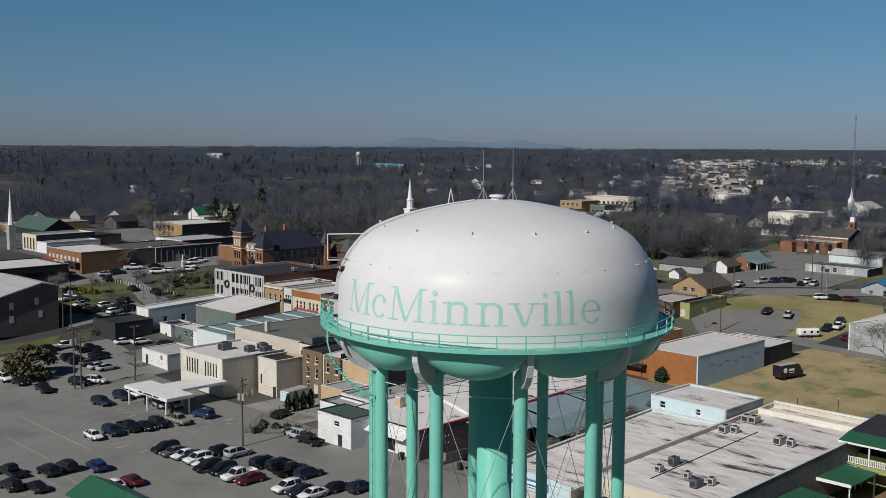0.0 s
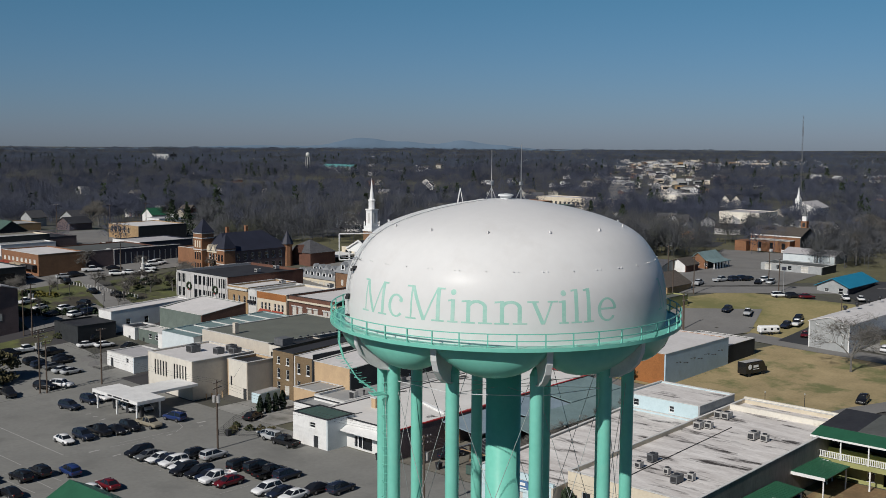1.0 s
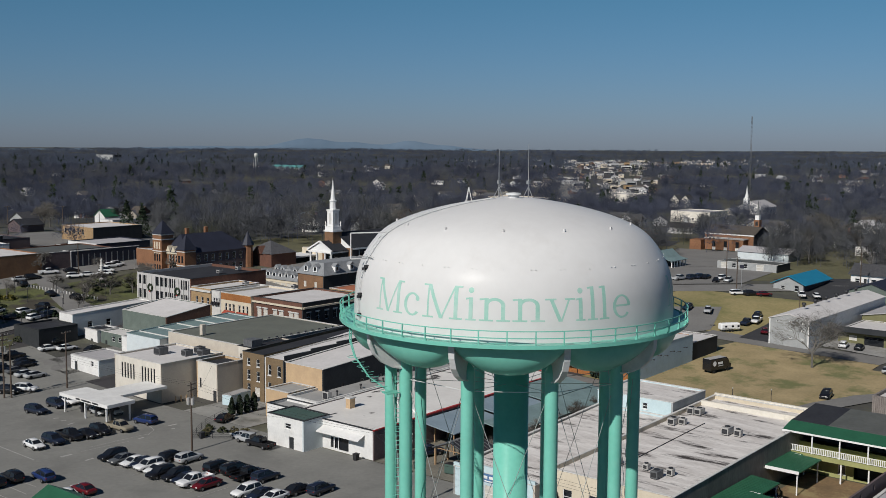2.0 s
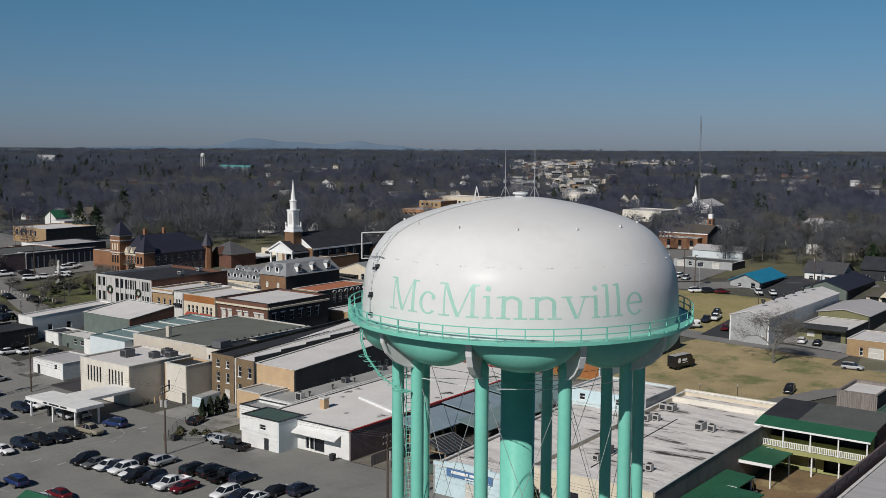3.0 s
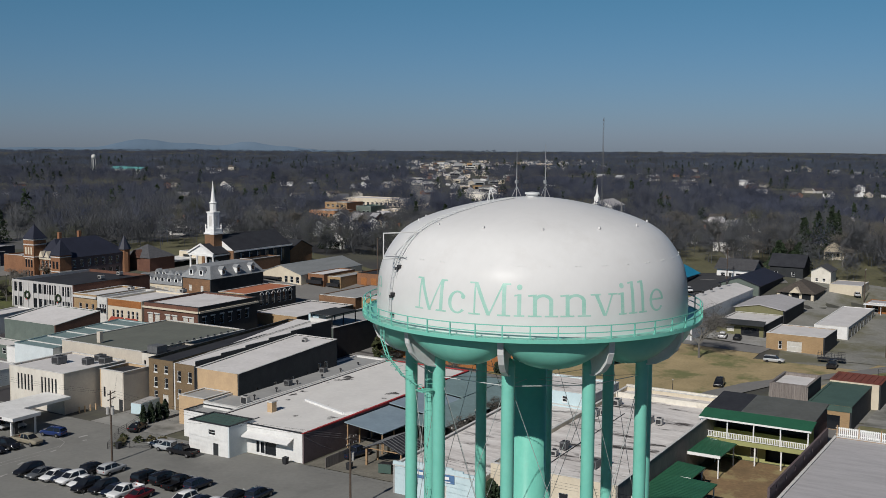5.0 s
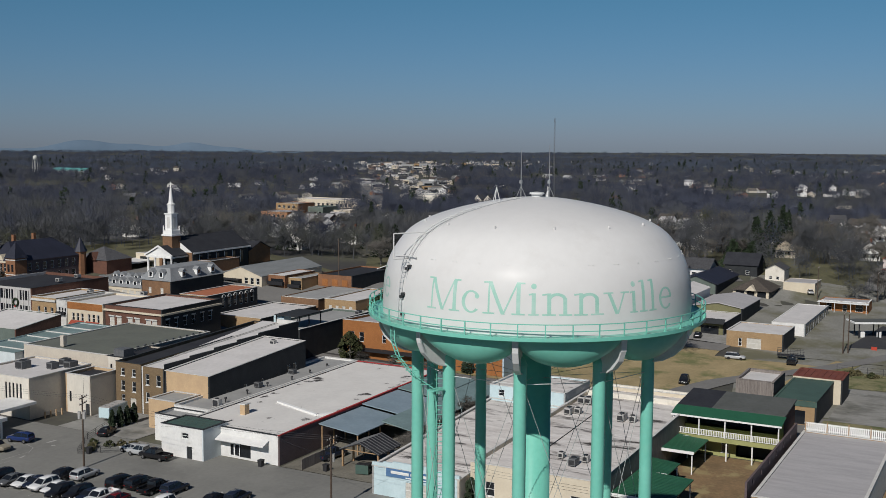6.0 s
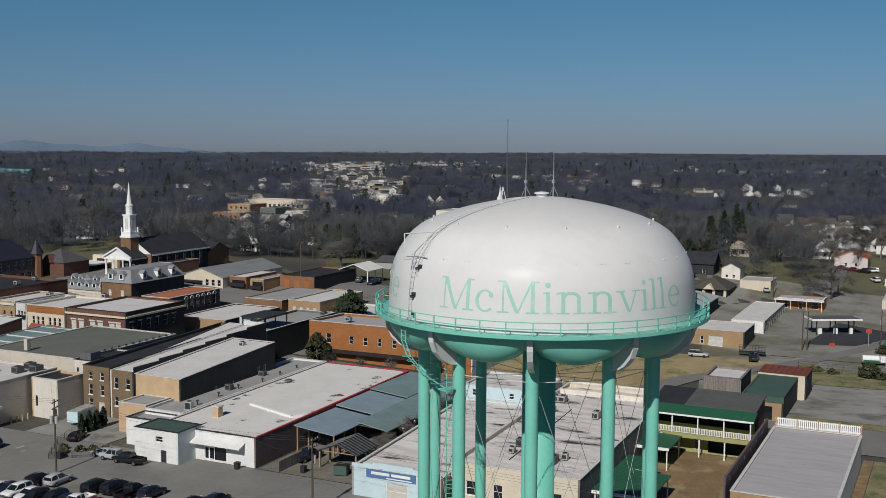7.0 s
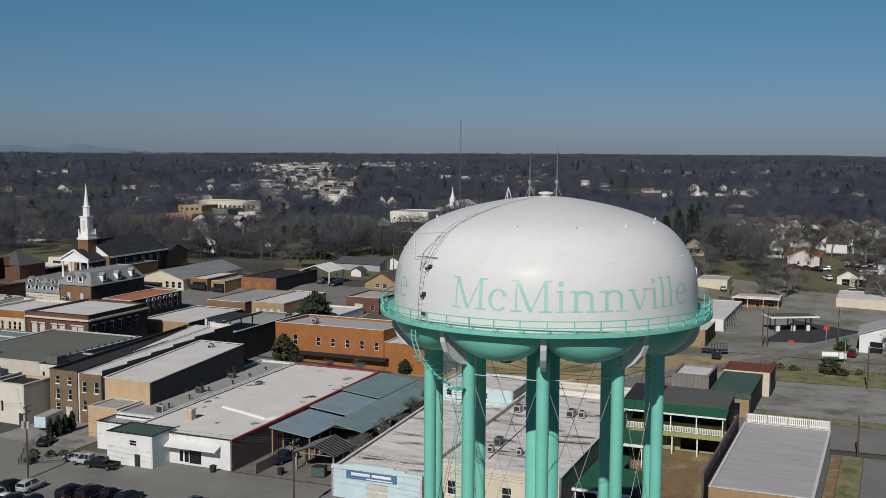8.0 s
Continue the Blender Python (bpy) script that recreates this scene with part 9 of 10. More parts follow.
# square monument
mo = empty("monument", 166.5, 276, ground_z(166.5, 276), "pale stone statue on a tall square pedestal", "monument")
bm = bmesh.new()
revolve(bm, [(0.9, 0), (0.9, 0.6), (0.55, 0.9), (0.45, 4.2), (0.6, 4.4), (0.3, 4.6), (0.28, 5.8), (0.18, 6.3), (0, 6.4)], n=10)
part("shaft", bm, M_COPING, mo)
for k in range(26):
    f_ = k / 25
    x_, y_ = 147.9 + 6.6 * f_, 285.7 - 26.1 * f_
    b = empty("bollard", x_, y_, ground_z(x_, y_) + 0.1, "short white painted post along the square", "bollard", "square bollards")
    part("post", bevelled(-0.13, 0.13, -0.13, 0.13, -0.1, 0.85, 0.04), M_COPING, b)
# filling station signs
for x, y, h, m_ in ((262, 44, 4.5, M_SIGNR), (258, 52, 1.0, M_SIGNR), (238, 38.5, 6.0, R_GREEN), (236, 146, 5.5, R_DGREEN), (291, 141, 7.5, R_NAVY)):
    s_ = empty("roadside_sign", x, y, ground_z(x, y), "plain coloured roadside sign on a steel post", "sign", "roadside signs")
    part("post", bbox(-0.08, 0.08, -0.08, 0.08, -0.2, h), M_METAL, s_)
    part("panel", bbox(-0.12, -0.085, -0.65, 0.65, max(0.1, h - 1.0), h), m_, s_)
# radio mast far off, far water tank
mast = empty("radio_mast", 604, 279.5, -3, "tall thin lattice radio mast on the far hill", "radio mast")
bm = bmesh.new()
for k in range(3):
    a = radians(120 * k)
    tube(bm, (0.6 * math.cos(a), 0.6 * math.sin(a), 0), (0.35 * math.cos(a), 0.35 * math.sin(a), 65), 0.08, 0.06, n=4)
for j in range(26):
    for k in range(3):
        a, b = radians(120 * k), radians(120 * (k + 1))
        tube(bm, (0.5 * math.cos(a), 0.5 * math.sin(a), 2.5 * j), (0.48 * math.cos(b), 0.48 * math.sin(b), 2.5 * j + 2.5), 0.05, n=3)
part("lattice", bm, M_AC, mast)
WX, WY = 1004, 1190
wt = empty("small_water_tower", WX, WY, ground_z(WX, WY), "distant white water tower on thin legs above the woods", "water tower")
bm = bmesh.new()
revolve(bm, [(0, 28.0), (1.7, 27.5), (2.7, 26.3), (2.9, 24.8), (2.7, 23.2), (1.7, 22.2), (0.8, 21.6), (0, 21.5)], n=20)
part("tank", bm, M_COPING, wt, smooth=True)
part("riser", tubes([((0, 0, 0), (0, 0, 21.4))], 0.5, 8), M_GREYB, wt)
for k in range(5):
    a = radians(72 * k)
    part("leg", tubes([((4.4 * math.cos(a), 4.4 * math.sin(a), -2), (2.6 * math.cos(a), 2.6 * math.sin(a), 23.6))], 0.3, 5), M_GREYB, wt)
building("far_plant", "long dark plant with white front on the far plain", 1266, 1286, 1936, 1996, ground_z(1276, 1960) + 15, wall=M_CHAR, walls={"W": M_GREYB}, roof=R_GREY, category="plant")
gable("teal_roof_plant", "long far plant with teal metal roof", 1022, 1036, 1120, 1180, ground_z(1030, 1150) + 8, ground_z(1030, 1150) + 11, "y", wall=M_GREYB, roof=R_TEALF, category="plant")


def dumpster(x, y, rz=0.0):
    d = empty("dumpster", x, y, ground_z(x, y) + 0.1, "dark green steel dumpster behind the shops", "dumpster", "dumpsters", rz=rz)
    bm = bmesh.new()
    prism(bm, [(-0.9, 0.15), (0.8, 0.15), (1.0, 0.4), (1.0, 1.3), (-0.9, 1.55)], 1, -1.0, 1.0)
    part("body", bm, R_DGREEN, d)
    bm = bmesh.new()
    prism(bm, [(-0.92, 1.56), (1.05, 1.31), (1.05, 1.36), (-0.92, 1.61)], 1, -1.02, 1.02)
    part("lid", bm, M_DARK, d)
    for y_ in (-1.06, 1.06):
        part("lift_pocket", bbox(-0.6, 0.6, y_ - 0.05, y_ + 0.05, 0.7, 0.9), M_DARK, d)


for x, y, rz in ((120.4, 146.2, 80), (116.8, 107.0, 15), (160.0, 124.6, 0), (208.0, 172.0, 30)):
    dumpster(x, y, rz)


# ---- near trees ----
def grow(bm, p, d, length, r, depth, rng, leaf, spread=0.75):
    q = p + d * length
    tube(bm, p, q, r, r * 0.68, n=5 if depth > 2 else 3, caps=False)
    if depth == 0:
        leaf.append(q)
        return
    for k in range(5 if depth == 5 else 3 if depth > 1 else 4):
        a = rng.uniform(0, 2 * math.pi)
        u = d.orthogonal().normalized()
        side = u * math.cos(a) + d.cross(u) * math.sin(a)
        nd = (d + side * rng.uniform(0.4, spread) + Vector((0, 0, 0.14))).normalized()
        grow(bm, p.lerp(q, rng.uniform(0.55, 1.0)), nd, length * rng.uniform(0.68, 0.96), r * 0.55, depth - 1, rng, leaf, spread)


TREES = {}


def bare_tree(x, y, h, kind=0, label="", seed=None):
    if kind not in TREES:
        rng = random.Random(kind + 5)
        t = empty("bare_tree", x, y, ground_z(x, y) - 0.1, label or "leafless grey-brown winter tree with spreading limbs", "tree", "bare trees")
        bm, tips = bmesh.new(), []
        grow(bm, Vector((0, 0, 0)), Vector((rng.uniform(-0.05, 0.05), rng.uniform(-0.05, 0.05), 1)).normalized(), 0.19, 0.015 if kind == 0 else 0.022, 5 if kind in (0, 1) else 4, rng, tips, 1.1 if kind == 0 else 0.95)
        part("trunk", bm, M_BARK, t)
        bm = bmesh.new()
        for p in tips:
            for k in range(3 if kind == 0 else 7 if kind == 1 else 10):
                d = Vector((rng.uniform(-1, 1), rng.uniform(-1, 1), rng.uniform(-0.3, 0.9))).normalized() * rng.uniform(0.05, 0.14)
                s = d.orthogonal().normalized() * 0.0018
                bm.faces.new([bm.verts.new(v) for v in (p - s, p + s, p + d)])
        part("crown", bm, M_TWIGB, t)
        t.scale = (1.25 * h, 1.25 * h, 1.25 * h)
        TREES[kind] = t
        return t
    t = TREES[kind]
    c = copy_thing(t, pose(x, y, ground_z(x, y) - 0.1, 0, 0, (x * 37 + y * 91) % 360))
    c.scale = (1.25 * h, 1.25 * h, 1.25 * h)
    return c


def leafy(name, x, y, h, w, material, label, seed, n=1400, lift=0.08, size=0.22, trunk=True, shape=1.0):
    """An evergreen with a tapered trunk, limbs and a crown of many small leaf clumps with an uneven outline."""
    rng = random.Random(seed)
    t = empty(name, x, y, ground_z(x, y) - 0.1, label, "tree" if h > 3 else "bush")
    if trunk:
        bm = bmesh.new()
        tube(bm, (0, 0, 0), (0, 0, h * 0.8), 0.05 * w, 0.012 * w, n=6)
        for k in range(10):
            a, z = rng.uniform(0, 6.28), h * rng.uniform(0.15, 0.7)
            tube(bm, (0, 0, z), (0.38 * w * math.cos(a), 0.38 * w * math.sin(a), z + 0.12 * h), 0.02 * w, 0.005 * w, n=4)
        part("trunk", bm, M_BARK, t)
    lumps = [(rng.uniform(0, 6.28), rng.uniform(lift, 0.95), rng.uniform(0.7, 1.1)) for _ in range(40)]
    bm = bmesh.new()
    for k in range(n):
        a0, f0, s0 = lumps[k % len(lumps)]
        f = min(0.99, max(lift, f0 + rng.gauss(0, 0.06)))
        rad = w / 2 * (math.sin(math.pi * min(1, (f * 0.86 + 0.14)) ** shape) ** 0.7) * s0
        a = a0 + rng.gauss(0, 0.35)
        rr = rad * rng.uniform(0.55, 1.0)
        c = Vector((rr * math.cos(a), rr * math.sin(a), f * h + rng.uniform(-0.1, 0.1)))
        u = Vector((rng.uniform(-1, 1), rng.uniform(-1, 1), rng.uniform(-1, 1))).normalized()
        v = u.orthogonal().normalized()
        s = size * rng.uniform(0.6, 1.4)
        bm.faces.new([bm.verts.new(c + p * s) for p in (u, v, -u, -v)])
    part("crown", bm, material, t)
    return t


big = bare_tree(225.6, 94.4, 15.0, 0, "large leafless shade tree on the dry lawn")
leafy("magnolia_tree", 214.8, 163.4, 9.8, 9.4, M_EVER, "dense dark evergreen tree behind the orange building", 3, 2600, size=0.45)
leafy("evergreen_tree", 183.2, 153.0, 6.5, 5.6, M_BUSH, "rounded street tree with olive-green leaves", 4, 1500, size=0.28)
leafy("oak_tree", 94.0, 215.5, 6.8, 11.5, M_SCRUB, "round brown-green tree by the upper lot", 5, 2600, size=0.34)
leafy("oak_tree", 83.5, 221.5, 6.0, 8.5, M_SCRUB, "brown-green bushy tree at the lot edge", 6, 2000, size=0.34)
leafy("oak_tree", 87.5, 235.5, 5.0, 6.0, M_BUSH, "rusty brown bushy tree by the grass bank", 16, 1200, size=0.34)
for k, (x, y) in enumerate(((116.6, 158.2), (118.3, 158.1), (120.0, 158.0), (121.6, 158.0))):
    leafy("cypress_tree", x, y, 3.5 + 0.2 * (k % 2), 1.25, M_EVER, "narrow dark green cypress in the hedge", 20 + k, 900, size=0.2)
leafy("bush", 186.6, 125.0, 3.2, 3.4, M_EVER, "dark green bush beside the brick wall", 31, 600, size=0.22)
leafy("bush", 111.6, 86.2, 4.2, 2.6, M_EVER, "dark green shrub against the shop wall", 32, 700, size=0.2)
leafy("bush", 254, 40, 2.4, 4.2, M_BUSH, "scrubby brush at the roadside", 33, 700, size=0.2)
rq_ = random.Random(12)
for k in range(16):
    u_ = rq_.random()
    leafy("scrub_bush", 226.6 - 0.6 * u_ + rq_.uniform(-2.2, 0.8), 54 - 40 * u_, rq_.uniform(0.8, 1.7), rq_.uniform(1.8, 3.6), (M_SCRUB, M_SCRUB, M_BUSH)[k % 3], "brown winter scrub along the wire fence", 140 + k, 200, size=0.2, trunk=False)
leafy("bush", 225, 41, 3.4, 5.2, M_BUSH, "large olive bush at the wire fence", 160, 700, size=0.24)
for k, (x, y) in enumerate(((105.0, 151.6), (106.6, 152.6), (108.2, 154.0), (109.8, 149.4), (108.6, 150.8), (110.6, 147.4))):
    leafy("bush", x, y, 1.1, 2.0, (M_BUSH, M_SCRUB)[k % 2], "low brown-green bush in the planted strip", 170 + k, 180, size=0.16, trunk=False)
for k, (x, y) in enumerate(((128, 258), (133, 270), (137, 281), (127, 278), (154, 262), (160, 268), (166, 274), (172, 258), (178, 266), (122, 241), (127, 243), (132, 246), (137, 247), (147, 247), (152, 249))):
    leafy("shrub", x, y, rq_.uniform(0.9, 1.6), rq_.uniform(2.2, 3.6), (M_EVER, M_BUSH)[k % 2], "clipped evergreen shrub in the town square", 60 + k, 260, size=0.2, trunk=False)
for k in range(9):
    leafy("hedge_bush", 122.6 + 1.85 * k, 262.4 - 1.27 * k, 1.9, 2.6, M_EVER, "dark clipped bush in the hedge along the square's parking", 90 + k, 260, size=0.22, trunk=False)
for k, (x, y, h_, w_) in enumerate(((136.2, 278.4, 1.6, 4.6), (138.6, 276, 1.4, 4.0), (133.8, 281, 1.8, 3.0), (160.5, 272.5, 2.2, 4.4), (164.5, 268.5, 2.0, 3.8), (168, 265, 2.4, 4.0))):
    leafy("shrub", x, y, h_, w_, (M_YSHRUB, M_YSHRUB, M_EVER, M_BUSH, M_EVER, M_BUSH)[k], ("yellow-green" if k < 2 else "dark green") + " rounded shrub in the town square", 110 + k, 320, size=0.22, trunk=False)
for k, (x, y, h) in enumerate(((127, 105.4, 5.5), (133, 105.2, 6.5), (139, 105.6, 6.0), (128, 104.2, 5.0), (143, 106.0, 5.5), (150, 106.4, 6.0), (157, 107.2, 6.0), (122, 103.6, 4.0), (178.5, 140, 5.0), (178.8, 133, 5.0), (178.6, 147, 4.6),
                               (150, 259, 7), (155, 265, 7), (160, 262, 8), (165, 259, 7), (172, 263, 8), (177, 257, 7), (146, 255, 6), (152, 277, 7), (138, 276, 7), (132, 283, 7), (128, 262, 6), (123, 272, 7), (176, 272, 7), (185, 268, 7), (162, 270, 6), (170, 253, 7),
                               (160, 296, 8), (172, 286, 7), (248, 30, 8))):
    bare_tree(x, y, h, 1 + k % 5)
for k in range(230):
    rng = random.Random(400 + k)
    b = radians(rng.uniform(4, 62))
    d = rng.uniform(310, 520)
    x, y = d * math.cos(b), d * math.sin(b)
    if d < 330 + 90 * (math.degrees(b) > 38) or (255 < x < 350 and 90 < y < 200) or (130 < x < 300 and 230 < y < 345) or (300 < x < 388 and 160 < y < 214) or (math.degrees(b) > 47 and d < 490) or (d < 520 and 34 < math.degrees(b) < 40 and k % 3):
        continue
    bare_tree(x, y, rng.uniform(10, 16), 1 + k % 5)

# ---- houses among the trees ----
HOUSES = {}
HOUSE_KINDS = (("white", M_WHITE, R_GREYS), ("white", M_WHITE, R_BROWNS), ("cream", M_CREAM, R_GREYS), ("brick", B_RED, R_BROWNS), ("grey", M_GREYB, R_GREYS), ("tan", M_TAN, R_BROWNS), ("white", M_WHITE, R_LGREY), ("white", M_WHITE, R_DGREEN), ("pale blue", M_PBLUE, R_SEAM), ("orange", M_TAN, R_ORANGE))
TAKEN = []


def far_house(k, x, y, rz, near=False):
    colour, w_, r_ = HOUSE_KINDS[k]
    TAKEN.append((x, y, 9))
    key = (k, near)
    if key not in HOUSES:
        h = empty("house", x, y, ground_z(x, y) - 0.3, colour + " gabled house with shingle roof among bare trees", "house", "town houses", rz=rz)
        wd = 3.6 + 0.3 * (k % 3)
        bm = bbox(-wd, wd, -3.6, 3.6, 0, 4.4)
        for x0 in (-wd, wd - 0.3):
            prism(bm, [(-3.58, 4.402), (3.58, 4.402), (0, 7.0)], 0, x0, x0 + 0.3)
        part("wall", bm, w_, h)
        for sgn in (-1, 1):
            bm = bmesh.new()
            prism(bm, [(0, 7.05), (sgn * 4.1, 4.1), (sgn * 4.1, 4.3), (0, 7.3)], 0, -wd - 0.4, wd + 0.4)
            part("roof", bm, r_, h)
        for yy in (-1.8, 1.2)[:2 if near else 1]:
            part("window", bbox(-wd - 0.03, -wd - 0.004, yy, yy + 0.9, 1.4, 2.8), M_GLASS, h)
        for xx in (-2.6, -0.4, 1.8)[:3 if near else 0]:
            part("window", bbox(xx, xx + 0.9, -3.63, -3.604, 1.4, 2.8), M_GLASS, h)
        if near:
            part("porch_roof", bbox(-wd - 2.0, -wd - 0.04, -3.0, 3.0, 2.9, 3.1), r_, h)
            for yy in (-2.8, 0, 2.7):
                part("porch_post", bbox(-wd - 1.9, -wd - 1.75, yy, yy + 0.15, 0, 2.9), M_TRIMW, h)
            part("chimney", bbox(0.6, 1.3, -0.9, -0.2, 6.0, 8.2), B_RED, h)
        HOUSES[key] = h
        return h
    return copy_thing(HOUSES[key], pose(x, y, ground_z(x, y) - 0.3, 0, 0, rz))


RZ = ground_z(332, 115)
gable("ranch_house", "long low white-fronted house with dark shingle roof", 327, 337, 110.5, 122, RZ + 2.7, RZ + 5.2, "y", wall=M_WHITE, walls={"S": M_GREYB}, roof=R_GREYS, over=0.7, openings={"W": [(1.0, 2.4, 1.0, 2.2), (3.6, 4.5, 0.3, 2.3, "door"), (5.8, 7.4, 1.0, 2.2), (8.4, 9.8, 1.0, 2.2)]})
gable("dark_house", "dark grey house with steep charcoal roof and two gables", 340, 349, 98, 108.6, RZ + 3.2, RZ + 6.4, "y", wall=M_CHAR, roof=R_BLACK, over=0.5, openings={"W": [(1.2, 2.2, 1.0, 2.4), (4.0, 4.9, 0.3, 2.3, "door"), (6.6, 7.8, 1.0, 2.4)]})
gable("cream_house", "small cream house with dark shingle roof", 338, 346, 89.0, 95, RZ + 2.4, RZ + 4.0, "x", wall=M_CREAMW, roof=R_GREYS, over=0.4, openings={"W": [(1.0, 1.9, 0.9, 1.9), (3.2, 4.1, 0.9, 1.9)]})
rng = random.Random(77)
for x, y, k, rz in ((407, 82, 2, 0), (455, 68, 0, 20), (434, 50, 1, 80), (420, 62, 4, 0), (470, 96, 0, 10), (498, 80, 6, 0), (440, 100, 4, 90), (432, 136, 0, 0), (444, 121, 4, 0),
                    (452, 118, 0, 0), (480, 130, 3, 0), (410, 130, 2, 30), (430, 160, 4, 0), (330, 228, 0, 40), (312, 262, 0, 20), (352, 262, 0, 0), (330, 300, 6, 30), (365, 290, 0, 0), (298, 300, 4, 0), (300, 330, 0, 20), (405, 72, 0, 10), (416, 84, 6, 80), (432, 38, 0, 0), (446, 56, 1, 30), (400, 100, 2, 0), (392, 30, 0, 70), (424, 24, 4, 0), (440, 78, 0, 15)):
    far_house(k, x, y, rz, True)
    f_ = 1 - rng.uniform(9, 14) / math.hypot(x, y)
    if k % 2:
        continue
    bare_tree(x * f_ + rng.uniform(-4, 4), y * f_ + rng.uniform(-4, 4), rng.uniform(11, 15), rng.choice((0, 1, 2, 3)))
for x, y, k, rz in ((521, 66, 0, 10), (463, 50, 0, 100), (467, 86, 6, 5), (520, 157, 7, 12), (446, 110, 4, 20), (411, 136, 0, 15), (416, 131, 1, 100), (404, 143, 0, 95), (410, 385, 0, 40), (387, 317, 1, 20), (399, 309, 0, 60), (312, 349, 8, 30), (636, 587, 0, 60), (791, 752, 0, 30), (1191, 207, 0, 20), (990, 227, 0, 70),
                    (1161, 232, 6, 40), (1212, 93, 1, 10), (1323, 173, 5, 20), (1911, 166, 9, 10), (350, 300, 4, 30), (420, 330, 6, 70), (372, 345, 3, 20), (452, 300, 0, 15), (440, 345, 2, 60)):
    far_house(k, x, y, rz)


for k_, x_, y_, rz_ in FRINGE:
    far_house(k_, x_, y_, rz_)


def in_town(x, y):
    """Where streets of houses thin the woods out."""
    b = math.degrees(math.atan2(y, x))
    return b < 47 and noise.noise((x * 0.0032, y * 0.0032, 9.3)) > (0.02 if b < 38 else 0.14)


FAR_HOMES = []
while len(FAR_HOMES) < 340:
    b, d = radians(rng.uniform(0, 62)), 520 + 2300 * rng.random() ** 1.5
    x, y = d * math.cos(b), d * math.sin(b)
    if (in_town(x, y) or rng.random() < 0.10) and all((x - q[0]) ** 2 + (y - q[1]) ** 2 > 400 for q in FAR_HOMES[-60:]):
        if d < 700 and rng.random() < 0.4:
            far_house(rng.randrange(7), x, y, rng.uniform(0, 360))
        FAR_HOMES.append((x, y))


for k in range(120):
    b, d = (radians(rng.gauss(31.2, 1.7)), rng.uniform(950, 2300)) if k % 2 else (radians(rng.uniform(23.5, 33.5)), rng.uniform(1850, 2700))
    FAR_HOMES.append((d * math.cos(b), d * math.sin(b)))


def far_homes():
    """Houses strung along the far streets, too many and too small to tell apart."""
    verts, faces, slot = [], [], []
    for x, y in FAR_HOMES:
        TAKEN.append((x, y, rng.choice((5, 9))))
        z, a = ground_z(x, y) - 0.3, rng.uniform(0, math.pi)
        c, s = math.cos(a), math.sin(a)
        hl, hw, e, r = rng.uniform(4, 6.5), rng.uniform(3.2, 4.2), rng.choice((3.0, 3.2, 3.4, 5.2)), rng.uniform(1.5, 2.4)
        k = len(verts)
        shape = [(-hl, -hw, 0), (hl, -hw, 0), (hl, hw, 0), (-hl, hw, 0), (-hl, -hw, e), (hl, -hw, e), (hl, hw, e), (-hl, hw, e), (-hl, 0, e + r), (hl, 0, e + r)]
        verts += [(x + c * u - s * v, y + s * u + c * v, z + w) for u, v, w in shape]
        for q in ((0, 1, 5, 4), (1, 2, 6, 9, 5), (2, 3, 7, 6), (3, 0, 4, 8, 7)):
            faces.append([k + i for i in q])
            slot.append(0)
        k = len(verts)
        o = 0.5
        shape = [(-hl - o, -hw - o, e - 0.3), (hl + o, -hw - o, e - 0.3), (hl + o, hw + o, e - 0.3), (-hl - o, hw + o, e - 0.3), (-hl - o, 0, e + r + 0.12), (hl + o, 0, e + r + 0.12)]
        verts += [(x + c * u - s * v, y + s * u + c * v, z + w) for u, v, w in shape]
        for q in ((0, 1, 5, 4), (2, 3, 4, 5)):
            faces.append([k + i for i in q])
            slot.append(1)
    me = bpy.data.meshes.new("far_houses")
    me.from_pydata(verts, [], faces)
    me.materials.append(M_FARWALL)
    me.materials.append(M_FARROOF)
    me.polygons.foreach_set("material_index", slot)
    return tagged(new("far_houses", me), "many small far houses, white, tan and brick, along distant streets", "houses", kind="stuff")


far_homes()

# shops along the far road
SHOPS = {}
for k in range(66):
    big = k % 5 < 2
    d = rng.uniform(1850, 2600) if big else rng.uniform(1000, 2000)
    b = radians(33.4 - 8.0 * rng.random() ** 1.3 if big else rng.gauss(31.4, 1.2))
    x, y = d * math.cos(b), d * math.sin(b)
    kk = k % 4 + (4 if big else 0)
    TAKEN.append((x, y, 24 if big else 14))
    if kk not in SHOPS:
        s_ = empty("far_store", x, y, ground_z(x, y) - 0.3, ("grey", "cream", "tan brick", "pale grey")[kk % 4] + (" large" if big else " low") + " flat-roofed store along the far road", "store", "far road stores", rz=38)
        w_, l_, h_ = (4, 3.5, 4, 6, 6, 5, 8, 9)[kk], (6, 5, 6, 9, 8, 7, 11, 14)[kk], 6.5 if big else 4.5
        part("wall", bbox(-w_, w_, -l_, l_, 0, h_), (M_GREYB, M_CREAM, B_TAN, M_COPING)[kk % 4], s_)
        part("roof", bbox(-w_ - 0.3, w_ + 0.3, -l_ - 0.3, l_ + 0.3, h_ + 0.004, h_ + 0.4), (R_LGREY, R_WHITE, R_GREYS, R_GREY)[kk % 4], s_)
        part("shop_window", bbox(-w_ - 0.04, -w_ - 0.005, -l_ + 1.5, l_ - 1.5, 0.8, 2.8), M_GLASS, s_)
        SHOPS[kk] = s_
    else:
        copy_thing(SHOPS[kk], pose(x, y, ground_z(x, y) - 0.3, 0, 0, 34 + rng.choice((0, 0, 90))))
pts = [(600, 400), (760, 505), (1000, 670), (1300, 890), (1650, 1140)]
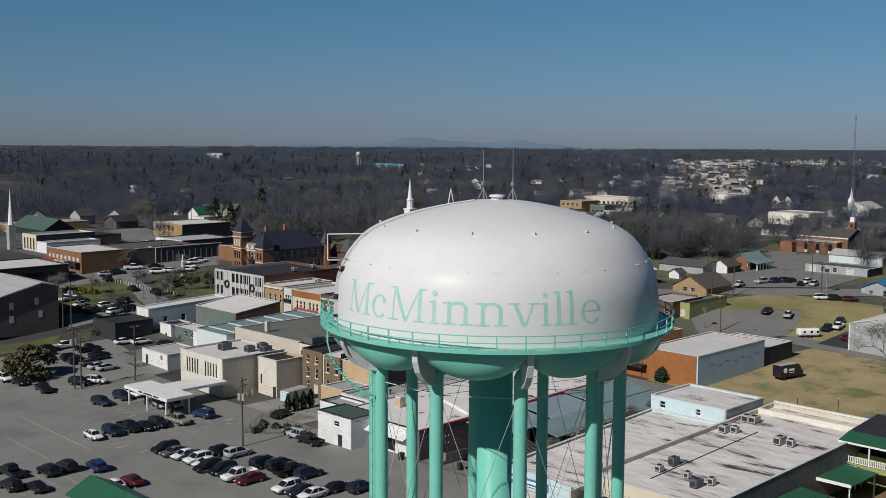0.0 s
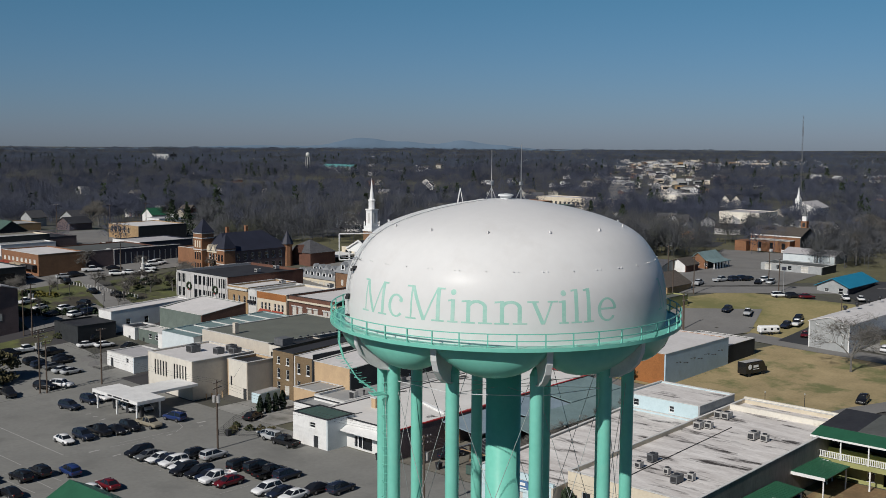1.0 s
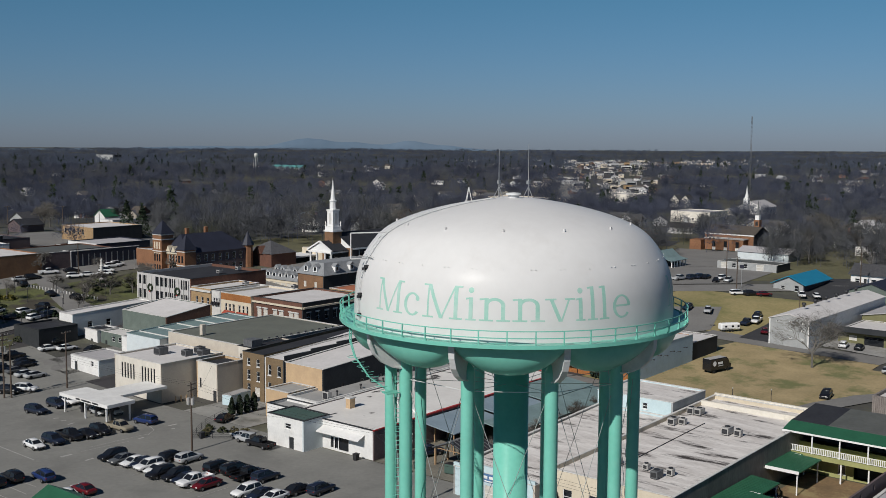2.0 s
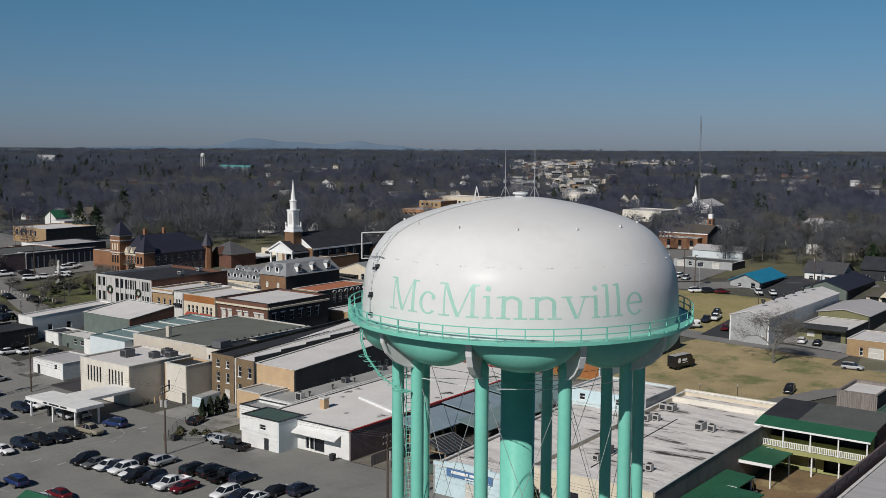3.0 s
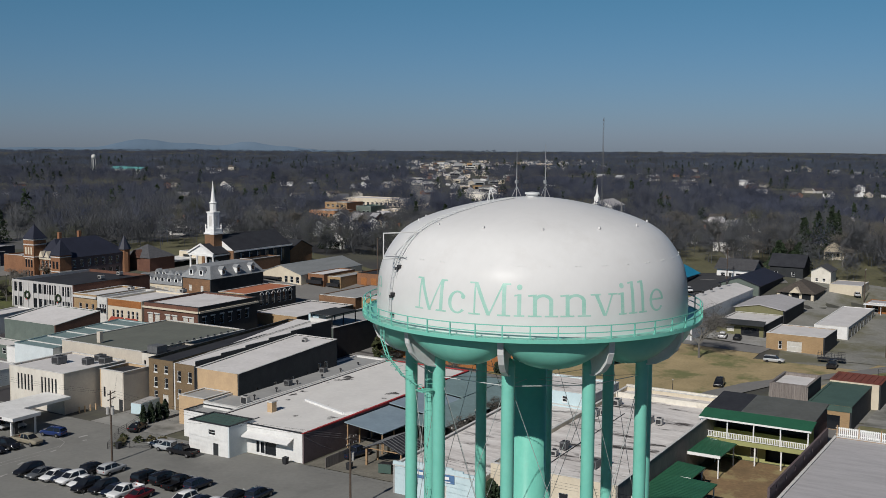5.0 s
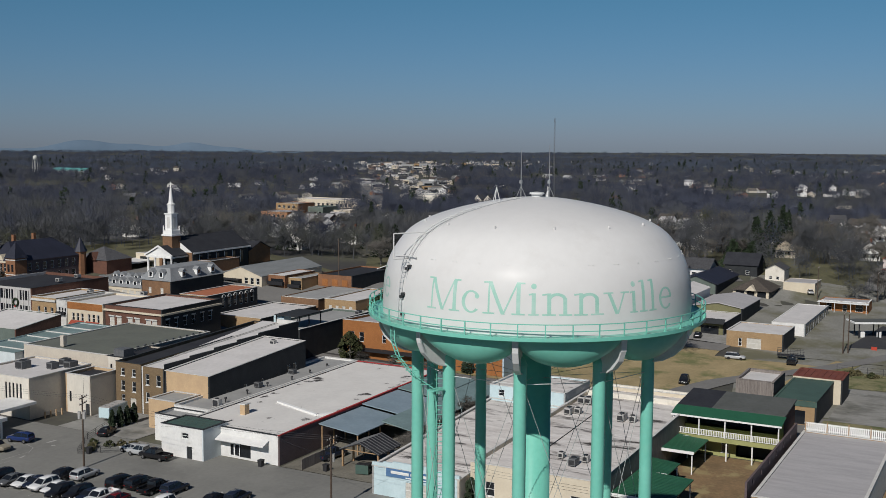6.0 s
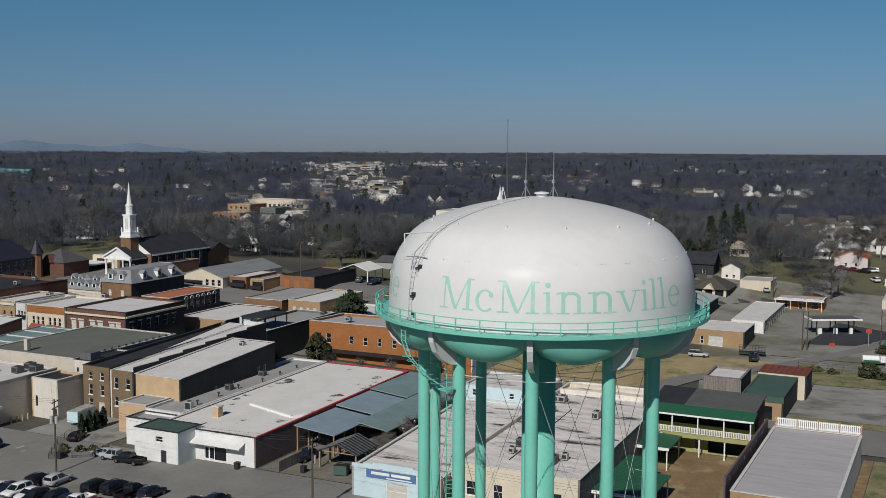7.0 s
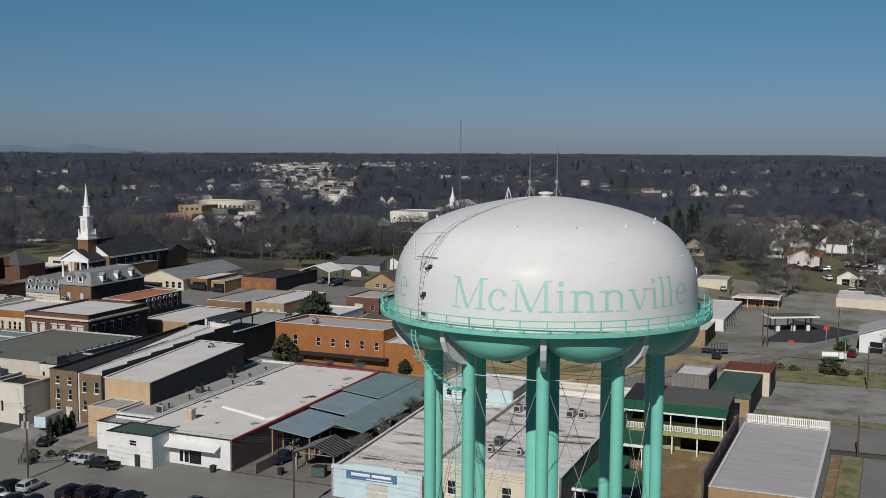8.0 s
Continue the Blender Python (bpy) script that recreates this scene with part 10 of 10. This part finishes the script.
for a, b in zip(pts, pts[1:]):
    d = Vector((b[0] - a[0], b[1] - a[1])).normalized()
    n = Vector((-d.y, d.x)) * 9
    patch("road", ((a[0] + n.x, a[1] + n.y), (a[0] - n.x, a[1] - n.y), (b[0] - n.x, b[1] - n.y), (b[0] + n.x, b[1] + n.y)), M_ROAD, "wide pale road running to the far shops", "road", lift=0.5, step=20)
for x, y, w_, l_ in ((700, 476, 46, 12), (650, 430, 16, 10), (560, 400, 14, 12)):
    building("brick_school" if w_ == 46 else "long_store", "long low pale building among bare trees", x, x + l_, y, y + w_, ground_z(x, y) + 3.6, wall=M_CREAM if w_ != 18 else B_ORANGE, roof=R_WHITE, para=0.3, category="building", openings={"W": row_of(2, int(w_ / 4), 1.6, 2.0, 1.2, 2.6)})
    TAKEN.append((x + l_ / 2, y + w_ / 2, w_ * 0.8))
TAKEN.extend([(600 + 25 * i_, 400 + 16.8 * i_, 11) for i_ in range(26)])
for x, y, r in ((235, 245, 48), (310, 165, 60), (437, 255, 20), (556, 290, 32), (530, 276, 24), (508, 264, 20), (486, 252, 18), (692, 318, 30), (660, 304, 20), (737, 390, 14), (760, 456, 34), (725, 436, 18), (700, 422, 14), (418, 248, 18), (398, 236, 16), (515, 421, 26), (480, 385, 44), (455, 365, 34), (440, 340, 24), (568, 455, 30), (545, 415, 30), (672, 490, 36), (630, 465, 22), (600, 450, 20), (262, 190, 30), (188, 415, 26), (232, 358, 24), (245, 405, 26), (195, 436, 22), (230, 425, 40), (255, 425, 30), (268, 432, 26), (250, 395, 34), (220, 390, 40), (185, 395, 30), (382, 226, 18), (330, 120, 28), (400, 45, 40)):
    TAKEN.append((x, y, r))
TAKEN.extend([(1262, 1936 + 12 * i_, 26) for i_ in range(6)] + [(1225, 1890 + 12 * i_, 26) for i_ in range(6)])


# ---- winter woods, joined ----
def woods(name, label, where, blades, height, width, material, trunk=True, cone=False, seed=1, thick=0.14, fine=1.0):
    """Bare trees: a trunk and thin upward-fanning branch blades, all joined; cone: evergreens with drooping clumps."""
    rs = np.random.RandomState(seed)
    n = len(where)
    base = np.array([(x, y, ground_z(x, y) - 0.3) for x, y in where])
    H = height * rs.uniform(0.65, 1.25, n)
    # older stands rise above the younger ones
    H *= np.array([1.05 + 0.55 * noise.noise((x * 0.011, y * 0.011, 3.1)) for x, y in where])
    W = width * rs.uniform(0.7, 1.3, n)
    V, count = [], 0
    if trunk:
        for sx, sy in ((0.11, 0.0), (-0.06, 0.10)):
            a = base.copy()
            b = base + np.stack([np.full(n, sx), np.full(n, sy), np.zeros(n)], 1)
            c = base + np.stack([np.zeros(n), np.zeros(n), H * 0.75], 1)
            V.append(np.stack([a - (b - a), b, c], 1))
    for k in range(blades):
        ang = rs.uniform(0, 2 * np.pi, n)
        if cone:
            f = rs.uniform(0.05, 1.0, n)
            r = W / 2 * (1 - f) * rs.uniform(0.6, 1.1, n) + 0.15
            c = base + np.stack([r * np.cos(ang), r * np.sin(ang), f * H], 1)
            e = rs.normal(0, 1, (n, 3)) * (W * min(0.10, 8 / blades + 0.045))[:, None]
            g = rs.normal(0, 1, (n, 3)) * (W * min(0.10, 8 / blades + 0.045))[:, None]
            V.append(np.stack([c, c + e, c + g], 1))
        else:
            u = rs.normal(0, 1, (n, 3))
            u /= np.linalg.norm(u, axis=1)[:, None]
            rad = np.cbrt(rs.uniform(0.15, 1.0, n))
            mid = base + np.stack([np.zeros(n), np.zeros(n), H * 0.60], 1)
            e = mid + u * rad[:, None] * np.stack([W / 2, W / 2, H * 0.40], 1)
            d = (e - mid) / np.linalg.norm(e - mid, axis=1)[:, None] + np.array([0, 0, 0.5]) + rs.normal(0, 0.45, (n, 3))
            reach = fine * H * (rs.uniform(0.10, 0.22, n) if k % 8 else rs.uniform(0.24, 0.36, n))
            s = e - d * reach[:, None]
            side = np.cross(d, rs.normal(0, 1, (n, 3)))
            side *= (thick / np.linalg.norm(side, axis=1))[:, None]
            V.append(np.stack([s - side, s + side, e], 1))
    P = np.concatenate(V).reshape(-1, 3)
    me = bpy.data.meshes.new(name)
    m = len(P) // 3
    me.vertices.add(len(P))
    me.vertices.foreach_set("co", P.astype(np.float32).ravel())
    me.loops.add(len(P))
    me.loops.foreach_set("vertex_index", np.arange(len(P), dtype=np.int32))
    me.polygons.add(m)
    me.polygons.foreach_set("loop_start", np.arange(0, len(P), 3, dtype=np.int32))
    me.materials.append(material)
    me.update(calc_edges=True)
    return tagged(new(name, me), label, "woods", kind="stuff")


def scatter(n, d0, d1, b0, b1, seed, thin=0.0, thin_seed=5.0):
    rs = np.random.RandomState(seed)
    d = np.sqrt(rs.uniform(d0 * d0, d1 * d1, n))
    b = np.radians(rs.uniform(b0, b1, n))
    x, y = d * np.cos(b), d * np.sin(b)
    keep = np.ones(n, bool)
    for hx, hy, r in TAKEN:
        keep &= (x - hx) ** 2 + (y - hy) ** 2 > r * r
        # leave the view from the town onto each house partly open
        keep &= ~((np.hypot(x - hx * (1 - 11 / math.hypot(hx, hy)), y - hy * (1 - 11 / math.hypot(hx, hy))) < r * 0.55))
        if r == 9:
            for ahead in (26, 44):
                f = 1 - ahead / math.hypot(hx, hy)
                keep &= np.hypot(x - hx * f, y - hy * f) > 7.5
    # open ground round the far stores, with few trees
    bd = np.degrees(b)
    strip = np.exp(-((d - 2250) / 420) ** 4 - ((bd - 29.6) / 4.6) ** 4) * 0.72 + np.exp(-((d - 1450) / 560) ** 4 - ((bd - 31.4) / 2.1) ** 4) * 0.82
    keep &= rs.uniform(0, 1, n) > strip
    pts_ = []
    for X, Y in zip(x[keep], y[keep]):
        if noise.noise((X * 0.008, Y * 0.008, thin_seed)) > thin - 1.0 and (X - 0) ** 2 + Y ** 2 > 400 ** 2 or (math.hypot(X, Y) > 400):
            if noise.noise((X * 0.006, Y * 0.006, thin_seed)) < 0.34 - thin and (not in_town(X, Y) or hash((int(X), int(Y))) % 100 < 42):
                pts_.append((X, Y))
    return pts_


# No air between the layers; the twig colours carry the haze.
woods("near_woods", "leafless hardwood woods beyond the town, tinted blue-grey for haze", scatter(6000, 400, 900, -2, 70, 11), 190, 12.5, 10, M_TWIG, seed=2, thick=0.07, fine=0.8)
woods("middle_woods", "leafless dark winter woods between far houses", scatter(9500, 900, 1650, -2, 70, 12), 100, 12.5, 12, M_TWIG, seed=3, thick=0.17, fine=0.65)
woods("far_woods", "leafless woods on the far plain, tinted blue for haze", scatter(15000, 1650, 2700, -2, 70, 13), 34, 13, 15, M_TWIGF, seed=4, thick=0.55, fine=0.7)
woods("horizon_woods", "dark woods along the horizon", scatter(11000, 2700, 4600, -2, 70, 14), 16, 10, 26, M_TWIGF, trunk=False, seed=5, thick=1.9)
woods("cedar_woods", "dark green cedars scattered through the woods", scatter(1050, 430, 2600, -2, 70, 15), 150, 13, 8, M_EVER, cone=True, seed=6)

grove = []
rs_ = np.random.RandomState(31)
for gx, gy, rx_, ry_, n_ in ((364, 150, 18, 12, 14), (394, 158, 22, 14, 22), (312, 238, 20, 16, 26), (345, 262, 26, 30, 16), (340, 222, 20, 14, 40), (372, 250, 26, 26, 30), (395, 262, 24, 24, 40), (290, 268, 18, 22, 30), (350, 205, 14, 8, 14), (420, 215, 24, 16, 24), (365, 128, 12, 10, 8), (395, 120, 26, 18, 34), (430, 96, 30, 20, 40), (455, 140, 30, 26, 50),
                             (420, 170, 22, 20, 30), (356, 72, 14, 8, 10), (395, 86, 18, 10, 18), (420, 30, 24, 14, 20), (350, 92, 8, 8, 5), (372, 20, 24, 12, 18), (330, 60, 6, 8, 3), (300, 300, 24, 30, 18), (262, 312, 20, 22, 26), (262, 350, 20, 24, 26), (300, 370, 40, 36, 55), (345, 330, 40, 40, 22), (235, 320, 14, 14, 10), (345, 246, 20, 10, 18), (366, 250, 20, 14, 22), (392, 262, 22, 18, 24), (380, 236, 22, 12, 20), (318, 218, 12, 8, 10)):
    for i_ in range(n_):
        a_, r_ = rs_.uniform(0, 6.283), math.sqrt(rs_.uniform(0, 1))
        px_, py_ = gx + rx_ * r_ * math.cos(a_), gy + ry_ * r_ * math.sin(a_)
        if all((px_ - hx) ** 2 + (py_ - hy) ** 2 > min(r0 * r0, 64) for hx, hy, r0 in TAKEN):
            grove.append((px_, py_))
woods("bare_grove", "tall leafless trees between the houses and shops", grove, 230, 13, 10, M_TWIGN, seed=8, thick=0.06)
woods("near_cedars", "dark cedars among the bare trees", [(318, 228), (322, 224), (331, 236), (360, 104), (364, 108), (357, 110), (338, 246), (306, 262), (392, 268), (398, 272), (404, 266), (410, 274), (388, 276), (400, 282), (396, 106), (392, 110), (399, 102), (410, 102), (240, 362), (236, 366), (300, 290)], 900, 12, 8, M_EVER, cone=True, seed=9)

# far hills, haze blue put into their colour
hill = bmesh.new()
prev = None
for i in range(120):
    b = 36 + 42 * i / 119
    d = 4640
    f = lambda c, w, h: h * math.exp(-((b - c) / w) ** 2)
    z = -16 + f(46.9, 1.7, 44) + f(44.3, 1.2, 24) + f(41.7, 1.3, 36) + f(39.5, 1.2, 14) + f(52, 3.5, 12) + 3.0 * noise.noise((b * 1.4, 0, 0))
    x, y = d * math.cos(radians(b)), d * math.sin(radians(b))
    row = [hill.verts.new((x, y, -30)), hill.verts.new((x, y, z)), hill.verts.new((x * 1.03, y * 1.03, z - 4))]
    if prev:
        for j in range(2):
            hill.faces.new((prev[j], row[j], row[j + 1], prev[j + 1]))
    prev = row
tagged(link_bm("backdrop_hills", hill, M_MOUNT, smooth=True), "faint hills on the horizon painted haze blue", "hills", kind="structure")
